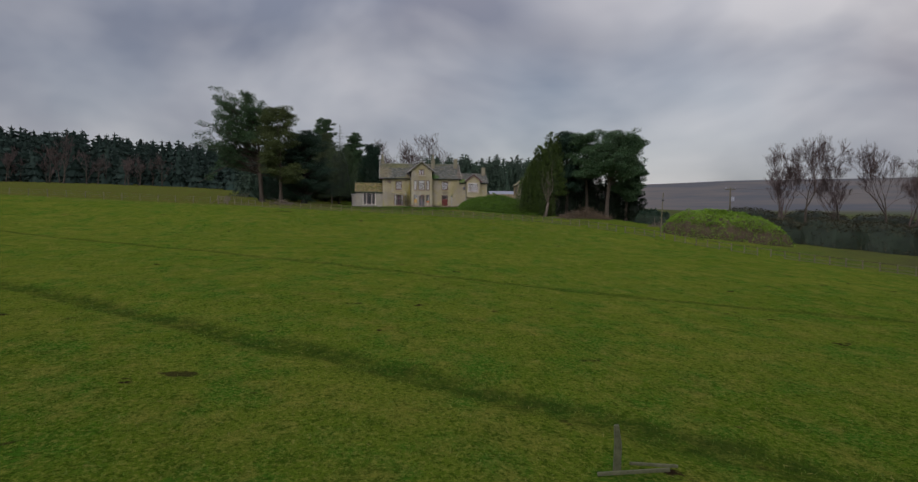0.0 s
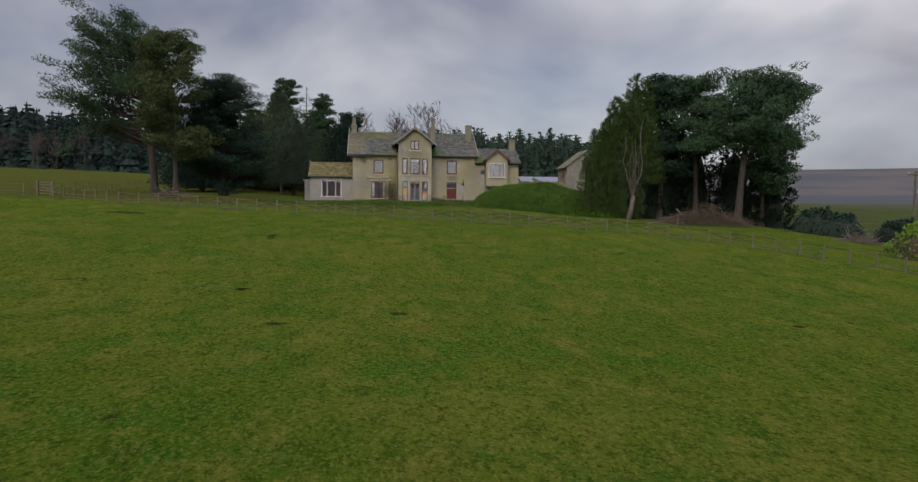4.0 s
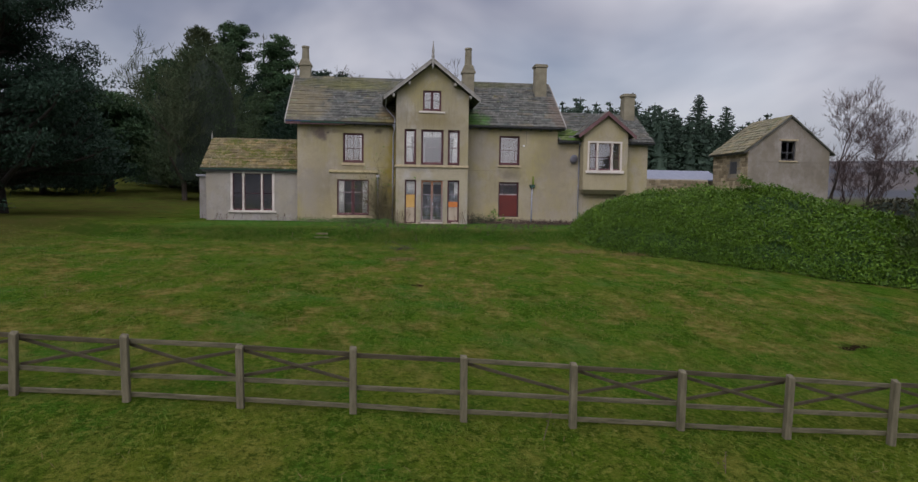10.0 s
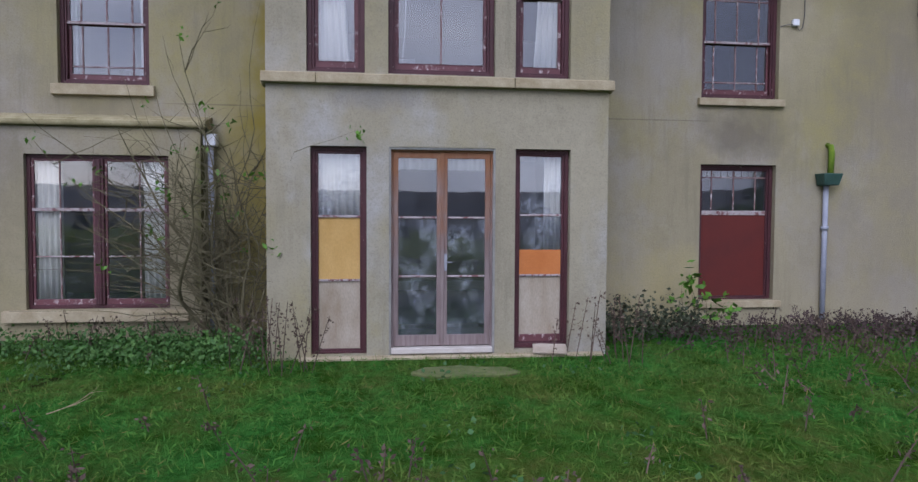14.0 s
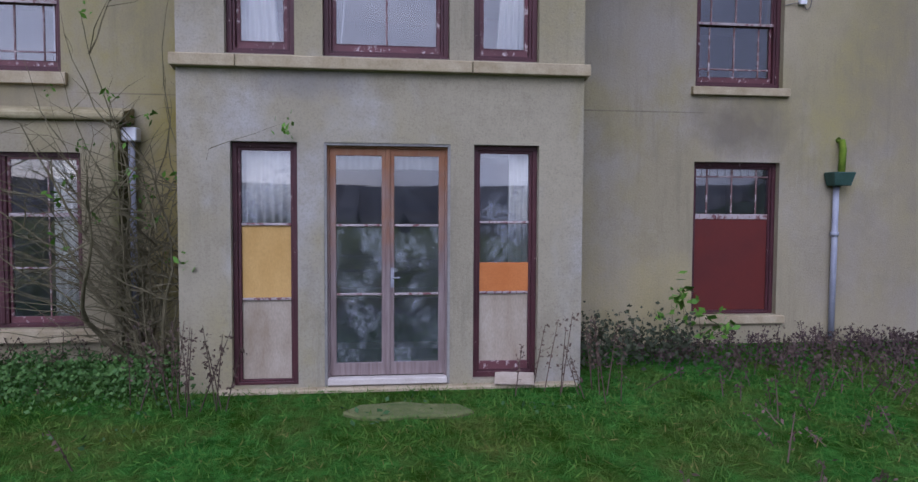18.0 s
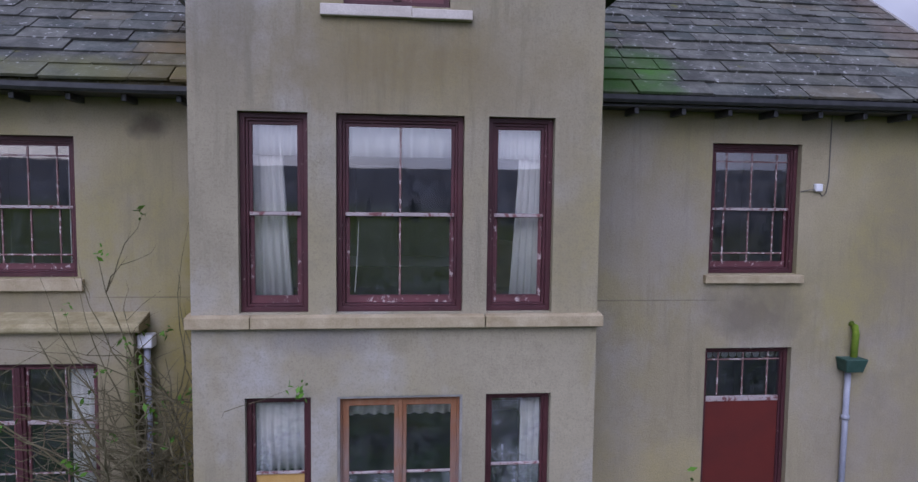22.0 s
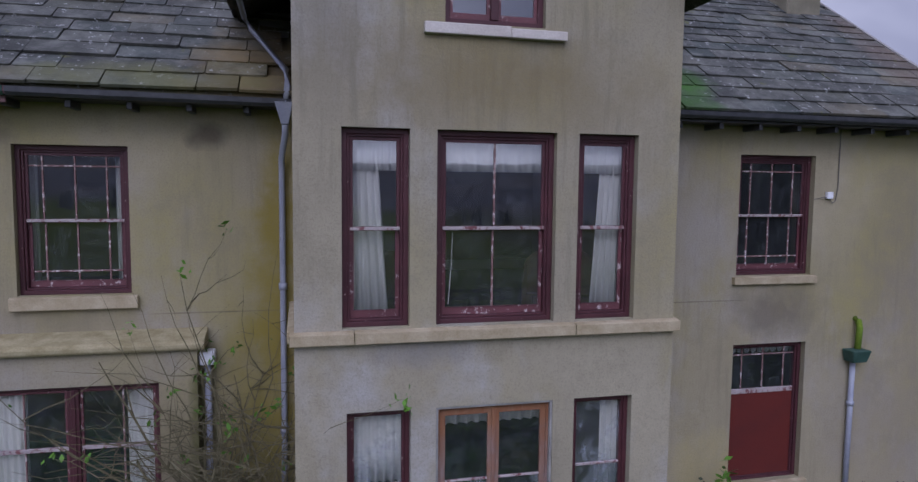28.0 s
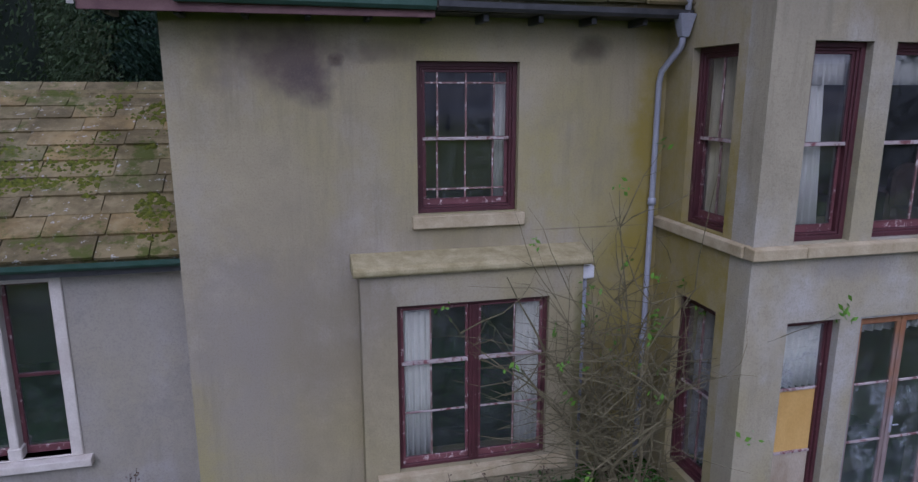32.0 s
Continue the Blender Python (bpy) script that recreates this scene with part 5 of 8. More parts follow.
# gable roof of the bay
GY0, GY1 = 131.12, 137.4
gr = Shape()
for sgn in (-1, 1):
    ex = MID + sgn * 2.60
    gr.prism([(MID, APEX), (ex, APEX - SLOPE * 2.60), (ex, APEX - SLOPE * 2.60 - 0.11), (MID, APEX - 0.13)], GY0 + 0.05, GY1)
groof = part("bay_roof", gr.mesh("bay_roof", SLATE), house)
ln = 2.6 * math.hypot(1, SLOPE)
slated(groof, (MID - 2.62, GY1, APEX - SLOPE * 2.62), (0, -1, 0), (1, 0, SLOPE), GY1 - GY0 - 0.06, ln, lambda p: p.z > EZ + (p.y - EY) * 0.711, lambda p: SLATE, 0)
slated(groof, (MID + 2.62, GY0 + 0.06, APEX - SLOPE * 2.62), (0, 1, 0), (-1, 0, SLOPE), GY1 - GY0 - 0.06, ln, lambda p: p.z > EZ + (p.y - EY) * 0.711, lambda p: SLATE, 0)
for sgn in (-1, 1):
    bg = Shape()
    ex = MID + sgn * 2.64
    bg.prism([(MID, APEX + 0.05), (ex, APEX + 0.05 - SLOPE * 2.64), (ex, APEX - 0.13 - SLOPE * 2.64), (MID, APEX - 0.15)], GY0, GY0 + 0.05)
    bg.prism([(MID, APEX + 0.09), (ex, APEX + 0.09 - SLOPE * 2.64), (ex, APEX + 0.05 - SLOPE * 2.64), (MID, APEX + 0.05)], GY0 - 0.03, GY0 + 0.12)
    part("bargeboard", bg.mesh("bargeboard", GREYTIM), house, "grey weathered bargeboard")
for d in (-2.1, -1.25, 1.25, 2.1):
    zc = APEX - 0.14 - SLOPE * abs(d)
    part("purlin_end", Shape().box(MID + d - 0.06, MID + d + 0.06, GY0 + 0.051, YB, zc - 0.22, zc - 0.06).mesh("purlin_end", GREYTIM, 0.01), house)
fin = Shape().tube([(MID, GY0 + 0.02, 12.45), (MID, GY0 + 0.02, 12.6), (MID, GY0 + 0.02, 13.05), (MID, GY0 + 0.02, 13.12), (MID, GY0 + 0.02, 13.3), (MID, GY0 + 0.02, 13.36), (MID, GY0 + 0.02, 13.95)],
                   [0.03, 0.065, 0.065, 0.10, 0.05, 0.075, 0.012], 8)
part("finial", fin.mesh("finial", GREYTIM), house, "turned grey timber finial")
fin = Shape().tube([(0.74, RY, 12.75), (0.74, RY, 13.0), (0.74, RY, 13.1), (0.74, RY, 13.55)], [0.05, 0.05, 0.085, 0.01], 8)
part("finial", fin.mesh("finial", GREYTIM), house)
for x0, x1 in ((0.66, 0.72), (16.75, 16.81)):
    vb = Shape()
    vb.prism([(EY - 0.05, EZ - 0.16), (EY - 0.05, EZ + 0.06), (RY, RZ + 0.08), (RY, RZ - 0.15)], x0, x1, "x")
    vb.prism([(2 * RY - EY + 0.05, EZ - 0.16), (2 * RY - EY + 0.05, EZ + 0.06), (RY, RZ + 0.08), (RY, RZ - 0.15)], x0, x1, "x")
    part("bargeboard", vb.mesh("bargeboard", GREYTIM), house)

# soffits, rafter feet and gutters of the main front
so = Shape()
so.prism([(EY + 0.03, EZ - 0.14), (EY + 0.03, EZ - 0.11), (YF, EZ - 0.05), (YF, EZ - 0.14)], 0.72, BX0 - 0.01, "x")
part("soffit", so.mesh("soffit", GUTTER), house)
so = Shape()
so.prism([(EY + 0.03, EZ - 0.14), (EY + 0.03, EZ - 0.11), (YF, EZ - 0.05), (YF, EZ - 0.14)], BX1 + 0.01, 16.75, "x")
part("soffit", so.mesh("soffit", GUTTER), house)


def gutter(pts, material, label=""):
    s = Shape()
    (xa, ya, za), (xb, yb, zb) = pts
    d = Vector((xb - xa, yb - ya, 0)).normalized()
    out = Vector((d.y, -d.x, 0))
    prof = [(-0.055, 0.02), (-0.05, -0.03), (-0.025, -0.055), (0.025, -0.055), (0.05, -0.03), (0.055, 0.02), (0.065, 0.02), (0.06, -0.035), (0.03, -0.068), (-0.03, -0.068), (-0.06, -0.035), (-0.065, 0.02)]
    vs = []
    for p in ((xa, ya, za), (xb, yb, zb)):
        vs += [(p[0] + out.x * a, p[1] + out.y * a, p[2] + b) for a, b in prof]
    n = len(prof)
    s.add(vs, [tuple(range(n)), tuple(range(2 * n - 1, n - 1, -1))] + [(i, (i + 1) % n, (i + 1) % n + n, i + n) for i in range(n)])
    return part("gutter", s.mesh("gutter", material), house, label)


gutter([(4.02, EY - 0.03, EZ - 0.06), (BX0 - 0.02, EY - 0.03, EZ - 0.085)], GUTTER, "sagging black cast-iron gutter")
gutter([(1.55, EY - 0.03, EZ - 0.045), (4.0, EY - 0.03, EZ - 0.06)], GREENGUT, "green-painted gutter")
part("fascia", Shape().box(0.72, 2.1, EY - 0.075, EY - 0.05, EZ - 0.05, EZ + 0.0).mesh("fascia", BLUEGUT, 0.004), house, "blue-painted fascia end")
part("fascia", Shape().box(0.72, 4.0, EY - 0.01, EY + 0.02, EZ - 0.20, EZ - 0.01).mesh("fascia", BARGE, 0.004), house)
gutter([(BX1 + 0.02, EY - 0.03, EZ - 0.03), (16.78, EY - 0.03, EZ - 0.05)], GUTTER, "black cast-iron gutter with worn grey lip")
for i in range(27):
    x = 0.95 + i * 0.6
    if BX0 - 0.1 < x < BX1 + 0.1:
        continue
    part("rafter_foot", Shape().box(x - 0.03, x + 0.03, EY + 0.06, YF, EZ - 0.22, EZ - 0.145).mesh("rafter_foot", GUTTER, 0.006), house)

# lead and pipe in the valley beside the bay
part("flashing", Shape().add([(6.2, 134.2, 10.56), (6.8, 134.2, 10.56), (6.84, 134.75, 10.98), (6.0, 134.75, 10.95)], [(0, 1, 2, 3)]).add([(6.2, 134.2, 10.58), (6.8, 134.2, 10.585), (6.84, 134.75, 11.0), (6.0, 134.75, 10.97)], [(3, 2, 1, 0)]).mesh("flashing", LEAD), house, "crumpled grey lead flashing")
pp = Shape().tube([(6.30, 131.3, 10.80), (6.28, 134.0, 10.74), (6.36, 134.02, 10.60), (6.78, 133.3, 10.02), (6.80, 133.02, 9.80), (6.78, 133.02, 9.62)], 0.035, 8)
part("downpipe", pp.mesh("downpipe", PIPEGREY, 0, True), house, "grey pipe from the bay roof to the gutter")
hp = Shape().add([(6.66, 132.95, 9.62), (6.86, 132.95, 9.62), (6.86, 133.12, 9.62), (6.66, 133.12, 9.62), (6.73, 133.0, 9.38), (6.81, 133.0, 9.38), (6.81, 133.1, 9.38), (6.73, 133.1, 9.38)],
                 [(3, 2, 1, 0), (4, 5, 6, 7), (0, 1, 5, 4), (1, 2, 6, 5), (2, 3, 7, 6), (3, 0, 4, 7)])
part("hopper", hp.mesh("hopper", PIPEGREY, 0.006), house)
pp = Shape().tube([(6.77, 133.05, 9.40), (6.77, 133.08, 9.28), (6.72, 133.38, 9.02), (6.72, 133.42, 8.9), (6.72, 133.42, 5.6), (6.70, 133.42, 4.1)], 0.036, 8)
pp.tube([(6.72, 133.42, 7.46), (6.72, 133.42, 7.54)], 0.05, 8).tube([(6.72, 133.42, 5.7), (6.72, 133.42, 5.78)], 0.05, 8)
part("downpipe", pp.mesh("downpipe", PIPEGREY, 0, True), house, "grey cast-iron downpipe")
# pipe and box at the low bay
pp = Shape().tube([(5.86, 133.38, 6.62), (5.86, 133.42, 4.0)], 0.04, 8)
part("downpipe", pp.mesh("downpipe", PIPEGREY, 0, True), house)
part("hopper", Shape().box(5.775, 5.95, 133.28, 133.45, 6.62, 6.78).mesh("hopper", PVC, 0.012), house, "pale grey rainwater hopper")
# mossy hopper and waste pipe
hp = Shape().add([(14.76, 133.25, 6.36), (15.08, 133.25, 6.36), (15.08, 133.48, 6.36), (14.76, 133.48, 6.36), (14.80, 133.29, 6.18), (15.04, 133.29, 6.18), (15.04, 133.48, 6.18), (14.80, 133.48, 6.18)],
                 [(3, 2, 1, 0), (4, 5, 6, 7), (0, 1, 5, 4), (1, 2, 6, 5), (2, 3, 7, 6), (3, 0, 4, 7)])
part("hopper", hp.mesh("hopper", GREENGUT, 0.01), house, "mossy green-black rainwater hopper")
part("waste_pipe", Shape().tube([(14.98, 133.42, 6.30), (14.98, 133.40, 6.68), (14.98, 133.43, 6.78), (14.98, 133.50, 6.80)], 0.045, 8).mesh("waste_pipe", MOSS, 0, True), house, "stub pipe covered in bright green moss")
part("downpipe", Shape().tube([(14.92, 133.43, 6.2), (14.91, 133.43, 4.0)], 0.04, 8).tube([(14.915, 133.43, 5.5), (14.915, 133.43, 5.56)], 0.055, 8).mesh("downpipe", PIPEGREY, 0, True), house)
# downpipe and dish by the oriel
part("downpipe", Shape().tube([(17.66, 133.12, 8.86), (17.72, 133.3, 8.74), (17.73, 133.43, 8.62), (17.73, 133.43, 4.0)], 0.038, 8).tube([(17.73, 133.43, 6.3), (17.73, 133.43, 6.37)], 0.052, 8).mesh("downpipe", PIPEGREY, 0, True), house)
part("soil_pipe", Shape().tube([(20.02, 133.43, 5.88), (20.02, 133.43, 4.0)], 0.045, 8).mesh("soil_pipe", GUTTER, 0, True), house)
dish = thing("satellite_dish", (17.38, 133.5, 7.75), "dark grey satellite dish on a wall arm", "satellite dish")
ds = Shape()
for k in range(5):
    r = 0.30 * k / 4
    for s in range(16):
        a = 2 * math.pi * s / 16
        ds.v.append((r * math.cos(a), 0.25 * r * r / 0.09 * 0.3, r * math.sin(a) * 0.9))
for k in range(4):
    for s in range(16):
        t = (s + 1) % 16
        ds.f.append((k * 16 + s, k * 16 + t, (k + 1) * 16 + t, (k + 1) * 16 + s))
dm = pose(17.38, 133.15, 7.88, 12, 0, 25)
dob = part("reflector", mesh_of("reflector", ds.v, ds.f, DISHMAT, True), dish, "", dm)
dmod = dob.modifiers.new("thick", "SOLIDIFY")
dmod.thickness = 0.012
part("arm", Shape().tube([(17.38, 133.5, 7.75), (17.38, 133.3, 7.75), (17.38, 133.18, 7.86)], 0.02, 6).mesh("arm", GUTTER), dish)
part("feed_arm", Shape().tube([(17.36, 133.1, 7.66), (17.22, 132.82, 7.72), (17.22, 132.80, 7.82)], 0.012, 6).mesh("feed_arm", GUTTER), dish)
# junction box and cable
jb = thing("junction_box", (14.38, 133.5, 8.62), "small white junction box with a drooping cable", "junction box")
part("box", Shape().box(14.33, 14.43, 133.44, 133.5, 8.58, 8.68).mesh("box", PVC, 0.008), jb)
part("cable", Shape().tube([(14.15, 133.5, 8.57), (14.26, 133.47, 8.6), (14.34, 133.46, 8.6)], 0.006, 5).tube([(14.38, 133.47, 8.59), (14.44, 133.47, 8.52), (14.50, 133.48, 8.56), (14.53, 133.48, 8.75), (14.53, 133.48, 9.6)], 0.007, 5).mesh("cable", CABLE), jb)

# left wing roof
LEY, LEZ, LRY, LRZ = 133.97, 7.02, 136.6, 8.74
dk = Shape()
dk.prism([(LEY, LEZ - 0.09), (LEY, LEZ), (LRY, LRZ), (LRY, LRZ - 0.12)], -4.12, 1.318, "x")
dk.prism([(2 * LRY - LEY, LEZ - 0.09), (2 * LRY - LEY, LEZ), (LRY + 0.001, LRZ), (LRY + 0.001, LRZ - 0.12)], -4.12, 1.318, "x")
wroof = part("wing_roof", dk.mesh("wing_roof", SLATEMOSS), house, "tan stone-slate roof thick with moss")
slated(wroof, (-4.12, LEY, LEZ), (1, 0, 0), (0, LRY - LEY, LRZ - LEZ), 5.43, math.hypot(LRY - LEY, LRZ - LEZ), lambda p: True, lambda p: SLATEMOSS, 300, (0.36, 0.26))
rid = Shape()
for i in range(11):
    x = -4.12 + i * 0.472
    rid.prism([(LRY - 0.17, LRZ - 0.07), (LRY - 0.03, LRZ + 0.08), (LRY + 0.03, LRZ + 0.08), (LRY + 0.17, LRZ - 0.07)], x, x + 0.48, "x")
part("ridge_tiles", rid.mesh("ridge_tiles", SLATEMOSS), wroof)
gutter([(-4.14, LEY - 0.03, LEZ - 0.04), (1.31, LEY - 0.03, LEZ - 0.05)], GREENGUT, "mossy green gutter")
part("fascia", Shape().box(-4.06, 1.31, LEY + 0.03, LWY - 0.002, LEZ - 0.2, LEZ - 0.1).mesh("fascia", GUTTER), house)
part("finial", Shape().tube([(-4.09, LRY, 8.7), (-4.09, LRY, 9.0), (-4.09, LRY, 9.3)], [0.04, 0.05, 0.01], 8).mesh("finial", GREYTIM), house)
# moss cushions on the wing roof
ms3 = Shape()
for i in range(5200):
    u, v = rng_roof.uniform(-4.06, 1.2), rng_roof.random() ** 0.9
    if noise.noise((u * 0.9, v * 3.0, 2.0)) + 0.6 * noise.noise((u * 3.0, v * 9.0, 5.0)) < 0.10 + 0.03 * u:
        continue
    y, z = LEY + (LRY - LEY) * v, LEZ + (LRZ - LEZ) * v + 0.05
    r = rng_roof.uniform(0.02, 0.062)
    pts = [(u + r * rng_roof.uniform(0.7, 1.2) * math.cos(a), y + 0.7 * r * rng_roof.uniform(0.7, 1.2) * math.sin(a), z + 0.5 * r * math.sin(a)) for a in np.linspace(0, 2 * math.pi, 8)[:-1]]
    ms3.add(pts + [(u, y - 0.01, z + 0.02 + 0.45 * r)], [(k, (k + 1) % 7, 7) for k in range(7)])
ob = part("moss", ms3.mesh("moss", ROOFMOSS, 0, True), wroof, "cushions of bright moss")
ob["kind"] = "stuff"

# right wing roof, its gabled oriel and chimney
REY, REZ, RRY, RRZ = 133.12, 8.98, 136.3, 10.86
dk = Shape()
dk.prism([(REY, REZ - 0.09), (REY, REZ), (RRY, RRZ), (RRY, RRZ - 0.12)], 16.43, 22.22, "x")
dk.prism([(2 * RRY - REY, REZ - 0.09), (2 * RRY - REY, REZ), (RRY + 0.001, RRZ), (RRY + 0.001, RRZ - 0.12)], 16.43, 22.22, "x")
rroof = part("wing_roof", dk.mesh("wing_roof", SLATE), house)
OSL = (OAP - 9.28) / 1.66


def right_shade(p):
    return SLATEGREEN if p.x < 17.9 and p.z < 9.7 and rng_roof.random() < 0.6 else SLATE


slated(rroof, (16.43, REY, REZ), (1, 0, 0), (0, RRY - REY, RRZ - REZ), 5.79, math.hypot(RRY - REY, RRZ - REZ),
       lambda p: not (OX0 < p.x < OX1 and p.z < OAP - OSL * abs(p.x - OMID)), right_shade, 150, (0.32, 0.24))
og = Shape()
for sgn in (-1, 1):
    ex = OMID + sgn * 1.66
    og.prism([(OMID, OAP), (ex, OAP - OSL * 1.66), (ex, OAP - OSL * 1.66 - 0.1), (OMID, OAP - 0.12)], OY - 0.28, 136.0)
oroof = part("oriel_roof", og.mesh("oriel_roof", SLATE), house)
oln = 1.66 * math.hypot(1, OSL)
slated(oroof, (OMID - 1.68, 135.9, OAP - OSL * 1.68), (0, -1, 0), (1, 0, OSL), 3.45, oln, lambda p: p.z > REZ + (p.y - REY) * 0.591, lambda p: SLATE, 60, (0.3, 0.24))
slated(oroof, (OMID + 1.68, OY - 0.27, OAP - OSL * 1.68), (0, 1, 0), (-1, 0, OSL), 3.45, oln, lambda p: p.z > REZ + (p.y - REY) * 0.591, lambda p: SLATE, 0, (0.3, 0.24))
ob2 = Shape()
for sgn in (-1, 1):
    ex = OMID + sgn * 1.72
    ob2.prism([(OMID, OAP + 0.06), (ex, OAP + 0.06 - OSL * 1.72), (ex, OAP - 0.16 - OSL * 1.72), (OMID, OAP - 0.20)], OY - 0.33, OY - 0.28)
part("bargeboard", ob2.mesh("bargeboard", BARGE), house, "flaking purple-brown bargeboard")
gutter([(16.45, REY - 0.03, REZ - 0.04), (17.60, REY - 0.03, REZ - 0.05)], GUTTER)
gutter([(20.75, REY - 0.03, REZ - 0.04), (22.25, REY - 0.03, REZ - 0.05)], GUTTER)
for xa, xb in ((16.43, 17.7), (20.5, 22.2)):
    part("soffit", Shape().box(xa, xb, REY + 0.03, YF + 0.018, REZ - 0.16, REZ - 0.1).mesh("soffit", GUTTER), house)


def chimney(x0, x1, y, z0, z1, deep, pot, label):
    cx = (x0 + x1) / 2
    h = z1 - z0
    s = Shape()
    if pot:
        s.box(x0, x1, y - deep, y + deep, z0, z0 + h * 0.58)
        s.box(x0 - 0.06, x1 + 0.06, y - deep - 0.06, y + deep + 0.06, z0 + h * 0.50, z0 + h * 0.55)
        s.prism([(x0, z0 + h * 0.58), (x1, z0 + h * 0.58), (x1 - 0.10, z0 + h * 0.66), (x0 + 0.10, z0 + h * 0.66)], y - deep, y + deep)
        ch = part("chimney", s.mesh("chimney", CHIMSTONE, 0.015), house, label)
        part("chimney_pot", Shape().tube([(cx, y, z0 + h * 0.64), (cx, y, z1 - 0.12), (cx, y, z1 - 0.11), (cx, y, z1)], [0.24, 0.20, 0.235, 0.235], 10).mesh("chimney_pot", CHIMSTONE), ch)
    else:
        s.box(x0, x1, y - deep, y + deep, z0, z1 - 0.14)
        s.box(x0 - 0.06, x1 + 0.06, y - deep - 0.06, y + deep + 0.06, z1 - 0.20, z1 - 0.06)
        s.box(x0 - 0.02, x1 + 0.02, y - deep - 0.02, y + deep + 0.02, z1 - 0.06, z1)
        part("chimney", s.mesh("chimney", CHIMSTONE, 0.015), house, label)


chimney(1.0, 1.66, 137.6, 12.3, 14.75, 0.34, True, "rendered chimney stack with a tall pot")
chimney(11.0, 11.72, 136.3, 11.6, 14.75, 0.34, True, "rendered chimney stack with a tall pot")
chimney(15.58, 16.30, 136.4, 11.6, 13.92, 0.34, False, "squat rendered chimney stack")
chimney(21.22, 21.92, 136.0, 10.2, 12.22, 0.34, False, "squat rendered chimney stack")

# ---------------------------------------------------------------- fences
FENCE = [(-23.2, 111.3), (-15.9, 105.7), (2.6, 103.85), (17.0, 102.75), (25.5, 98.9), (31.0, 92.8), (35.5, 85.6), (41.0, 76.2), (47.0, 67.2), (56.0, 54.5), (70.0, 36.0)]


def gz(x, y):
    return float(ground_z(x, y))


def along_line(pts, step):
    out, carry = [], 0.0
    for (ax, ay), (bx, by) in zip(pts, pts[1:]):
        ln = math.hypot(bx - ax, by - ay)
        d = carry
        while d < ln:
            out.append((ax + (bx - ax) * d / ln, ay + (by - ay) * d / ln))
            d += step
        carry = d - ln
    return out


def beam(a, b, w, h, material, name):
    """A sawn bar from a to b, w thick and h high, with slightly worn edges."""
    a, b = Vector(a), Vector(b)
    d = b - a
    side_v = Vector((0, 0, 1)).cross(d).normalized() * w / 2
    up_v = d.cross(side_v).normalized() * h / 2
    vs = [p + s * side_v + u * up_v for p in (a, b) for s, u in ((-1, -1), (1, -1), (1, 1), (-1, 1))]
    me = Shape().add(vs, [(3, 2, 1, 0), (4, 5, 6, 7), (0, 1, 5, 4), (1, 2, 6, 5), (2, 3, 7, 6), (3, 0, 4, 7)]).mesh(name, material, 0.006)
    return me


def rail_fence():
    rng = random.Random(3)
    spots = along_line(FENCE, 1.545)
    f = thing("rail_fence", (*spots[0], gz(*spots[0])), "weathered grey post-and-rail fence with crossed braces", "fence")
    tops = []
    for x, y in spots:
        z, h = gz(x, y), 0.90 + rng.uniform(-0.05, 0.04)
        lean = rng.uniform(-0.03, 0.03)
        w = 0.048
        s = Shape().add([(x - w, y - w, z - 0.2), (x + w, y - w, z - 0.2), (x + w, y + w, z - 0.2), (x - w, y + w, z - 0.2),
                         (x - w + lean, y - w, z + h), (x + w + lean, y - w, z + h - 0.02), (x + w + lean, y + w, z + h + 0.02), (x - w + lean, y + w, z + h + 0.03)],
                        [(3, 2, 1, 0), (4, 5, 6, 7), (0, 1, 5, 4), (1, 2, 6, 5), (2, 3, 7, 6), (3, 0, 4, 7)])
        part("post", s.mesh("post", POSTWOOD, 0.008), f)
        tops.append((x + lean, y, z, h))
    for i, ((xa, ya, za, ha), (xb, yb, zb, hb)) in enumerate(zip(tops, tops[1:])):
        yo = 0.078
        for k, hh in ((0, 0.84), (1, 0.38), (2, 0.10)):
            if rng.random() < (0.03, 0.12, 0.16)[k]:
                continue
            j1, j2 = rng.uniform(-0.02, 0.02), rng.uniform(-0.02, 0.02)
            part("rail", beam((xa - 0.02, ya + yo, za + hh + j1), (xb + 0.02, yb + yo, zb + hh + j2), 0.035, 0.066, DARKTIMBER if k == 0 and i % 3 else TIMBER, "rail"), f)
        if -16 < xa < 30 and rng.random() < 0.86:
            part("brace", beam((xa, ya + yo + 0.04, za + 0.80), (xb, yb + yo + 0.04, zb + 0.42 + rng.uniform(-0.04, 0.06)), 0.028, 0.048, DARKTIMBER, "brace"), f)
            if rng.random() < 0.85:
                part("brace", beam((xa, ya + yo + 0.075, za + 0.42), (xb, yb + yo + 0.075, zb + 0.78), 0.028, 0.048, DARKTIMBER, "brace"), f)


rail_fence()


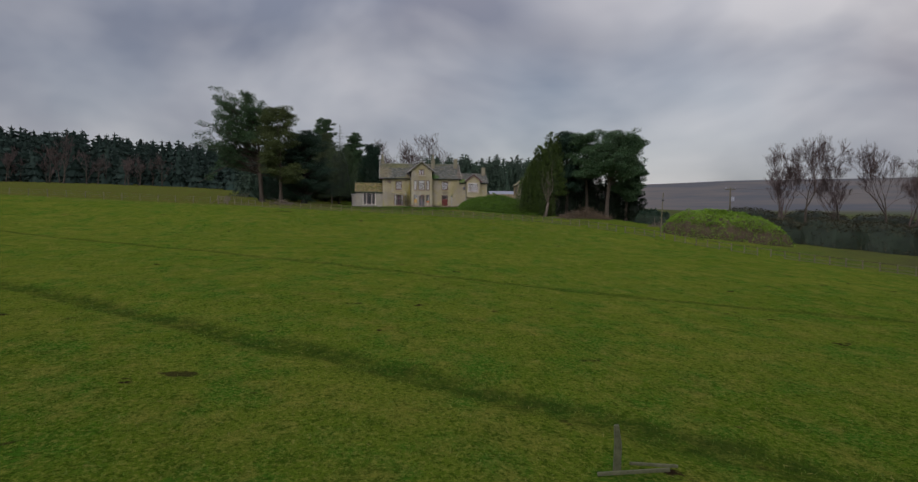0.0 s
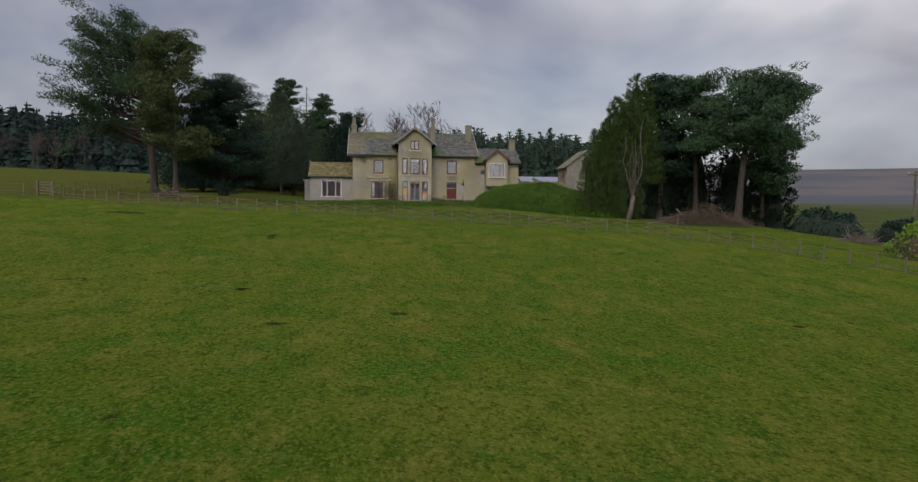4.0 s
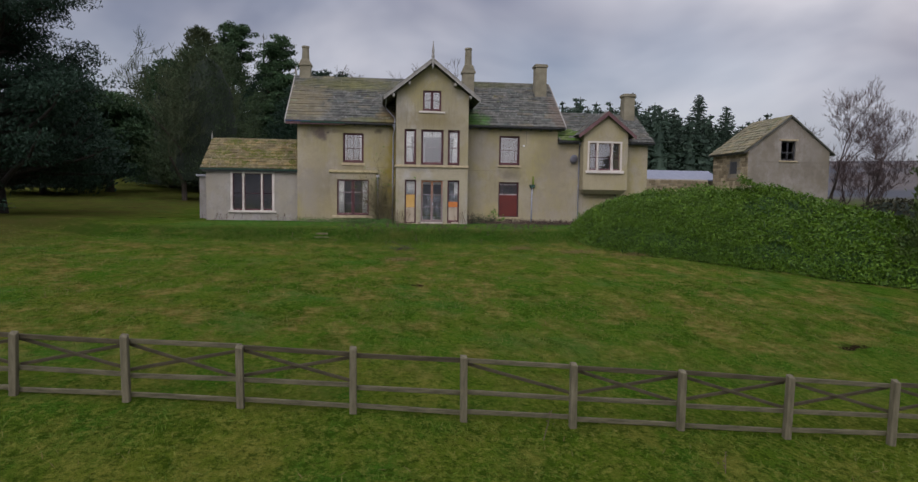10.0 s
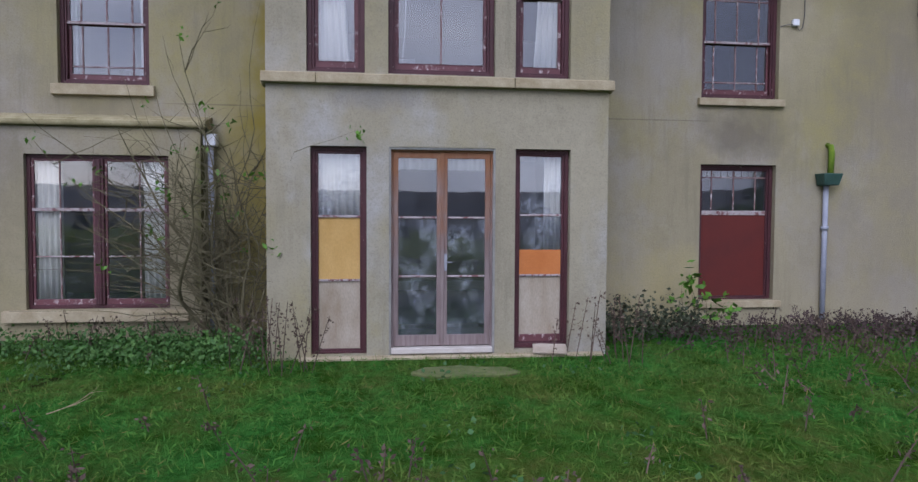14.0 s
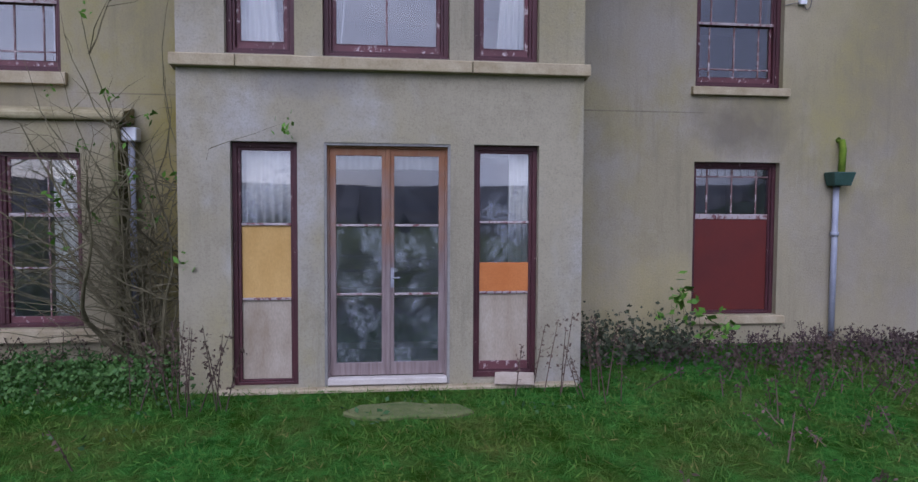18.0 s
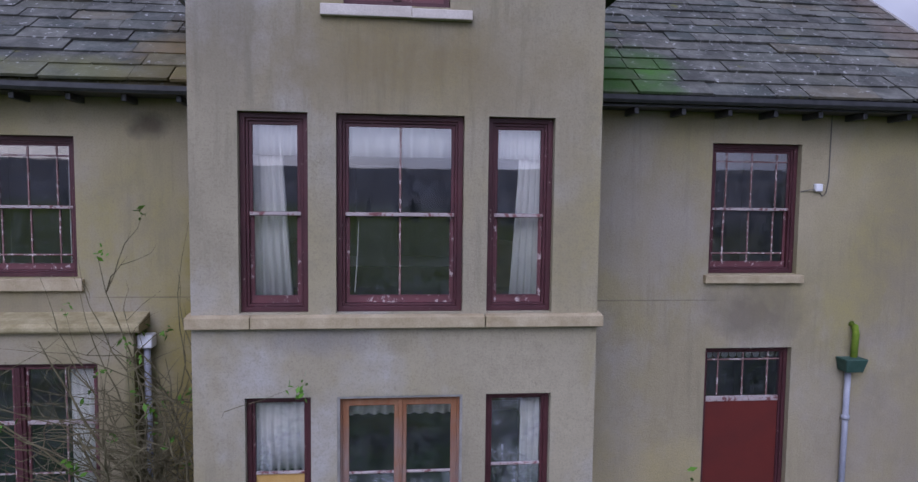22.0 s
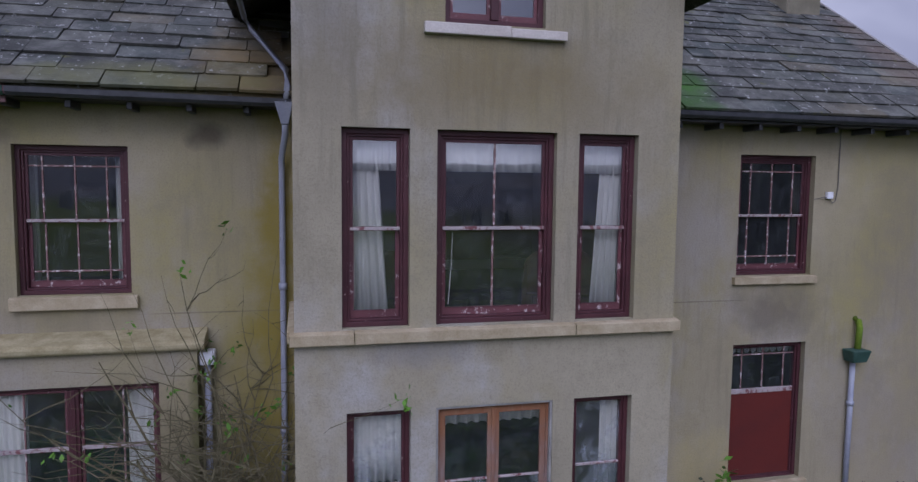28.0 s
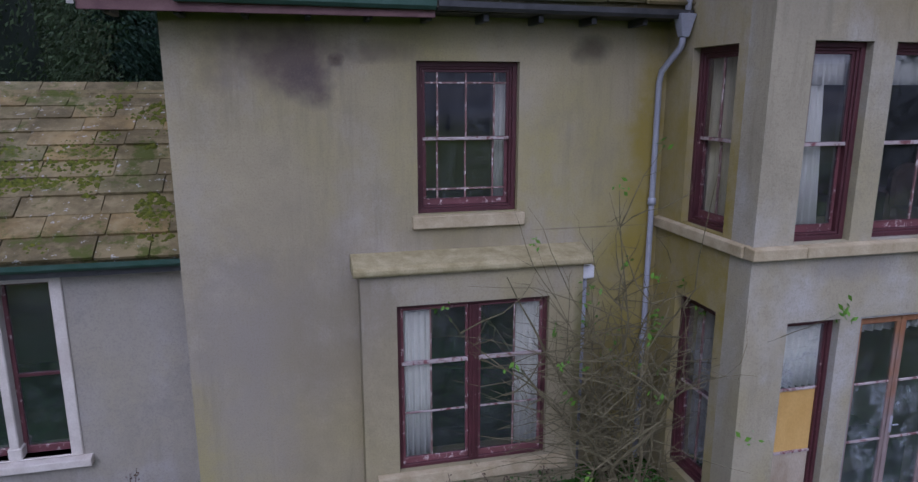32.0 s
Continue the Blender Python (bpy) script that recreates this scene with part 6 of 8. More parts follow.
def field_gate():
    g = thing("field_gate", (-24.0, 111.7, gz(-24.0, 111.7)), "dark weathered timber field gate", "gate")
    ax, ay, bx, by = -23.3, 111.35, -24.9, 112.2
    for x, y in ((ax, ay), (bx, by)):
        z = gz(x, y)
        part("gate_post", Shape().box(x - 0.09, x + 0.09, y - 0.09, y + 0.09, z - 0.2, z + 1.35).mesh("gate_post", POSTWOOD, 0.02), g)
    for h in (0.25, 0.5, 0.75, 1.0, 1.2):
        part("gate_bar", beam((ax, ay + 0.1, gz(ax, ay) + h), (bx, by + 0.1, gz(bx, by) + h), 0.04, 0.09, POSTWOOD, "gate_bar"), g)
    part("gate_brace", beam((ax, ay + 0.15, gz(ax, ay) + 0.25), (bx, by + 0.15, gz(bx, by) + 1.2), 0.03, 0.08, POSTWOOD, "gate_brace"), g)
    part("strut", beam((bx, by, gz(bx, by) + 0.9), (bx - 1.1, by + 0.3, gz(bx - 1.1, by + 0.3)), 0.07, 0.07, POSTWOOD, "strut"), g)


field_gate()


def wire_fence(pts, step, label):
    rng = random.Random(5)
    spots = along_line(pts, step)
    f = thing("wire_fence", (*spots[0], gz(*spots[0])), label, "fence")
    post = Shape().tube([(0, 0, -0.2), (0, 0, 1.05), (0, 0, 1.1)], [0.05, 0.05, 0.03], 6).mesh("post", POSTWOOD)
    for x, y in spots:
        part("post", post, f, "", pose(x, y, gz(x, y), rng.uniform(-3, 3), rng.uniform(-3, 3), rng.uniform(0, 90)))
    for h in (0.35, 0.65, 0.98):
        part("wire", Shape().tube([(x, y, gz(x, y) + h) for x, y in spots], 0.006, 3).mesh("wire", CABLE), f)


wire_fence([(-26.2, 112.6), (-45, 110.5), (-75, 107), (-110, 103)], 2.6, "low wire stock fence on short dark posts")
wire_fence([(-24.0, 112.4), (-31, 150), (-33, 190)], 3.0, "wire stock fence running along the wood")

# ---------------------------------------------------------------- foliage helpers


def leaf_quads(points, size, aspect, rng, droop=0.0, dirs=None, jitter=0.35):
    """Small pointed leaf faces at the points, turned every way."""
    n = len(points)
    d = rng.normal(size=(n, 3)) if dirs is None else dirs + rng.normal(size=(n, 3)) * jitter
    d[:, 2] -= droop
    d /= np.linalg.norm(d, axis=1, keepdims=True) + 1e-9
    e = np.cross(d, rng.normal(size=(n, 3)))
    e /= np.linalg.norm(e, axis=1, keepdims=True) + 1e-9
    s = (size * rng.uniform(0.6, 1.35, n))[:, None]
    p = np.asarray(points)
    v = np.stack([p - d * s * 0.5, p + e * s * aspect * 0.5, p + d * s * 0.5, p - e * s * aspect * 0.5], 1).reshape(-1, 3)
    q = np.arange(4 * n).reshape(n, 4)
    return v, q


def join(chunks):
    vs, qs, o = [], [], 0
    for v, q in chunks:
        vs.append(v)
        qs.append(q + o)
        o += len(v)
    return np.concatenate(vs), np.concatenate(qs)


def clump(c, r, flat, n, rng):
    p = rng.normal(size=(n, 3))
    p /= np.linalg.norm(p, axis=1, keepdims=True)
    p *= (rng.uniform(0.25, 1.0, n) ** 0.5)[:, None] * r
    p[:, 2] *= flat
    return p + np.asarray(c)


def limb(s, start, direction, length, r0, rng, steps=6, rise=0.2, wander=0.16, sides=5):
    p, d = Vector(start), Vector(direction).normalized()
    pts, rad = [p.copy()], [r0]
    for i in range(steps):
        d = (d + Vector((rng.normal() * wander, rng.normal() * wander, rng.normal() * wander + rise / steps))).normalized()
        p = p + d * length / steps
        pts.append(p.copy())
        rad.append(r0 * (1 - 0.82 * (i + 1) / steps))
    s.tube(pts, rad, sides, False)
    return pts


def pine_tree(name, x, y, h, seed, r=0.35, crown=0.45, spread=5.0, limbs=16, clumps=5, leaf=0.26, per=130, material=None, lean=(0, 0), label="", fork=0, flat=0.42, oneway=None, bark=None, z=None, rmax=1.25, taper=0.62, skew=0.0, rise=(0.05, 0.5)):
    """A pine: bare lower trunk, crooked limbs, flat pads of needles with gaps between them."""
    rng = np.random.default_rng(seed)
    z0 = gz(x, y) if z is None else z
    s = Shape()
    stems = []
    for k in range(1 + fork):
        lx, ly = (lean[0] + (rng.uniform(-1.6, 1.6) if k else 0)), (lean[1] + (rng.uniform(-1, 1) if k else 0))
        pts = [Vector((x + lx * f ** 1.4 + 0.25 * math.sin(5 * f + seed) * f, y + ly * f ** 1.4, z0 - 0.15 + (h * (1 - 0.07 * k)) * f)) for f in np.linspace(0, 0.97, 10)]
        rr = r * (0.75 if k else 1)
        s.tube(pts, [rr * 1.35] + [rr * (1 - 0.85 * f) for f in np.linspace(0.08, 1, 9)], 9, False)
        stems.append(pts)
    centres = []
    for i in range(limbs):
        pts = stems[i % len(stems)]
        f = crown + (0.97 - crown) * (i + rng.random() * 0.6) / limbs
        k = min(int(f * 9), 8)
        st = pts[k].lerp(pts[k + 1], f * 9 - k)
        a = rng.uniform(0, 2 * math.pi) if oneway is None or rng.random() < 0.5 else oneway + rng.normal() * 0.7
        reach = spread * (1.0 - taper * ((f - crown) / (1 - crown)) ** 1.6) * rng.uniform(0.65, 1.1)
        if oneway is not None:
            reach *= 1 + skew * math.cos(a - oneway)
        ln = limb(s, st, (math.cos(a), math.sin(a), rng.uniform(*rise)), reach, r * (0.40 - 0.22 * f), rng, 6, 0.35)
        for c in range(clumps):
            g = 0.40 + 0.60 * (c + rng.random()) / clumps
            j = min(int(g * 6), 5)
            p = ln[j].lerp(ln[j + 1], g * 6 - j) + Vector((rng.normal() * 0.5, rng.normal() * 0.5, 0.25 + rng.normal() * 0.2))
            centres.append((p, rng.uniform(0.55, 1.0) * rmax))
            if rng.random() < 0.6:
                limb(s, ln[j], (p - ln[j]), (p - ln[j]).length, 0.035, rng, 3, 0.1, 0.1, 3)
    for pts in stems:
        centres += [(pts[-1] + Vector((rng.normal() * 0.5, rng.normal() * 0.5, 0.0)), rmax * 0.8) for _ in range(4)]
    chunks = [leaf_quads(clump(p, rr, flat, int(0.72 * per * rr * rr), rng), leaf * 1.25, 0.30, rng, 0.0, np.tile([0, 0, 0.5], (int(0.72 * per * rr * rr), 1)), 0.9) for p, rr in centres]
    t = thing(name, (x, y, z0), label, "tree")
    part("trunk", s.mesh("trunk", bark or BARK, 0, True), t)
    part("crown", quads_mesh("crown", *join(chunks), material or PINE), t)
    return t


def spruce_meshes(h, r, seed, material, whorls=30, leaf=0.62, fan=8, per=6, core=0.34):
    """A spruce: whorls of drooping sprays of uneven reach, a thin leader, and a dark inside."""
    rng = np.random.default_rng(seed)
    s = Shape().tube([(0, 0, -0.3), (0, 0, h * 0.5), (0, 0, h * 0.99)], [0.2, 0.12, 0.03], 6, False)
    P, D, S = [], [], []
    for w in range(whorls):
        f = (w + 0.4 * rng.random()) / whorls
        z = h * (0.04 + 0.95 * f)
        reach = r * (1 - f) ** 0.62 * rng.uniform(0.85, 1.15) + 0.06
        turn = rng.uniform(0, 6.28)
        for b in range(fan if f < 0.92 else max(3, fan - 3)):
            a = turn + 2 * math.pi * b / fan + rng.normal() * 0.25
            rr = reach * rng.uniform(0.60, 1.15)
            tilt = 0.35 * f - 0.25
            for g in np.linspace(0.25, 1, per):
                P.append((rr * g * math.cos(a) + rng.normal() * 0.10, rr * g * math.sin(a) + rng.normal() * 0.10, z + tilt * rr * g - 0.22 * rr * g * (1 - g) + rng.normal() * 0.10))
                D.append((math.cos(a), math.sin(a), tilt - 0.1))
                S.append(0.35 + 0.65 * (1 - f) ** 0.6)
    chunks = [leaf_quads(np.array(P), leaf * np.array(S), 0.42, rng, 0.08, np.array(D), 0.42)]
    n, tiers = 7, 7
    for t in range(tiers):
        f = t / tiers
        reach = r * core * (1 - f) + 0.05
        turn = rng.uniform(0, 6.28)
        z, up = h * (0.03 + 0.88 * f), h / tiers * 1.5
        ring_a = [turn + 2 * math.pi * i / n for i in range(n)]
        v = np.array([(0.2 * reach * math.cos(a), 0.2 * reach * math.sin(a), min(z + up, h * 0.97)) for a in ring_a] + [(reach * math.cos(a) * rng.uniform(0.7, 1.2), reach * math.sin(a), z - 0.2 * reach) for a in ring_a])
        chunks.append((v, np.array([(i, (i + 1) % n, (i + 1) % n + n, i + n) for i in range(n)])))
    return s.mesh("trunk", BARK), quads_mesh("crown", *join(chunks), material)


def bare_meshes(h, seed, depth=5, spread=0.55, r=0.22, material=None, upright=0.25, split=3, least=0.026):
    """A leafless broadleaf tree down to its twigs."""
    rng = np.random.default_rng(seed)
    trunk, twigs = Shape(), Shape()

    def grow(p, d, ln, rad, k):
        steps = 3 if k > 2 else (2 if k else 1)
        p0 = p
        pts, rs = [p], [rad]
        for i in range(steps):
            d = (d + Vector((rng.normal() * 0.14, rng.normal() * 0.14, rng.normal() * 0.10 + upright * 0.14))).normalized()
            p = p + d * ln / steps
            pts.append(p)
            rs.append(max(rad * (1 - 0.38 * (i + 1) / steps), least))
        if k == 0:
            w = d.orthogonal().normalized() * least
            e = d.cross(w)
            twigs.add([p0 - w, pts[-1] - w * 0.5, pts[-1] + w * 0.5, p0 + w], [(0, 1, 2, 3)])
            twigs.add([p0 - e, pts[-1] - e * 0.5, pts[-1] + e * 0.5, p0 + e], [(0, 1, 2, 3)])
        else:
            (trunk if k >= depth - 1 else twigs).tube(pts, rs, 6 if k >= depth - 1 else (4 if k > 2 else 3), False)
        if k == 0:
            return
        for c in range(split if k > 1 else split + 1):
            j = 1 + int(rng.integers(0, steps)) if c else steps
            side_d = Vector((rng.normal(), rng.normal(), rng.normal() * 0.5 + upright)).normalized()
            grow(pts[j], (d * (1 - spread) + side_d * spread).normalized(), ln * rng.uniform(0.58, 0.82), rs[j] * (0.62 if c else 0.8), k - 1)

    grow(Vector((0, 0, -0.2)), Vector((0.03, 0.02, 1)), h * 0.30, r, depth)
    return trunk.mesh("trunk", BARK, 0, True), mesh_of("branchwork", twigs.v, twigs.f, material or TWIG)


def planted(name, meshes, names, x, y, label, scale=1.0, turn=0.0, tall=1.0, z=None, group=""):
    t = thing(name, (x, y, gz(x, y) if z is None else z), label, "tree", group)
    m = Matrix.Translation((x, y, gz(x, y) if z is None else z)) @ Matrix.Rotation(turn, 4, "Z") @ Matrix.Diagonal((scale, scale, scale * tall, 1))
    for n, me in zip(names, meshes):
        part(n, me, t, "", m)
    return t


# ---------------------------------------------------------------- trees by the house
pine_tree("pine_tree", -21.4, 132.0, 19.6, 11, 0.42, 0.30, 8.8, 104, 9, 0.25, 100, PINE, (-1.6, 0), "tall spreading dark pine with crooked limbs on the lawn", 1, 0.50, math.pi, rmax=1.15, taper=0.40, skew=0.38, rise=(-0.05, 0.50))
pine_tree("pine_tree", -16.8, 124.2, 17.0, 12, 0.28, 0.22, 4.4, 56, 6, 0.24, 150, PINELIT, (-0.7, 0), "tall yellow-green pine with a broad crown beside the lawn", rmax=1.35, taper=0.45)
pine_tree("cedar_tree", -13.5, 131.0, 13.2, 13, 0.52, 0.10, 6.2, 120, 7, 0.165, 160, CEDAR, (0.2, 0), "broad blue-green cedar with layered branches near the wing", 0, 0.30, bark=CEDARBARK, rmax=1.5, taper=0.50, rise=(-0.12, 0.30))
pine_tree("pine_tree", 37.0, 116.0, 14.6, 14, 0.30, 0.46, 4.0, 34, 6, 0.26, 150, PINE, (-0.3, 0), "straight dark pine in the clump by the hedge", rmax=1.5)
pine_tree("pine_tree", 38.8, 110.9, 14.0, 15, 0.38, 0.46, 6.4, 60, 8, 0.25, 165, PINE, (1.6, 0), "forked scots pine with a heavy leaning crown", 1, 0.55, 0.0, rmax=1.3, skew=0.12, taper=0.45)
pine_tree("pine_tree", 33.8, 117.5, 15.2, 19, 0.28, 0.30, 3.2, 40, 6, 0.28, 130, CEDAR, (0, 0), "dark narrow conifer in the clump by the hedge", rmax=1.3)
pine_tree("pine_tree", 44.0, 115.5, 11.0, 23, 0.28, 0.30, 3.6, 30, 5, 0.28, 150, PINE, (0.6, 0), "dark pine at the far side of the clump", rmax=1.4)


def cone_tree(name, x, y, h, r, seed, material, label, n=9000, leaf=0.34, squash=1.0, core=None, low=0.0, lumps=0.18, power=0.75, leaders=((0, 0, 1, 1),), droop=0.75):
    """A dense conifer clothed to the ground, of one or more leaders, lumpy and ragged in outline."""
    rng = np.random.default_rng(seed)
    z0 = gz(x, y)
    chunks = []
    s, wood_s = Shape(), Shape()
    for li, (ox, oy, hk, rk) in enumerate(leaders):
        m = int(n * rk * hk / sum(c[2] * c[3] for c in leaders))
        hh, r2, cx, cy = h * hk, r * rk, x + ox, y + oy
        tufts = m // 30
        f = rng.random(tufts) ** 1.25
        a = rng.uniform(0, 2 * math.pi, tufts)
        prof = (1 - f) ** power * (0.78 + 0.22 * np.minimum(1, f / 0.12))
        bump = np.array([noise.noise((2.4 * math.cos(q) + seed + 7 * li, 2.4 * math.sin(q), g * hh * 0.6)) + 0.6 * noise.noise((6 * math.cos(q) + seed, 6 * math.sin(q), g * hh * 1.5)) for q, g in zip(a, f)])
        rr = r2 * prof * (1 + lumps * 2 * bump) * (1 - 0.25 * rng.random(tufts) ** 2.0) + 0.05
        p = np.stack([cx + rr * np.cos(a), cy + rr * np.sin(a) * squash, z0 + low + f * (hh - low)], 1)
        d = np.stack([np.cos(a) * 0.7, np.sin(a) * 0.7, np.full(tufts, droop)], 1)
        d /= np.linalg.norm(d, axis=1, keepdims=True)
        big = (0.16 + 0.10 * rng.random(tufts)) * r2 ** 0.6 * (0.45 + 0.55 * prof)
        p, d, big = np.repeat(p, 30, 0), np.repeat(d, 30, 0), np.repeat(big, 30)[:, None]
        p = p + rng.normal(size=p.shape) * big * np.array([0.55, 0.55, 0.40]) + d * big * (rng.random((len(p), 1)) * 2.2 - 0.6)
        chunks.append(leaf_quads(p, leaf, 0.34, rng, 0, d, 0.38))
        # closed dark shell within the crown stands in for its inner shade
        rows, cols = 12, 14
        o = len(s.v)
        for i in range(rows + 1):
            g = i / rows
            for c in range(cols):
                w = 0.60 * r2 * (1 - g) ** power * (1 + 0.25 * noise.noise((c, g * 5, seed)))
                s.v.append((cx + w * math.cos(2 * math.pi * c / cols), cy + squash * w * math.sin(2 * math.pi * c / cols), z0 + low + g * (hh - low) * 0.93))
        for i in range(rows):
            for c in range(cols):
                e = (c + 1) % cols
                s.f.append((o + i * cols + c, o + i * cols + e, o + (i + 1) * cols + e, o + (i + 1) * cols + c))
        wood_s.tube([(x, y, z0 - 0.2), (cx, cy, z0 + low + 0.4), (cx, cy, z0 + hh * 0.9)], [0.3, 0.2, 0.03], 8)
    t = thing(name, (x, y, z0), label, "tree")
    part("trunk", wood_s.mesh("trunk", BARK), t)
    part("inner_foliage", mesh_of("inner_foliage", s.v, s.f, core or YEWCORE, True), t)
    part("crown", quads_mesh("crown", *join(chunks), material), t)
    return t


RAG = ((0, 0, 1, 0.8), (-1.1, 0.2, 0.80, 0.62), (1.0, -0.2, 0.95, 0.5), (0.3, -0.8, 0.72, 0.66), (-0.4, 0.7, 0.9, 0.5))
cone_tree("cypress_tree", 28.3, 115.8, 12.0, 2.9, 21, CYPRESS, "dense green cypress clothed to the ground", 70000, 0.17, 0.9, CYPSHADE, lumps=0.34, power=0.60, leaders=RAG)
cone_tree("cypress_tree", 30.5, 116.2, 14.5, 2.7, 22, CYPRESS, "ragged green cypress behind bare stems", 48000, 0.18, 0.9, CYPSHADE, low=3.6, power=0.5, lumps=0.45, leaders=RAG)
cone_tree("cypress_tree", 26.5, 115.2, 8.2, 1.75, 25, CYPRESS, "lower green cypress beside the laurel", 28000, 0.17, 0.9, CYPSHADE, lumps=0.36, power=0.55, leaders=RAG[:3])
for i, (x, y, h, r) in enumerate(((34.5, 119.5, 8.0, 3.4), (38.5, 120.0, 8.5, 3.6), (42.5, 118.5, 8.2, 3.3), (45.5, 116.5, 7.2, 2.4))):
    cone_tree("yew_tree", x, y, h, r, 30 + i, YEWCORE, "almost black yew forming a dark screen", 6500, 0.34, power=0.45, lumps=0.3)

# many bare stems of the cypress
rng_s = np.random.default_rng(5)
sx, sy = 29.3, 113.5
sz = gz(sx, sy)
t = thing("dead_stems", (sx, sy, sz), "tall bare grey-brown stems rising from one stump", "tree")
part("stump", Shape().tube([(sx - 0.45, sy, sz - 0.2), (sx - 0.15, sy, sz + 1.1), (sx + 0.05, sy, sz + 2.3)], [0.36, 0.24, 0.20], 9).mesh("stump", PALEBARK, 0, True), t)
for k in range(8):
    a = -0.85 + 1.7 * k / 7 + rng_s.normal() * 0.16
    st = Shape()
    q = [(sx + 0.05 + 0.1 * a, sy, sz + 1.5 + 0.6 * rng_s.random())]
    top, bow = 5.5 + rng_s.uniform(0, 5.0), rng_s.uniform(1.4, 3.4)
    for g in (0.08, 0.18, 0.30, 0.44, 0.6, 0.8, 1.0):
        q.append((sx + a * (0.95 * min(1, g * bow)) + rng_s.normal() * 0.09, sy + rng_s.normal() * 0.14, sz + 2.0 + (top - 2.0) * g))
    w = rng_s.uniform(0.45, 1.05)
    st.tube(q, [0.085 * w, 0.07 * w, 0.06 * w, 0.052 * w, 0.044 * w, 0.035 * w, 0.025 * w, 0.012], 6)
    for e in range(7):
        b = q[int(rng_s.integers(1, 7))]
        limb(st, b, (rng_s.normal(), -0.3, 0.5 * rng_s.random()), rng_s.uniform(0.4, 1.5), 0.016, rng_s, 4, 0.4, 0.26, 4)
    part("stem", st.mesh("stem", PALEBARK, 0, True), t)

# ---------------------------------------------------------------- brushwood
def brush_heap(name, x, y, rx, ry, h, n, seed, label, ln=(0.8, 2.6), material=None, rad=0.018):
    rng = np.random.default_rng(seed)
    s, big = Shape(), Shape()
    for i in range(n):
        a, g = rng.uniform(0, 2 * math.pi), rng.random() ** 0.6
        px, py = x + rx * g * math.cos(a), y + ry * g * math.sin(a)
        pz = gz(px, py) + h * (1 - g) * rng.uniform(0.15, 1.0) + 0.04
        d = Vector((rng.normal(), rng.normal() * 0.6, rng.normal() * 0.22)).normalized()
        length = rng.uniform(*ln)
        p = Vector((px, py, pz)) - d * length * 0.5
        p.z = max(p.z, gz(p.x, p.y) + 0.02)
        limb(s, p, d, length, rad * rng.uniform(0.6, 2.2), rng, 3, 0.0, 0.12, 4)
    o = solid(name, mesh_of(name, s.v, s.f, material or PALEBARK), label, "brushwood", kind="stuff" if n > 100 else "")
    return o


brush_heap("brush_pile", 34.6, 108.6, 4.6, 1.5, 2.2, 900, 41, "large heap of cut branches and brash behind the fence", (0.6, 2.4), plain("brown_brash", (0.060, 0.043, 0.026), (0.125, 0.092, 0.060), 2.0, 0.95, 0.3), 0.015)
brush_heap("cut_poles", 32.6, 108.9, 2.6, 0.7, 0.7, 18, 45, "long pale cut branches lying before the brash heap", (2.2, 5.0), PALEBARK, 0.035)
brush_heap("fallen_branch", 7.0, 123.4, 0.45, 0.25, 0.30, 34, 42, "small tangle of fallen twigs on the lawn", (0.2, 0.7), TWIG, 0.006)
brush_heap("fallen_branch", -15.6, 117.5, 2.0, 0.9, 0.8, 60, 43, "fallen grey branches lying under the pines", (0.8, 3.0), PALEBARK, 0.03)
brush_heap("brush_pile", 44.5, 101.5, 2.2, 1.0, 1.3, 140, 44, "pale heap of brash beside the rhododendron", (0.6, 2.0), PALEBARK, 0.02)

# ---------------------------------------------------------------- shrubs
HEDGE = [(15.4, 126.6), (15.5, 123.6), (16.8, 120.4), (19.8, 117.2), (23.4, 115.0), (26.6, 113.6), (28.3, 114.0), (28.8, 118.0), (27.0, 126.0), (21.0, 130.5), (16.6, 129.3)]


def edge_distance(px, py, poly):
    """How far inside a polygon points lie (negative outside)."""
    px, py = np.asarray(px, float), np.asarray(py, float)
    inside, dist = np.zeros(px.shape, bool), np.full(px.shape, 1e9)
    for (ax, ay), (bx, by) in zip(poly, poly[1:] + poly[:1]):
        inside ^= ((ay > py) != (by > py)) & (px < (bx - ax) * (py - ay) / (by - ay + 1e-12) + ax)
        t = np.clip(((px - ax) * (bx - ax) + (py - ay) * (by - ay)) / ((bx - ax) ** 2 + (by - ay) ** 2), 0, 1)
        dist = np.minimum(dist, np.hypot(px - ax - t * (bx - ax), py - ay - t * (by - ay)))
    return np.where(inside, dist, -dist)


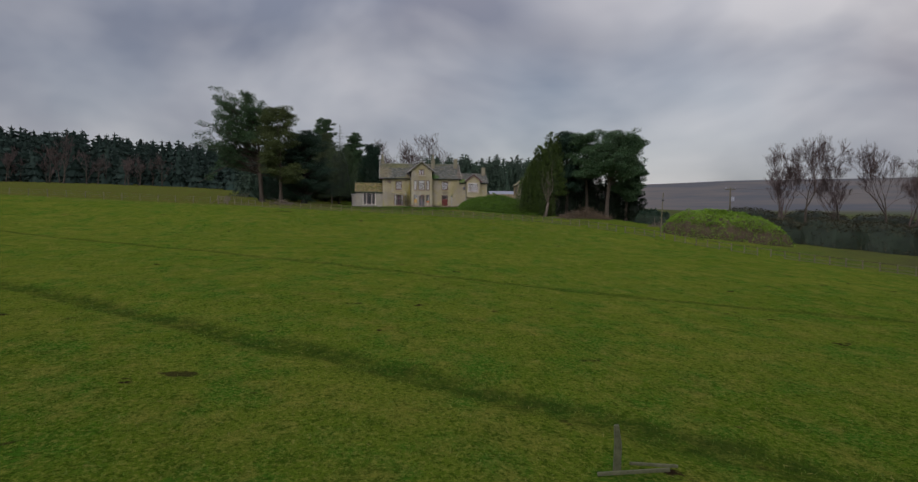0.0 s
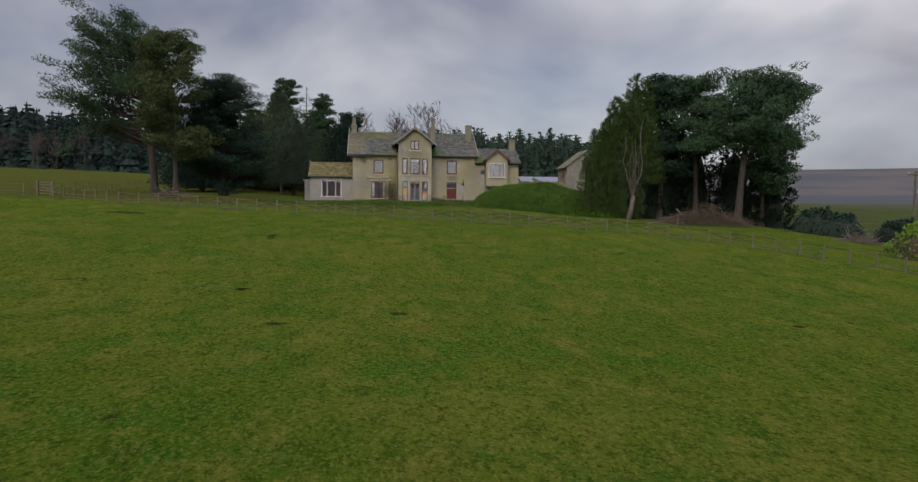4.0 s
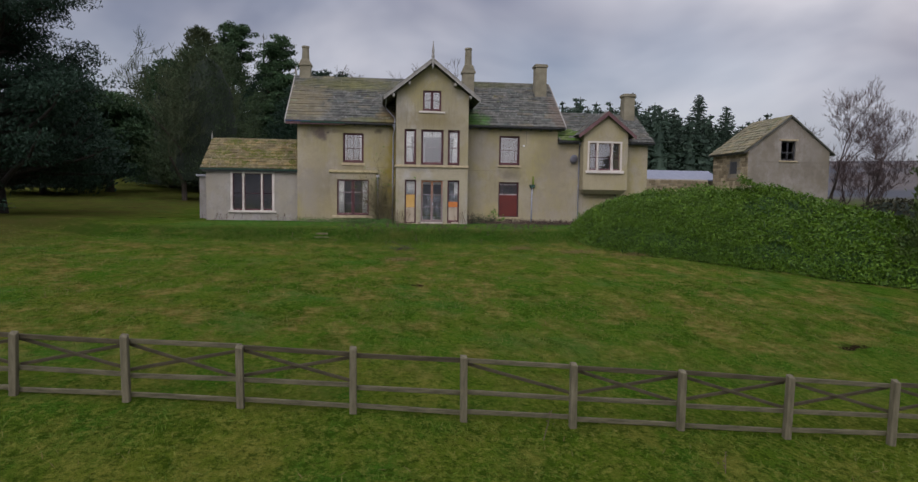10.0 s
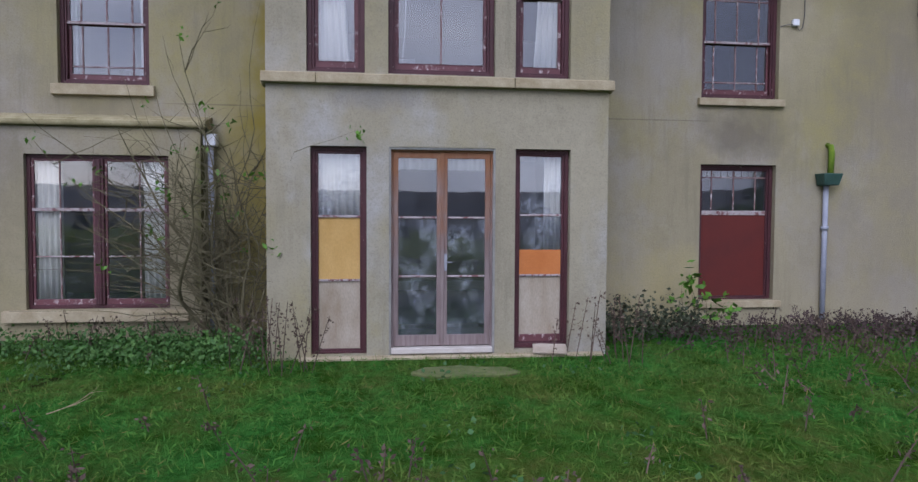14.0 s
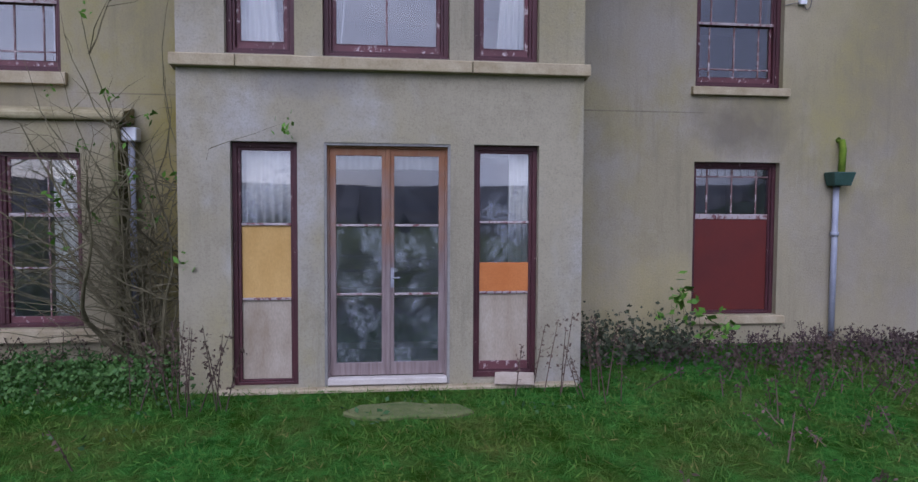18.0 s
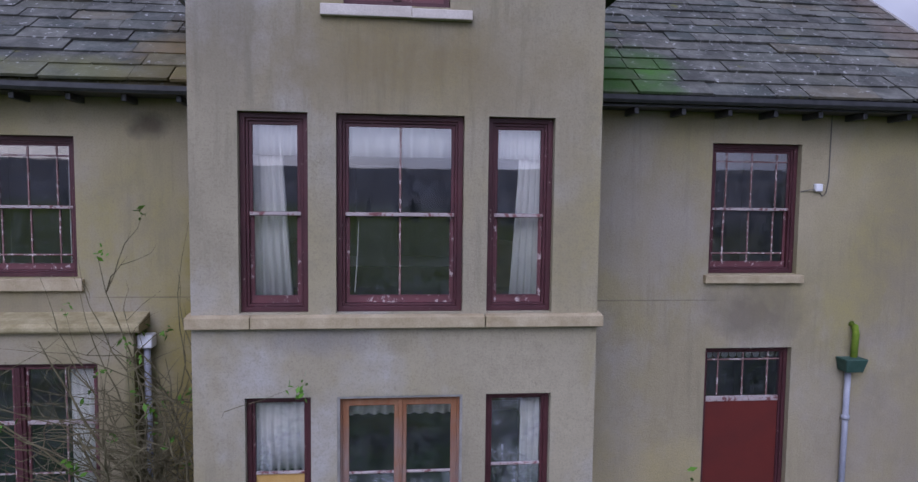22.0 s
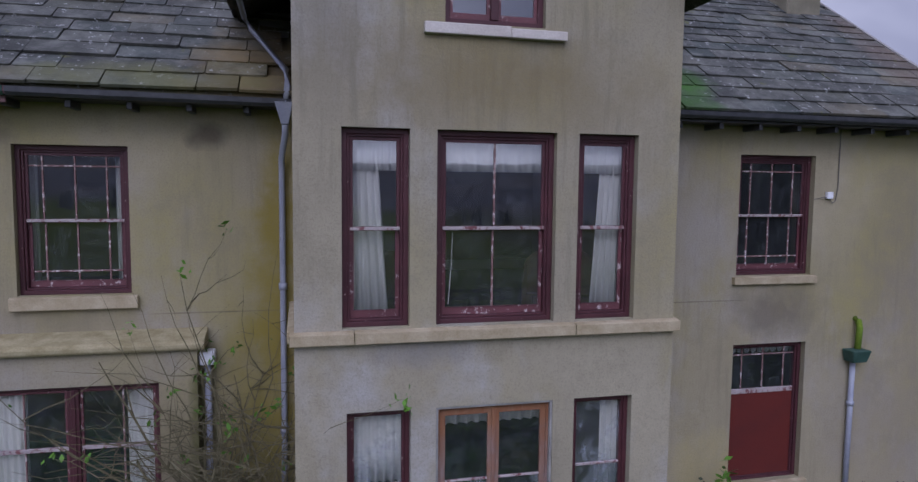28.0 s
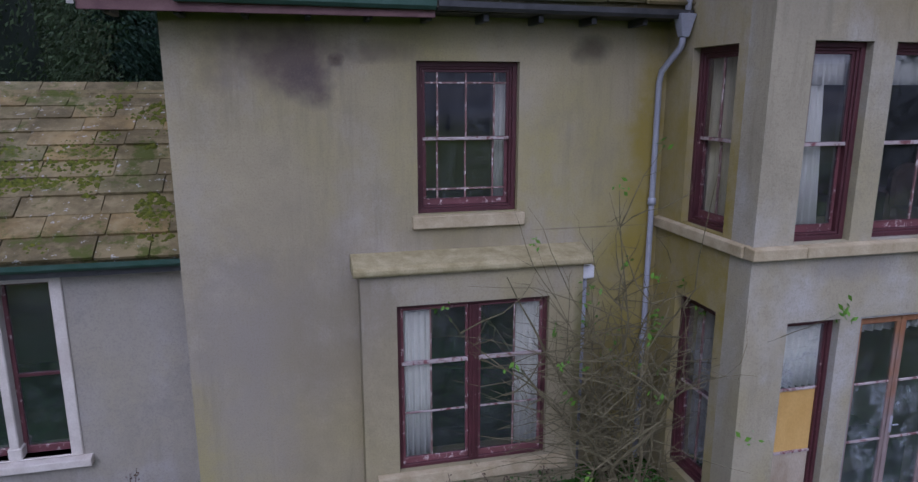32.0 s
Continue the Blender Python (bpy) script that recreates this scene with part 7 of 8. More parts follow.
def mound_shrub(name, poly, height, round_off, n, seed, material, label, leaf=0.17, core=None, lump=0.35, near_n=1.0, cells=70, side_n=0, low=0.0, close=None):
    """A big evergreen shrub: a lumpy leafy surface over a dark shell for its shaded inside."""
    rng = np.random.default_rng(seed)
    xs, ys = [p[0] for p in poly], [p[1] for p in poly]

    def top(px, py):
        d = np.maximum(edge_distance(px, py, poly), 0)
        bump = np.array([noise.noise((a * 0.55, b * 0.55, seed)) + 0.5 * noise.noise((a * 1.6, b * 1.6, seed + 5)) for a, b in zip(np.ravel(px), np.ravel(py))]).reshape(np.shape(px))
        return height(px, py) * (1 - np.exp(-(d / round_off))) ** 0.72 + lump * bump * np.minimum(1, d / 0.6)

    px, py = rng.uniform(min(xs), max(xs), n * 5), rng.uniform(min(ys), max(ys), n * 5)
    d = edge_distance(px, py, poly)
    
    def fine(ax, ay):
        return np.clip(np.hypot(ax - close[0], ay - close[1]) / 14.0, 0.5, 1.6) if close else np.ones(np.shape(ax))

    keep = (d > 0) & (rng.random(n * 5) < (0.35 + 0.9 * np.exp(-d / 1.2)) * (np.clip(0.3 * fine(px, py) ** -2, 0.08, 1.0) if close else 0.4))
    px, py = px[keep][:n], py[keep][:n]
    g = ground_z(px, py)
    hz = top(px, py)
    e = 0.08
    nx, ny = -(top(px + e, py) - hz) / e, -(top(px, py + e) - hz) / e
    nrm = np.stack([nx, ny, np.ones_like(nx)], 1)
    nrm /= np.linalg.norm(nrm, axis=1, keepdims=True)
    down = np.where(np.maximum(edge_distance(px, py, poly), 0) < 0.7, low + (1 - low) * rng.random(len(px)), 1 - 0.12 * rng.random(len(px)))
    P = np.stack([px, py, g + np.maximum(hz * down, 0.05)], 1)
    knot = np.array([noise.noise((a * 2.3, b * 2.3, c * 2.3)) + 0.6 * noise.noise((a * 5.0, b * 5.0, c * 5.0 + seed)) for a, b, c in P])[:, None]
    P = P + nrm * (rng.normal(size=(len(px), 1)) * 0.07 + knot * 0.20)
    v, q = leaf_quads(P, leaf * fine(px, py), 0.42, rng, 0.0, nrm * 0.5 + np.array([0, 0, -0.1]), 0.75)
    if side_n:
        ring_pts = along_line(poly + poly[:1], 0.02)
        pick = np.array([ring_pts[i] for i in rng.integers(0, len(ring_pts), side_n * 3)])
        pick = pick[rng.random(side_n * 3) < np.clip(0.3 * fine(pick[:, 0], pick[:, 1]) ** -2, 0.08, 1.0)][:side_n]
        side_n = len(pick)
        mid = np.array([sum(xs) / len(xs), sum(ys) / len(ys)])
        inward = mid - pick
        inward /= np.linalg.norm(inward, axis=1, keepdims=True)
        g2 = low + (1 - low) * rng.random(side_n)
        full = height(pick[:, 0], pick[:, 1]) * 0.93
        depth = round_off * np.clip(-np.log(np.maximum(1 - np.minimum(g2, 0.93) ** (1 / 0.72), 1e-3)), 0, 2.4)
        xy = pick + inward * (depth + rng.normal(size=side_n) * 0.12)[:, None]
        zz2 = ground_z(xy[:, 0], xy[:, 1]) + full * g2 + rng.normal(size=side_n) * 0.06 + 0.04
        out = np.concatenate([-inward * 0.8, np.full((side_n, 1), 0.35)], 1)
        v2, q2 = leaf_quads(np.column_stack([xy, zz2]), leaf * fine(xy[:, 0], xy[:, 1]), 0.42, rng, 0.0, out * 0.5, 0.75)
        v, q = join([(v, q), (v2, q2)])
    t = thing(name, (sum(xs) / len(xs), sum(ys) / len(ys), gz(sum(xs) / len(xs), sum(ys) / len(ys))), label, "shrub")
    part("foliage", quads_mesh("foliage", v, q, material), t)
    # dark sheet just under the leaves, standing for the shaded inside
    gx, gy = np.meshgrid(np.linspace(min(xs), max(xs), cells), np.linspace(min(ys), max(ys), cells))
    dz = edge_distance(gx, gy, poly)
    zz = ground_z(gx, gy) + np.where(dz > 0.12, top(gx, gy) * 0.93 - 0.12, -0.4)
    idx = np.arange(cells * cells).reshape(cells, cells)
    qq = np.stack([idx[:-1, :-1], idx[:-1, 1:], idx[1:, 1:], idx[1:, :-1]], -1).reshape(-1, 4)
    use = (dz.ravel()[qq] > -0.4).any(1)
    part("inner_foliage", quads_mesh("inner_foliage", np.stack([gx, gy, zz], -1).reshape(-1, 3), qq[use], core or YEWCORE, True), t)
    return t


# dark green for the shade behind the laurel leaves
HEDGECORE = leafy("laurel_core_shade", (0.012, 0.034, 0.004), (0.022, 0.052, 0.006), 0.8, 3.0)
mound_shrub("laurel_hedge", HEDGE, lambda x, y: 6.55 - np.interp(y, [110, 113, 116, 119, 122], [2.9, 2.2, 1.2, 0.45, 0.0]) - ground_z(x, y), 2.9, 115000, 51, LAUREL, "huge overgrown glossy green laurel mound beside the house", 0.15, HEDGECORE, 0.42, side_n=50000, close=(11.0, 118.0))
RH = [(40.7, 92.5), (42.5, 89.0), (47, 87.0), (53, 85.5), (57, 86.5), (58, 91), (54, 96), (46, 97.5), (42, 96)]
mound_shrub("rhododendron", RH, lambda x, y: np.full(np.shape(x), 4.1), 2.6, 14000, 52, RHODO, "large yellow-green rhododendron bush with brown leggy stems below", 0.22, leafy("rhododendron_inside", (0.036, 0.026, 0.014), (0.062, 0.044, 0.026), 0.8, 1.0), 0.55, side_n=9000, low=0.50)
for i, (cx, cy, r, h) in enumerate(((46.0, 108.0, 3.2, 2.6), (51.5, 104.5, 3.0, 2.4), (40.0, 144.0, 4.0, 3.4), (47.0, 143.0, 4.5, 3.6), (54.0, 142.0, 4.5, 3.2), (61.0, 96.0, 4.5, 3.6), (67.5, 94.0, 5.0, 4.2), (75.0, 92.5, 5.5, 4.4), (83.0, 91.0, 5.5, 4.8), (92.0, 89.0, 6.0, 4.8), (100.0, 88.0, 6.0, 4.6), (66.0, 112.0, 6.5, 4.6), (78.0, 112.0, 7.0, 5.0), (91.0, 112.0, 7.0, 5.4), (104.0, 111.0, 7.0, 5.6))):
    poly = [(cx + r * (1 + 0.15 * math.sin(3 * k + i)) * math.cos(k * math.pi / 5), cy + 0.8 * r * math.sin(k * math.pi / 5)) for k in range(10)]
    mound_shrub("evergreen_shrub", poly, lambda x, y, h=h: np.full(np.shape(x), h), 1.0, 3600, 60 + i, CEDAR if i < 2 else leafy("brown_thicket", (0.024, 0.026, 0.013), (0.055, 0.050, 0.028), 0.9), "dark evergreen shrub beyond the fence" if i < 2 else "brown-green thicket of bramble and thorn", 0.3, YEWCORE, 0.5, 1.0, 30)

# ---------------------------------------------------------------- background trees
spr = [spruce_meshes(16, 4.0, q, SPRUCE, 40, 0.80, 11, 7, 0.45) for q in (71, 72, 73)]
larch = spruce_meshes(16, 2.2, 74, SPRUCE, 24, 0.36, 7, 6, 0.10)
rng_t = random.Random(9)
planted("spruce_tree", larch, ("trunk", "crown"), -10.2, 191, "thin sparse spruce rising above the wood", 1.28, 0.5, 1.02)
for x, y, k, tall in ((-17, 196, 1.2, 0.85), (-5, 199, 1.1, 0.85), (-24, 186, 1.05, 0.9), (-19, 178, 1.0, 0.9), (-27, 172, 0.95, 0.9), (-8, 184, 1.0, 0.9), (-13, 176, 0.9, 0.9), (-33, 180, 1.0, 0.95), (36.7, 175, 0.86, 1.04), (45.3, 175, 0.92, 1.02), (48.4, 174, 0.86, 1.0), (52, 176, 0.72, 1.0), (59.7, 176, 0.68, 1.0), (56, 175, 0.60, 1.0), (41.2, 173, 0.80, 1.0), (29.5, 175, 0.74, 1.0), (25.4, 174, 0.74, 1.0)):
    planted("spruce_tree", spr[rng_t.randrange(3)], ("trunk", "crown"), x, y, "tall dark spruce standing behind the house", k, rng_t.uniform(0, 6), tall)
pine_tree("pine_tree", -18.5, 159.0, 8.5, 26, 0.35, 0.15, 4.4, 50, 5, 0.30, 130, PINE, label="dark pine filling the gap behind the cedar", rmax=1.6)
pine_tree("pine_tree", -15.2, 195, 22.6, 16, 0.4, 0.30, 4.4, 54, 9, 0.34, 170, PINE, label="tall dark pine behind the house", rmax=0.95)
pine_tree("pine_tree", -5.6, 173, 17.0, 17, 0.35, 0.20, 3.6, 54, 9, 0.30, 170, PINE, label="tall dark pine behind the house", rmax=0.9)
pine_tree("pine_tree", -1.2, 186, 15.2, 29, 0.35, 0.15, 4.0, 54, 9, 0.34, 170, CEDAR, label="dark evergreen showing past the chimney", rmax=0.95)
cone_tree("holm_oak", -12.1, 165.0, 16.0, 4.6, 18, leafy("dull_green_leaves", (0.040, 0.056, 0.024), (0.080, 0.096, 0.042), 0.7), "dull green conical evergreen behind the wing", 40000, 0.26, power=0.60, low=0.8, lumps=0.30)
cone_tree("holm_oak", -1.5, 165.0, 11.5, 4.2, 19, CEDAR, "dark rounded evergreen behind the house", 24000, 0.30, power=0.42, low=1.0, lumps=0.35)
cone_tree("holm_oak", -21.0, 152.0, 8.5, 5.2, 20, CEDAR, "dark rounded evergreen behind the pines", 22000, 0.34, power=0.42, low=0.5, lumps=0.35)
cone_tree("holm_oak", -7.0, 176.0, 13.5, 4.6, 27, CEDAR, "dark rounded evergreen behind the house", 24000, 0.32, power=0.42, low=0.5, lumps=0.35)
cone_tree("holm_oak", -17.0, 172.0, 13.5, 5.0, 28, PINE, "dark green tree behind the wing", 26000, 0.32, power=0.45, low=0.5, lumps=0.4)

oak = [bare_meshes(17, q, 7, 0.42, 0.26, TWIGRED, 0.60, 3, 0.015) for q in (81, 82)]
oak_top = max(v.co.z for v in oak[0][1].vertices)


def OAKH(h):
    return h / oak_top


fine_oak = bare_meshes(17, 88, 8, 0.46, 0.30, TWIGRED, 0.46, 3, 0.010)
fine_top = max(v.co.z for v in fine_oak[1].vertices)
mossy_oak = bare_meshes(17, 89, 7, 0.46, 0.30, plain("mossy_winter_twigs", (0.042, 0.056, 0.026), (0.074, 0.088, 0.044), 0.5, 0.95, 0.3), 0.42, 3, 0.014)
cone_tree("ivied_tree", -8.2, 152.5, 12.6, 4.7, 33, MOSSTWIG, "rounded dull green tree behind the wing", 26000, 0.20, power=0.40, low=1.6, lumps=0.30)
planted("bare_tree", mossy_oak, ("trunk", "branchwork"), -9.6, 150.5, "leafless greenish tree behind the wing", 13.2 / max(v.co.z for v in mossy_oak[1].vertices), 1.0)
for x, y, h, a in ((42.6, 146.0, 12.9, 0.4), (47.6, 148.0, 12.6, 2.0), (39.8, 149.0, 9.8, 5.2)):
    planted("bare_tree", fine_oak, ("trunk", "branchwork"), x, y, "leafless reddish winter tree behind the outbuilding", h / fine_top, a)
for i, (x, y, k) in enumerate(((65, 103, 1.0), (69.5, 102, 1.02), (77, 104, 0.9), (82, 101, 0.98), (87, 103, 1.08), (92, 101, 1.0), (97, 104, 1.05), (105, 104, 1.1))):
    planted("bare_tree", oak[i % 2], ("trunk", "branchwork"), x, y, "leafless winter tree beyond the fence", OAKH(16.0 * k), i * 1.3, group="row of bare trees")
redt = [bare_meshes(17, q, 6, 0.46, 0.28, TWIGRED, 0.5, 3, 0.020) for q in (83, 84)]
for i, (x, y, k) in enumerate(((2, 198, 1.15), (8, 204, 1.25), (14.5, 202, 1.35), (19, 207, 1.15), (-2, 208, 1.1))):
    planted("bare_tree", redt[i % 2], ("trunk", "branchwork"), x, y, "leafless winter tree behind the house roof", 15.5 * k / max(v.co.z for v in redt[0][1].vertices), i * 2.1)


def wood(name, spots, meshes, label, seed):
    """A far wood, too many trees to count, as one mesh."""
    rng = random.Random(seed)
    chunks, mats = {}, {}
    for x, y, k in spots:
        pair = meshes[rng.randrange(len(meshes))]
        m = Matrix.Translation((x, y, gz(x, y))) @ Matrix.Rotation(rng.uniform(0, 6.28), 4, "Z") @ Matrix.Diagonal((k, k, k * rng.uniform(0.96, 1.05), 1))
        for me in pair:
            v = np.empty(len(me.vertices) * 3, np.float32)
            me.vertices.foreach_get("co", v)
            v = v.reshape(-1, 3) @ np.array(m.to_3x3()).T + np.array(m.translation)
            faces = [tuple(p.vertices) for p in me.polygons]
            c = chunks.setdefault(me.materials[0].name, ([], []))
            o = sum(len(a) for a in c[0])
            c[0].append(v)
            c[1].extend([tuple(i + o for i in f) for f in faces if len(f) == 4])
            mats[me.materials[0].name] = me.materials[0]
    root = None
    for key, (vs, fs) in chunks.items():
        me = quads_mesh(name, np.concatenate(vs), np.array(fs), mats[key])
        if root is None:
            root = solid(name, me, label, "trees", kind="stuff")
        else:
            ob = new("branches", me)
            ob.parent = root


far = [spruce_meshes(15.5, 4.2, q, FARSPRUCE, 14, 2.3, 7, 3, 0.75) for q in (75, 76, 77)]
near_far = [spruce_meshes(13, 3.7, q, SPRUCE, 26, 1.0, 9, 4, 0.55) for q in (91, 92, 93)]
spots = []
for row in range(6):
    spots += [(x + rng_t.uniform(-0.9, 0.9), 172.5 + 3.4 * row + rng_t.uniform(-1.4, 1.4), rng_t.uniform(0.74, 0.98) + 0.028 * row) for x in np.arange(11 + row * 0.7, 53 + row, 2.2)]
wood("conifer_plantation", spots, near_far, "dark conifer plantation behind the house", 1)
spots = [(x + rng_t.uniform(-2.5, 2.5), 236 + 9 * row + rng_t.uniform(-4, 4) - 0.02 * x, (rng_t.uniform(0.84, 1.02) + 0.02 * row) * (1 + max(0, -x - 70) * 0.0035)) for row in range(9) for x in np.arange(-210, -18 - row, 6.0)]
wood("conifer_wood", spots, far, "long dark conifer wood beyond the far field", 2)
farbare = [bare_meshes(16, q, 5, 0.46, 0.25, TWIGRED, 0.5, 3, 0.03) for q in (85, 86)]
spots = [(rng_t.uniform(-175, -66), 229 + rng_t.uniform(-5, 8), rng_t.uniform(0.55, 0.85)) for _ in range(30)] + [(-98, 226, 1.22), (-103, 228, 0.95), (-117, 225, 0.9), (-124, 226, 0.95)]
wood("bare_wood", spots, farbare, "reddish-brown leafless trees along the edge of the far wood", 3)
spots = [(rng_t.uniform(-260, 260), rng_t.uniform(-230, -150), rng_t.uniform(0.35, 0.65)) for _ in range(60)]
wood("shelter_belt", spots, far, "dark line of trees across the fields", 4)

# ---------------------------------------------------------------- poles
tp = thing("telegraph_pole", (67, 122, gz(67, 122)), "wooden telegraph pole with crossarm and transformer", "pole")
tz = gz(67, 122)
part("mast", Shape().tube([(67, 122, tz - 0.3), (67, 122, 8.2)], [0.16, 0.11], 8).mesh("mast", POSTWOOD), tp)
part("crossarm", Shape().box(65.9, 68.1, 121.9, 122.05, 7.75, 7.9).mesh("crossarm", POSTWOOD, 0.01), tp)
for dx in (-0.95, 0, 0.95):
    part("insulator", Shape().tube([(67 + dx, 121.97, 7.9), (67 + dx, 121.97, 8.15)], 0.05, 6).mesh("insulator", PIPEGREY), tp)
part("transformer", Shape().tube([(67.4, 121.8, 5.6), (67.4, 121.8, 6.4)], 0.28, 10).mesh("transformer", PIPEGREY), tp)
part("wire", Shape().tube([(67, 122, 8.1), (90, 125, 7.4), (120, 130, 7.8)], 0.02, 3).mesh("wire", CABLE), tp)
pz = gz(37.7, 86.2)
po = thing("marker_pole", (37.7, 86.2, pz), "thin weathered wooden pole beside the fence", "pole")
part("mast", Shape().tube([(37.7, 86.2, pz - 0.2), (38.0, 86.2, 5.7)], [0.085, 0.06], 7).mesh("mast", POSTWOOD), po)
part("bracket", Shape().box(37.8, 38.1, 86.1, 86.3, 4.6, 4.8).mesh("bracket", GUTTER, 0.01), po)

# broken post and wood in the near field
MOSSWOOD = plain("mossy_rotten_wood", (0.040, 0.046, 0.020), (0.090, 0.090, 0.050), 6.0, 0.95, 0.5)
bp = thing("broken_post", (5.2, 13.3, gz(5.2, 13.3)), "broken grey fence post with split rails in the grass", "post")
bz = gz(5.2, 13.3)
part("stump", Shape().tube([(5.2, 13.3, bz - 0.2), (5.22, 13.3, bz + 0.55), (5.18, 13.3, bz + 0.92)], [0.085, 0.075, 0.05], 7).mesh("stump", MOSSWOOD), bp)
part("rail", beam((4.75, 13.1, bz + 0.05), (6.1, 12.9, bz + 0.16), 0.05, 0.07, MOSSWOOD, "rail"), bp)
part("rail", beam((5.5, 13.4, bz + 0.12), (6.4, 13.2, bz + 0.10), 0.04, 0.06, MOSSWOOD, "rail"), bp)

# ---------------------------------------------------------------- outbuilding and yard wall
OBX0, OBX1, OBY, OBZ = 28.2, 33.5, 133.1, 8.72
ob_z = gz(30.8, 135)
barn = thing("outbuilding", (30.85, 136.0, ob_z), "small stone outbuilding with a mossy slate roof", "outbuilding")
me = panel(OBX0, OBX1, ob_z - 0.3, OBZ, OBY, OBY + 0.4, [(30.3, 31.25, 8.1, 8.72)])
me.materials.clear()
me.materials.append(LIMEWASH)
part("wall", me, barn, "worn grey lime-rendered gable wall")
bs2 = Shape()
bs2.prism([(OBX0, OBZ), (30.3, OBZ), (30.3, 9.28), (31.25, 9.28), (31.25, OBZ), (OBX1, OBZ), (30.85, 10.72)], OBY, OBY + 0.4)
bs2.box(OBX0, OBX0 + 0.4, OBY + 0.4, 137.4, ob_z - 0.3, OBZ)
bs2.box(OBX1 - 0.4, OBX1, OBY + 0.4, 137.4, ob_z - 0.3, OBZ)
bs2.prism([(OBX0, ob_z - 0.3), (OBX1, ob_z - 0.3), (OBX1, OBZ), (30.85, 10.72), (OBX0, OBZ)], 137.0, 137.4)
part("gable", bs2.mesh("gable", LIMEWASH), barn)
rs2 = Shape()
for sgn, ex in ((-1, OBX0 - 0.3), (1, OBX1 + 0.3)):
    zz = 10.80 - (10.80 - OBZ) * abs(ex - 30.85) / 2.65
    rs2.prism([(30.85, 10.86), (ex, zz + 0.06), (ex, zz - 0.03), (30.85, 10.74)], OBY - 0.12, 137.5)
br = part("roof", rs2.mesh("roof", SLATE), barn)
slated(br, (OBX0 - 0.32, 137.4, OBZ - 0.15), (0, -1, 0), (2.97, 0, 2.24), 4.38, 3.68, lambda p: True, lambda p: SLATETAN, 90, (0.36, 0.26), near=(28, 133, 9))
bw = part("window", ring(30.3, 31.25, 8.1, 9.28, OBY + 0.1, OBY + 0.2, 0.08).mesh("window", GUTTER, 0.006), barn, "dark broken barn window")
part("mullion", Shape().box(30.74, 30.82, OBY + 0.11, OBY + 0.18, 8.18, 9.2).mesh("mullion", GUTTER), bw)
part("transom", Shape().box(30.38, 31.17, OBY + 0.12, OBY + 0.17, 8.55, 8.62).mesh("transom", GUTTER), bw)
part("side_window", Shape().box(OBX0 - 0.02, OBX0 + 0.03, 134.4, 135.2, 7.3, 8.05).mesh("side_window", GUTTER, 0.004), barn)
yz = gz(25, 139)
yard_wall = solid("yard_wall", Shape().box(22.01, 28.19, 138.0, 138.5, yz - 0.3, 6.85).prism([(137.95, 6.85), (138.55, 6.85), (138.25, 7.0)], 22.01, 28.19, "x").mesh("yard_wall", MORTAR), "rubble stone yard wall beside the house", "wall", kind="structure")
sh = thing("shed", (26.5, 142.0, gz(26.5, 142)), "low shed with a blue-grey slate roof", "shed")
part("wall", Shape().box(24.0, 30.0, 140.2, 144.0, yz - 0.3, 7.0).mesh("wall", RUBBLE), sh)
part("roof", Shape().prism([(139.9, 6.95), (139.9, 7.05), (142.1, 7.75), (144.3, 7.05), (144.3, 6.95), (142.1, 7.6)], 23.7, 30.2, "x").mesh("roof", BLUESLATE), sh)

# stones of the outbuilding and the yard wall, each set proud of its mortar
STONE_SIZES = {}
rng_st = random.Random(21)


def walling_stone(name, a, b):
    k = Nodes(name)
    own = k.math("FRACT", k.math("MULTIPLY", k.random(), 9.7))
    c = k.mix(k.random(), a, b)
    c = k.mix(k.span(own, 0.75, 0.8, 0, 0.6), c, tuple(v * 0.55 for v in a))
    c = k.mix(k.span(k.noise(3.0, 6.0, 0.7), 0.45, 0.68, 0, 0.55), c, tuple(v * 0.6 for v in a))
    grain = k.noise(26.0, 5.0, 0.7)
    return k.done(c, 0.92, grain, 0.6, 0.012, spec=0.12)


TANSTONE = walling_stone("tan_walling_stone", (0.20, 0.160, 0.100), (0.36, 0.295, 0.195))


def stone_mesh(w, h, material):
    key = (w, h, material.name)
    if key not in STONE_SIZES:
        c, d = 0.022, 0.030
        a, b = w / 2, h / 2
        outer = [(-a, -b), (a, -b), (a, b), (-a, b)]
        inner = [(-a + c, -b + c), (a - c * 0.7, -b + c * 1.2), (a - c * 1.2, b - c), (-a + c, b - c * 0.8)]
        vs = [(x, 0.03, z) for x, z in outer] + [(x, -d + 0.012, z) for x, z in outer] + [(x, -d, z) for x, z in inner]
        fs = [(i, (i + 1) % 4, (i + 1) % 4 + 4, i + 4) for i in range(4)] + [(i + 4, (i + 1) % 4 + 4, (i + 1) % 4 + 8, i + 8) for i in range(4)] + [(8, 9, 10, 11)]
        STONE_SIZES[key] = Shape().add(vs, fs).mesh("stone", material)
    return STONE_SIZES[key]


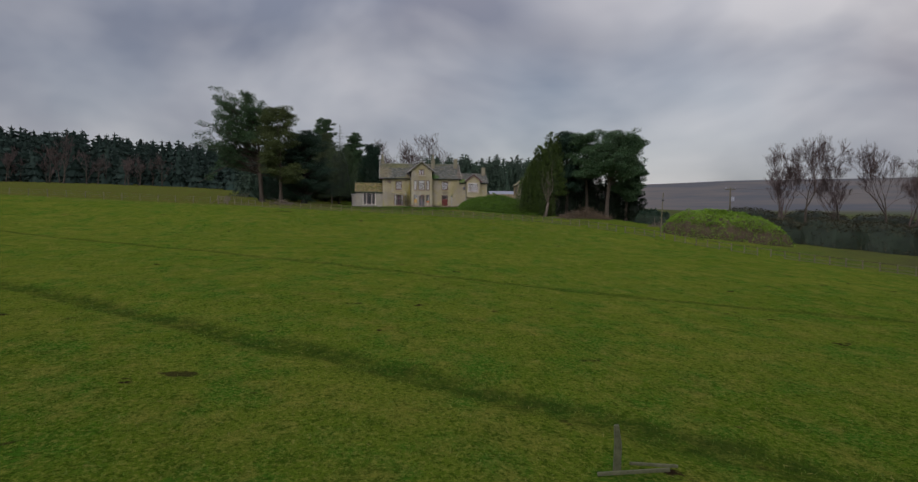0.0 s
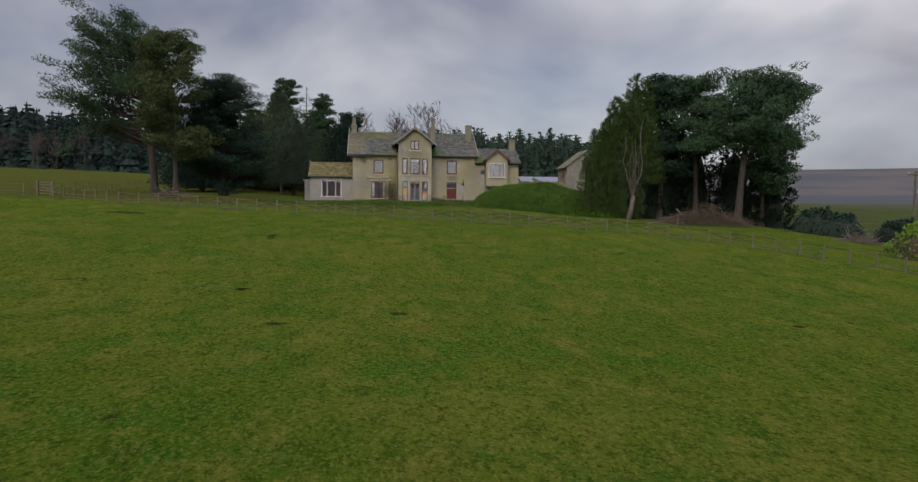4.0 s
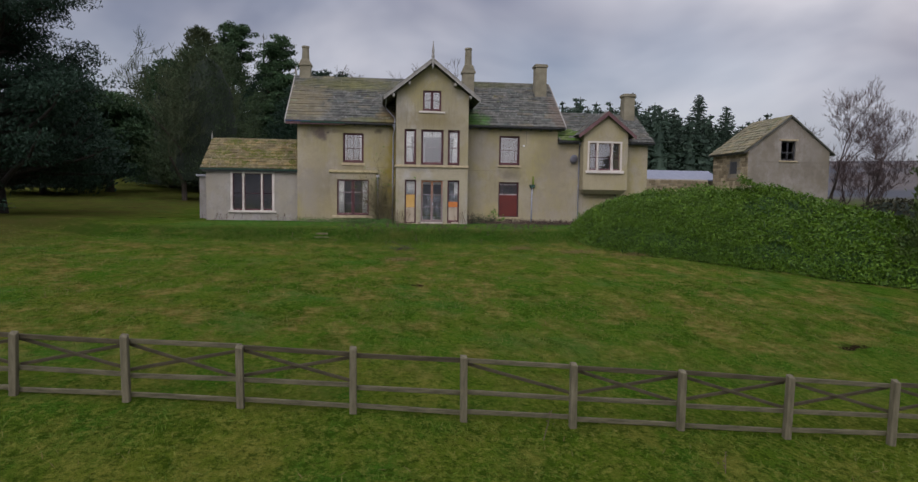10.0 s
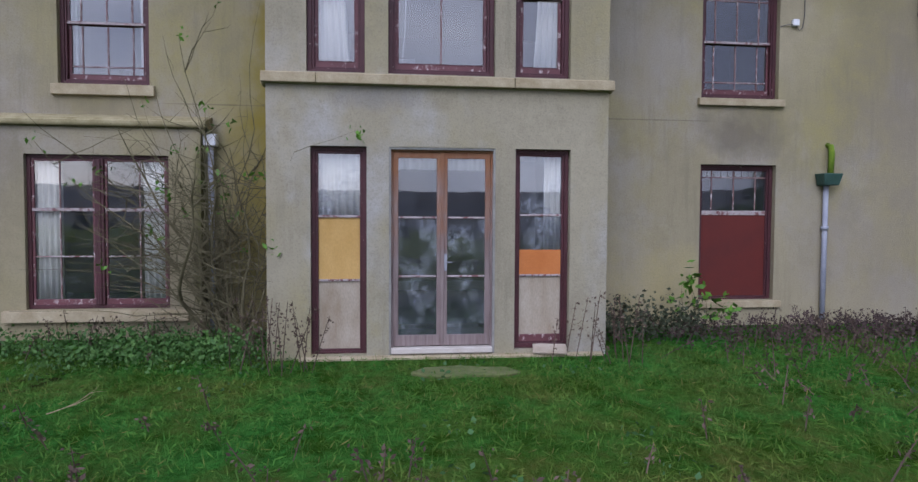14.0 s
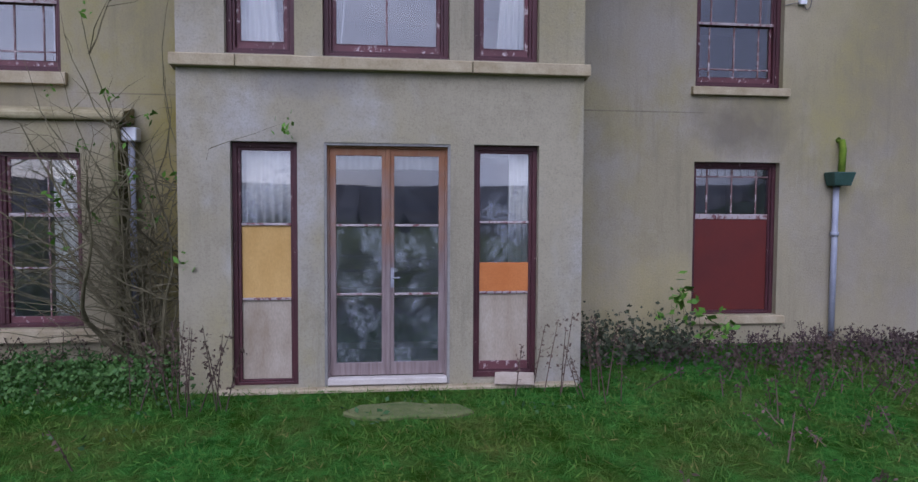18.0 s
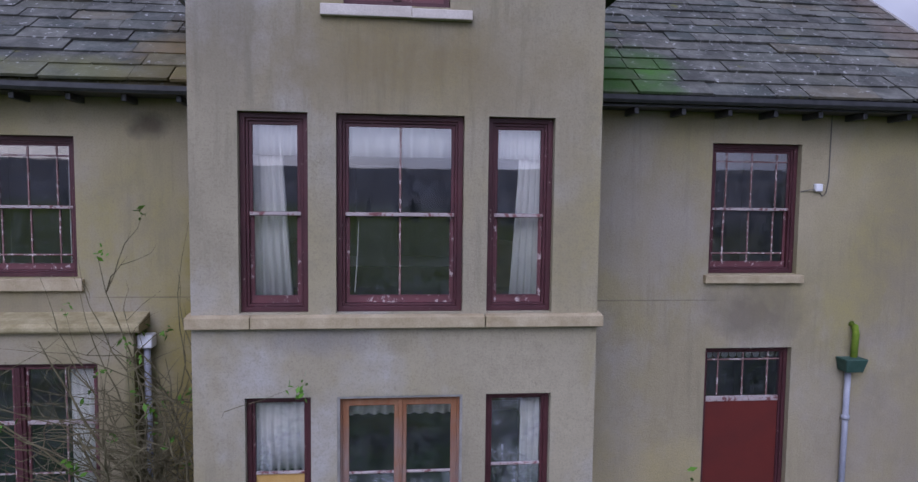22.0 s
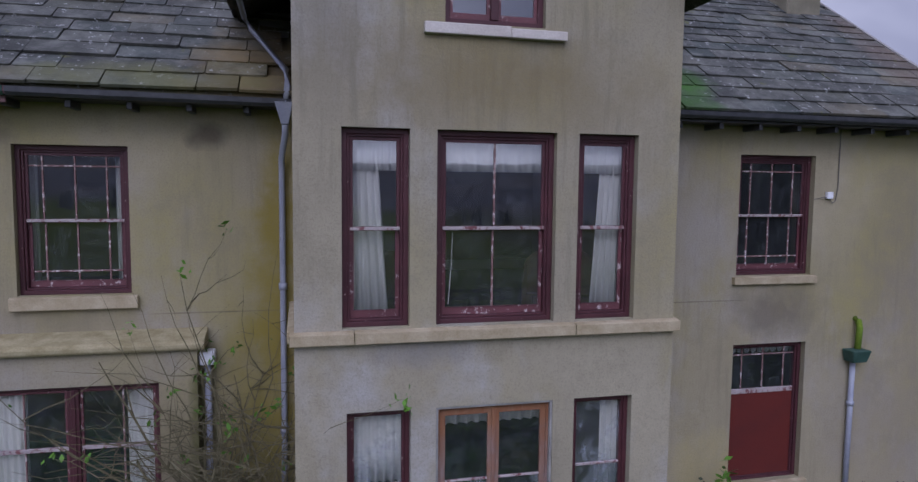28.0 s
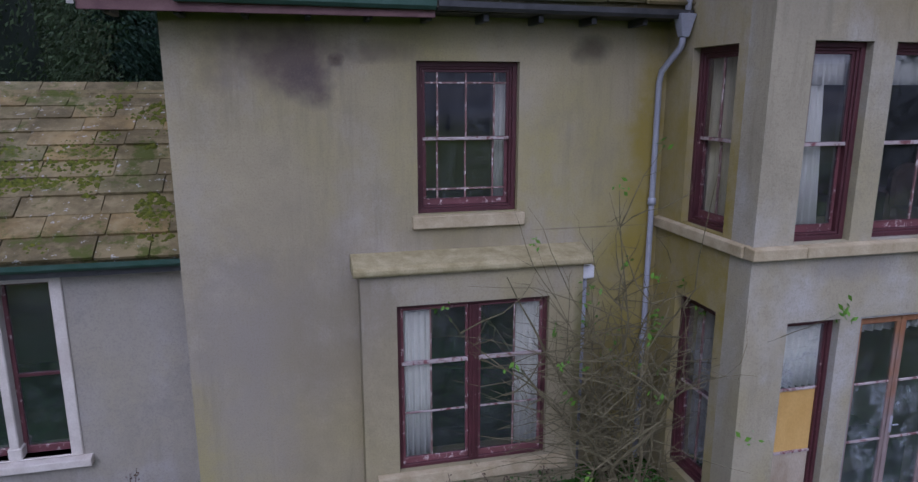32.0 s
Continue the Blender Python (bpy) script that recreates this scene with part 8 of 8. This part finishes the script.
def stonework(parent, m, u0, u1, z0, z1, keep, material, most=300):
    """Coursed rubble on a wall face; m carries (along, out, up) of the face into the world."""
    z, n = z0, 0
    while z < z1 - 0.08:
        h = rng_st.choice((0.12, 0.15, 0.18, 0.22, 0.26))
        u = u0
        while u < u1 - 0.06:
            w = min(rng_st.choice((0.20, 0.28, 0.36, 0.44, 0.56)), u1 - u)
            w = max(0.10, int(w * 25) / 25)
            cu, cz = u + w / 2, z + h / 2
            if all(keep(cu + a * w / 2, cz + b * h / 2) for a in (-1, 1) for b in (-1, 1)) and n < most:
                part("stone", stone_mesh(round(w - 0.018, 3), round(h - 0.018, 3), material), parent, "", m @ pose(cu, rng_st.uniform(-0.008, 0.006), cz, 0, rng_st.uniform(-1.2, 1.2), 0))
                n += 1
            u += w
        z += h


west = Matrix.Translation((OBX0, 0, 0)) @ Matrix.Rotation(radians(-90), 4, "Z")
stonework(barn, west, -137.38, -OBY, 6.2, OBZ - 0.05, lambda u, z: not (-135.3 < u < -134.3 and 7.2 < z < 8.15), TANSTONE)
stonework(yard_wall, Matrix.Translation((0, 138.0, 0)), 22.02, 28.18, 5.2, 6.84, lambda u, z: True, TANSTONE)
# lintel, sill of the outbuilding window, and a pale cord hanging in the middle bay window
part("lintel", Shape().box(30.15, 31.40, OBY - 0.03, OBY + 0.1, 9.29, 9.40).mesh("lintel", SANDSTONE, 0.01), barn)
part("window_sill", Shape().box(30.17, 31.38, OBY - 0.06, OBY + 0.1, 8.0, 8.095).mesh("window_sill", SANDSTONE, 0.01), barn)
solid("blind_cord", Shape().tube([(8.44, YB + 0.22, 8.24), (8.43, YB + 0.22, 7.9), (8.40, YB + 0.22, 7.5)], 0.006, 5).mesh("blind_cord", CURTAIN), "pale cord hanging behind the middle bay window", "cord")

# ---------------------------------------------------------------- plants at the foot of the house


def briar():
    """Bare climbing stems with a few fresh leaves, against the wall beside the bay."""
    rng = np.random.default_rng(61)
    s, leaves = Shape(), []

    def leafspray(p, size):
        for k in range(7):
            leaves.append(np.array(p) + rng.normal(size=3) * size)

    # old thick stems leaning out from one root
    for k, (dx, ln) in enumerate(((-0.55, 2.6), (-0.30, 3.2), (-0.12, 3.0), (0.10, 2.7), (-0.75, 1.9))):
        pts = limb(s, (6.38 + 0.09 * (k - 3), 132.75 + 0.06 * (k % 3), 3.95), (dx, -0.08, 1.0), ln, 0.036 - 0.003 * k, rng, 9, 0.25, 0.18, 7)
        for c in range(7):
            j = int(rng.integers(3, 9))
            sub_l = limb(s, pts[j], (rng.normal() - 0.2, rng.normal() * 0.4 - 0.15, rng.normal() * 0.35 + 0.5), rng.uniform(0.6, 1.7), 0.010, rng, 6, 0.2, 0.20, 5)
            for e in range(5):
                limb(s, sub_l[int(rng.integers(2, 6))], (rng.normal(), rng.normal() * 0.5, rng.normal() * 0.4 + 0.3), rng.uniform(0.25, 0.8), 0.0045, rng, 4, 0.1, 0.24, 3)
    # main stems that climb beside the downpipe, then fan out
    for k in range(18):
        bx, by = 6.25 + rng.normal() * 0.22, rng.uniform(132.75, 133.15)
        d = (rng.normal() * 0.22 - 0.05, -0.06 + rng.normal() * 0.06, 1.0)
        ln = rng.uniform(2.2, 4.2)
        pts = limb(s, (bx, by, 3.98), d, ln, rng.uniform(0.009, 0.020), rng, 10, 0.35, 0.11, 6)
        for c in range(8):
            j = int(rng.integers(3, 10))
            sub = limb(s, pts[j], (rng.normal(), rng.normal() * 0.35 - 0.12, rng.normal() * 0.4 + 0.45), rng.uniform(0.4, 1.3), 0.009, rng, 5, 0.25, 0.16, 4)
            limb(s, sub[int(rng.integers(1, 5))], (rng.normal(), rng.normal() * 0.5, rng.normal() * 0.5 + 0.3), rng.uniform(0.2, 0.5), 0.005, rng, 3, 0.1, 0.2, 3)
            if rng.random() < 0.20:
                leafspray(sub[-1], 0.045)
        leafspray(pts[-1], 0.05)
    # long arching canes towards the paired window
    for k in range(52):
        bx, by = rng.uniform(5.7, 6.6), rng.uniform(132.5, 133.0)
        limb(s, (bx, by, rng.uniform(4.2, 6.1)), (-0.9 + rng.normal() * 0.5, -0.2 + rng.normal() * 0.25, 0.35 + rng.normal() * 0.35), rng.uniform(0.8, 2.4), 0.010, rng, 6, -0.15, 0.14, 4)
    for k in range(70):
        bx, by = rng.uniform(5.5, 6.9), rng.uniform(132.4, 133.2)
        limb(s, (bx, by, rng.uniform(4.0, 4.6)), (rng.normal(), rng.normal() * 0.6, rng.normal() * 0.4 + 0.4), rng.uniform(0.4, 1.3), 0.006, rng, 4, -0.1, 0.22, 4)
    # one long spray across the bay front
    lp = limb(s, (6.75, 132.3, 5.9), (0.25, -0.9, 0.25), 1.0, 0.007, rng, 5, 0.2, 0.1, 4)
    lq = limb(s, lp[-1], (0.9, 0.02, 0.35), 0.75, 0.005, rng, 5, 0.1, 0.08, 4)
    leafspray(lq[-1], 0.08)
    leafspray(lq[-1], 0.06)
    leafspray((6.95, YB - 0.12, 5.35), 0.06)
    t = thing("briar_shrub", (6.2, 132.9, 4.02), "leggy bare climbing shrub with a few green leaves", "shrub")
    part("stemwork", mesh_of("stemwork", s.v, s.f, BRIARWOOD), t)
    P = np.array(leaves)
    part("foliage", quads_mesh("foliage", *leaf_quads(P, 0.078, 0.5, rng, 0.0), BRIARLEAF), t, "fresh green leaves")


briar()


def stalks(name, spots, seed, label, tall=(0.3, 0.9), material=None, heads=14):
    """Dead weeds: thin stems with clinging dry leaves and seed heads, too many to count."""
    rng = np.random.default_rng(seed)
    s, P = Shape(), []
    for x, y in spots:
        h = rng.uniform(*tall)
        z = gz(x, y)
        lx, ly = rng.normal() * 0.12, rng.normal() * 0.12
        s.tube([(x, y, z - 0.03), (x + lx * 0.5, y + ly * 0.5, z + h * 0.5), (x + lx, y + ly, z + h)], [0.007, 0.006, 0.003], 3, False)
        for k in range(heads):
            g = rng.uniform(0.3, 1.0)
            P.append((x + lx * g + rng.normal() * 0.03, y + ly * g + rng.normal() * 0.03, z + h * g))
    ob = solid(name, mesh_of(name, s.v, s.f, material or DEADWEED), label, "weeds", kind="stuff")
    leaf = new("seed_heads", quads_mesh("seed_heads", *leaf_quads(np.array(P), 0.042, 0.5, rng), material or DEADWEED))
    leaf.parent = ob
    return ob


rng_w = np.random.default_rng(77)
spots = [(rng_w.uniform(-4, 6.8), rng_w.uniform(132.3, 133.4) - (0 if rng_w.random() < 0.8 else 0.8)) for _ in range(90)]
spots = [(x, min(y, 133.0) if x > 1.3 else y + 1.2) for x, y in spots]
stalks("dead_weeds", spots, 1, "dry brown weed stalks along the foot of the wall", (0.12, 0.45))
spots = [(rng_w.uniform(11.0, 22.0), 133.4 - abs(rng_w.normal()) * 0.7) for _ in range(170)]
stalks("dead_weeds", spots, 2, "thick band of purplish dead weeds below the door", (0.10, 0.36), leafy("purple_dead_weed", (0.070, 0.045, 0.042), (0.125, 0.085, 0.076), 0.9), 20)
spots = [(rng_w.uniform(0, 20.0), rng_w.uniform(123.5, 131.3)) for _ in range(36)] + [(rng_w.normal() * 2.2 + 14.5, rng_w.normal() * 1.6 + 129.0) for _ in range(30)]
stalks("dead_weeds", spots, 3, "scattered dead dock stalks standing in the lawn", (0.12, 0.40), None, 14)
spots = [(rng_w.uniform(4.0, 14.5), 127.1 + rng_w.normal() * 0.7) for _ in range(130)] + [(rng_w.uniform(12.0, 21.5), 132.8 - abs(rng_w.normal()) * 1.5) for _ in range(300)]
stalks("dead_weeds", spots, 5, "purplish dead weed stalks standing along the terrace edge", (0.12, 0.36), leafy("purple_dead_stalk", (0.060, 0.040, 0.030), (0.115, 0.082, 0.062), 0.9), 20)
spots = [(rng_w.uniform(-20, 34.0), rng_w.uniform(85, 103)) for _ in range(70)]
stalks("dead_weeds", spots, 4, "scattered dead stalks in the pasture by the fence", (0.2, 0.5), None, 8)
spots = [(7.0 + rng_w.normal() * 0.25, 131.2 + rng_w.normal() * 0.18) for _ in range(16)] + [(10.7 + rng_w.normal() * 0.3, 131.3 + rng_w.normal() * 0.15) for _ in range(12)]
stalks("dead_weeds", spots, 6, "tall dead seed stalks at the corners of the bay", (0.4, 0.85), None, 26)


def low_leaves(name, boxes, n, seed, label, size=0.09, tall=0.3, material=None):
    rng = np.random.default_rng(seed)
    P = []
    for x0, x1, y0, y1 in boxes:
        cx, cy = rng.uniform(x0, x1, (n // len(boxes)) // 12), rng.uniform(y0, y1, (n // len(boxes)) // 12)
        for a, b in zip(cx, cy):
            h = tall * rng.uniform(0.3, 1.0)
            for k in range(12):
                px, py = a + rng.normal() * 0.14, b + rng.normal() * 0.12
                P.append((px, py, gz(px, py) + 0.02 + h * rng.random()))
    solid(name, quads_mesh(name, *leaf_quads(np.array(P), size, 0.7, rng, 0, np.tile([0, 0, 0.3], (len(P), 1)), 0.8), material or BRAMBLE), label, "weeds", kind="stuff")


low_leaves("nettle_patch", [(1.5, 6.7, 132.0, 133.1), (4.5, 6.9, 131.3, 132.6)], 6000, 5, "low green nettles and bramble under the windows", 0.048, 0.28, leafy("nettle_leaves", (0.04, 0.10, 0.02), (0.09, 0.17, 0.04), 0.6))
low_leaves("bramble_patch", [(10.95, 12.5, 132.2, 133.3)], 1500, 6, "bramble and dock growing in the corner of the bay", 0.060, 0.62, leafy("dull_bramble", (0.040, 0.048, 0.026), (0.075, 0.085, 0.045), 0.7))
low_leaves("dead_bracken", [(12.5, 21.5, 132.2, 133.4), (14.8, 21.5, 131.6, 133.3)], 7000, 7, "mat of dead purple-brown leaves below the wall", 0.046, 0.24, leafy("dead_leaf_mat", (0.065, 0.045, 0.040), (0.115, 0.080, 0.070), 0.9))
low_leaves("dock_leaves", [(2, 20, 122.5, 131.3)], 700, 8, "scattered broad dock leaves in the lawn", 0.055, 0.05, leafy("dock_leaf", (0.03, 0.08, 0.02), (0.07, 0.15, 0.05), 0.6))
low_leaves("fallen_leaves", [(0, 20, 119, 131.2)], 300, 9, "scattered reddish fallen leaves on the lawn", 0.05, 0.03, leafy("fallen_leaf", (0.11, 0.050, 0.028), (0.20, 0.10, 0.06), 0.9))

# sapling by the red door
sp, lf = Shape(), []
rng_e = np.random.default_rng(12)
for k in range(6):
    q = limb(sp, (12.75 + rng_e.normal() * 0.1, 133.0, 4.0), (rng_e.normal() * 0.5 + 0.1, -0.1, 1.0), rng_e.uniform(0.5, 1.0), 0.009, rng_e, 5, 0.1, 0.15, 4)
    for c in range(14):
        lf.append(np.array(q[-1 - (c % 3)]) + rng_e.normal(size=3) * 0.09)
el = thing("elder_sapling", (12.8, 133.0, 4.03), "small fresh green elder sapling beside the red door", "shrub")
part("stemwork", mesh_of("stemwork", sp.v, sp.f, BRIARWOOD), el)
part("foliage", quads_mesh("foliage", *leaf_quads(np.array(lf), 0.13, 0.5, rng_e, 0.1), BRIARLEAF), el)

# ---------------------------------------------------------------- stones on the lawn
fs = Shape().prism([(8.45, 130.85), (8.62, 130.70), (8.8, 130.66), (9.15, 130.70), (9.4, 130.66), (9.62, 130.78), (9.5, 131.0), (9.2, 131.04), (9.0, 131.12), (8.6, 131.05)], 3.9, 4.068, "z")
solid("flagstone", fs.mesh("flagstone", plain("mossy_flagstone", (0.055, 0.085, 0.018), (0.145, 0.145, 0.060), 7.0, 0.9, 0.4), 0.015), "mossy flagstone sunk in the grass before the french doors", "paving")
steps = thing("garden_steps", (3.35, 125.4, 3.3), "mossy stone steps set into the lawn bank", "steps")
for i in range(4):
    part("step", Shape().box(3.02 + 0.05 * (i % 2), 3.62 + 0.04 * (i % 3), 124.75 + i * 0.36, 125.2 + i * 0.36, 2.9 + i * 0.15, 3.38 + i * 0.15).mesh("step", plain("worn_step_stone", (0.060, 0.062, 0.024), (0.140, 0.118, 0.066), 5.0, 0.9, 0.4), 0.02), steps)
sl2 = Shape().box(-0.20, 0.20, -0.008, 0.008, 0, 0.24)
solid("loose_board", sl2.mesh("loose_board", PLYPALE, 0.004), "pale loose board propped on the plinth", "board").matrix_basis = pose(10.12, 131.52, 4.09, -74, 0, -12)
STRAWTWIG = plain("pale_dry_twig", (0.20, 0.15, 0.085), (0.32, 0.25, 0.15), 9.0, 0.9, 0.3)
br2 = Shape()
rng_b = np.random.default_rng(3)
q = limb(br2, (3.75, 98.4, gz(3.75, 98.4) + 0.05), (0.35, 0.7, 0.16), 0.8, 0.011, rng_b, 6, 0.0, 0.12, 5)
limb(br2, q[3], (1, 0.2, 0.3), 0.3, 0.007, rng_b, 4, 0, 0.1, 4)
solid("fallen_branch", br2.mesh("fallen_branch", PALEBARK), "pale forked stick lying in the pasture", "branch")

br3 = Shape()
q = limb(br3, (5.45, 129.6, gz(5.45, 129.6) + 0.06), (1.0, 0.35, 0.10), 0.45, 0.006, rng_b, 6, 0.0, 0.14, 5)
limb(br3, q[2], (0.7, -0.3, 0.25), 0.3, 0.006, rng_b, 4, 0, 0.15, 4)
limb(br3, q[4], (0.4, 0.8, 0.3), 0.25, 0.005, rng_b, 4, 0, 0.15, 4)
solid("fallen_branch", br3.mesh("fallen_branch", STRAWTWIG), "pale broken stick lying on the lawn", "branch")

# ---------------------------------------------------------------- grass that stands up


def grass(name, n, x0, x1, y0, y1, size, aspect, material, seed, label, clumpy=0.5, bias=1.0, feather=(3, 3, 3, 3), upright=0.55):
    """Thin standing blades, thicker in clumps and thinning out towards the edges of their ground."""
    rng = np.random.default_rng(seed)
    x, y = rng.uniform(x0, x1, n * 2), y0 + (y1 - y0) * rng.random(n * 2) ** bias
    dens = np.array([noise.noise((a * 0.6, b * 0.6, seed)) + 0.5 * noise.noise((a * 2.1, b * 2.1, seed)) for a, b in zip(x, y)])
    fl, fr, fn, ff = feather
    edge = np.minimum(np.minimum((x - x0) / fl, (x1 - x) / fr), np.minimum((y - y0) / fn, (y1 - y) / ff))
    keep = rng.random(n * 2) < (0.5 + clumpy * dens) * np.clip(edge, 0, 1)
    x, y = x[keep][:n], y[keep][:n]
    z = ground_z(x, y) + np.array([noise.noise((a * 0.35, b * 0.35, 0)) * 0.07 + noise.noise((a * 1.1, b * 1.1, 4)) * 0.035 for a, b in zip(x, y)]) * (1 - np.clip((y - 129.5) / 1.5, 0, 1))
    P = np.stack([x, y, z + size * 0.22], 1)
    v, q = leaf_quads(P, size, aspect, rng, 0.0, np.tile([0, 0, upright], (len(P), 1)), 0.6)
    return solid(name, quads_mesh(name, v, q, material), label, "grass", kind="stuff")


grass("lawn_grass", 170000, -5, 21, 121, 132.2, 0.09, 0.085, BLADE, 1, "lush unmown lawn grass before the house", 0.5, 1.0, (3, 3, 3, 0.6))
def muddy_rut():
    """A worn wet rut through the turf, ragged at the edges."""
    rng = np.random.default_rng(71)
    n, v, f = 22, [], []
    for i in range(n):
        u = i / (n - 1)
        cx, cy = 1.30 + 0.20 * u + 0.10 * math.sin(6 * u), 99.80 - 2.0 * u
        w = 0.02 + (0.05 + 0.09 * u) * math.sin(math.pi * u) ** 0.6 * rng.uniform(0.5, 1.3)
        for q in (-1.0, -0.55, 0.0, 0.55, 1.0):
            x, y = cx + q * w * rng.uniform(0.75, 1.3), cy + rng.normal() * 0.03
            v.append((x, y, gz(x, y) + (0.026 - 0.060 * q * q) + rng.normal() * 0.016))
    for i in range(n - 1):
        for q in range(4):
            k = i * 5 + q
            f.append((k, k + 5, k + 6, k + 1))
    solid("muddy_rut", mesh_of("muddy_rut", v, f, plain("dark_mud", (0.012, 0.011, 0.006), (0.030, 0.027, 0.015), 9.0, 0.95, 0.6)), "narrow dark muddy rut worn into the pasture", "ground", kind="structure")


muddy_rut()
grass("lawn_grass", 60000, -16, 22, 104.5, 124, 0.11, 0.11, BLADE, 2, "rough lawn grass between fence and terrace", 0.7)
grass("pasture_grass", 110000, -20, 32, 66, 104, 0.10, 0.12, BLADE, 3, "tussocky pasture grass below the fence", 0.9, 0.8, (8, 8, 12, 0.5))
grass("pasture_grass", 60000, -26, 36, 6, 56, 0.11, 0.15, BLADE, 4, "tussocky pasture grass in the near field", 0.9, 1.5, (3, 3, 1, 25))
grass("bank_grass", 20000, -6, 17, 124.5, 126.9, 0.22, 0.05, BLADE, 9, "long rank grass along the terrace bank", 0.8, 1.0, (2, 2, 0.6, 0.6), 0.9)
grass("straw_grass", 5000, -10, 22, 108, 127, 0.16, 0.07, STRAW, 5, "pale straw tufts in the lawn", 1.6)
grass("straw_grass", 5000, -20, 30, 70, 104, 0.12, 0.09, STRAW, 6, "pale straw tufts in the pasture", 1.6)
for cx, cy, rx, ry in ((14.3, 121.6, 1.0, 0.5), (16.5, 120.6, 1.3, 0.6), (12.0, 122.6, 0.6, 0.5), (6.8, 119.6, 0.6, 0.4)):
    grass("straw_tussock", 1100, cx - rx, cx + rx, cy - ry, cy + ry, 0.26, 0.035, STRAW, int(cx * 7), "tussock of pale dead grass in the lawn", 0.3, 1.0, (rx, rx, ry, ry), 1.0)
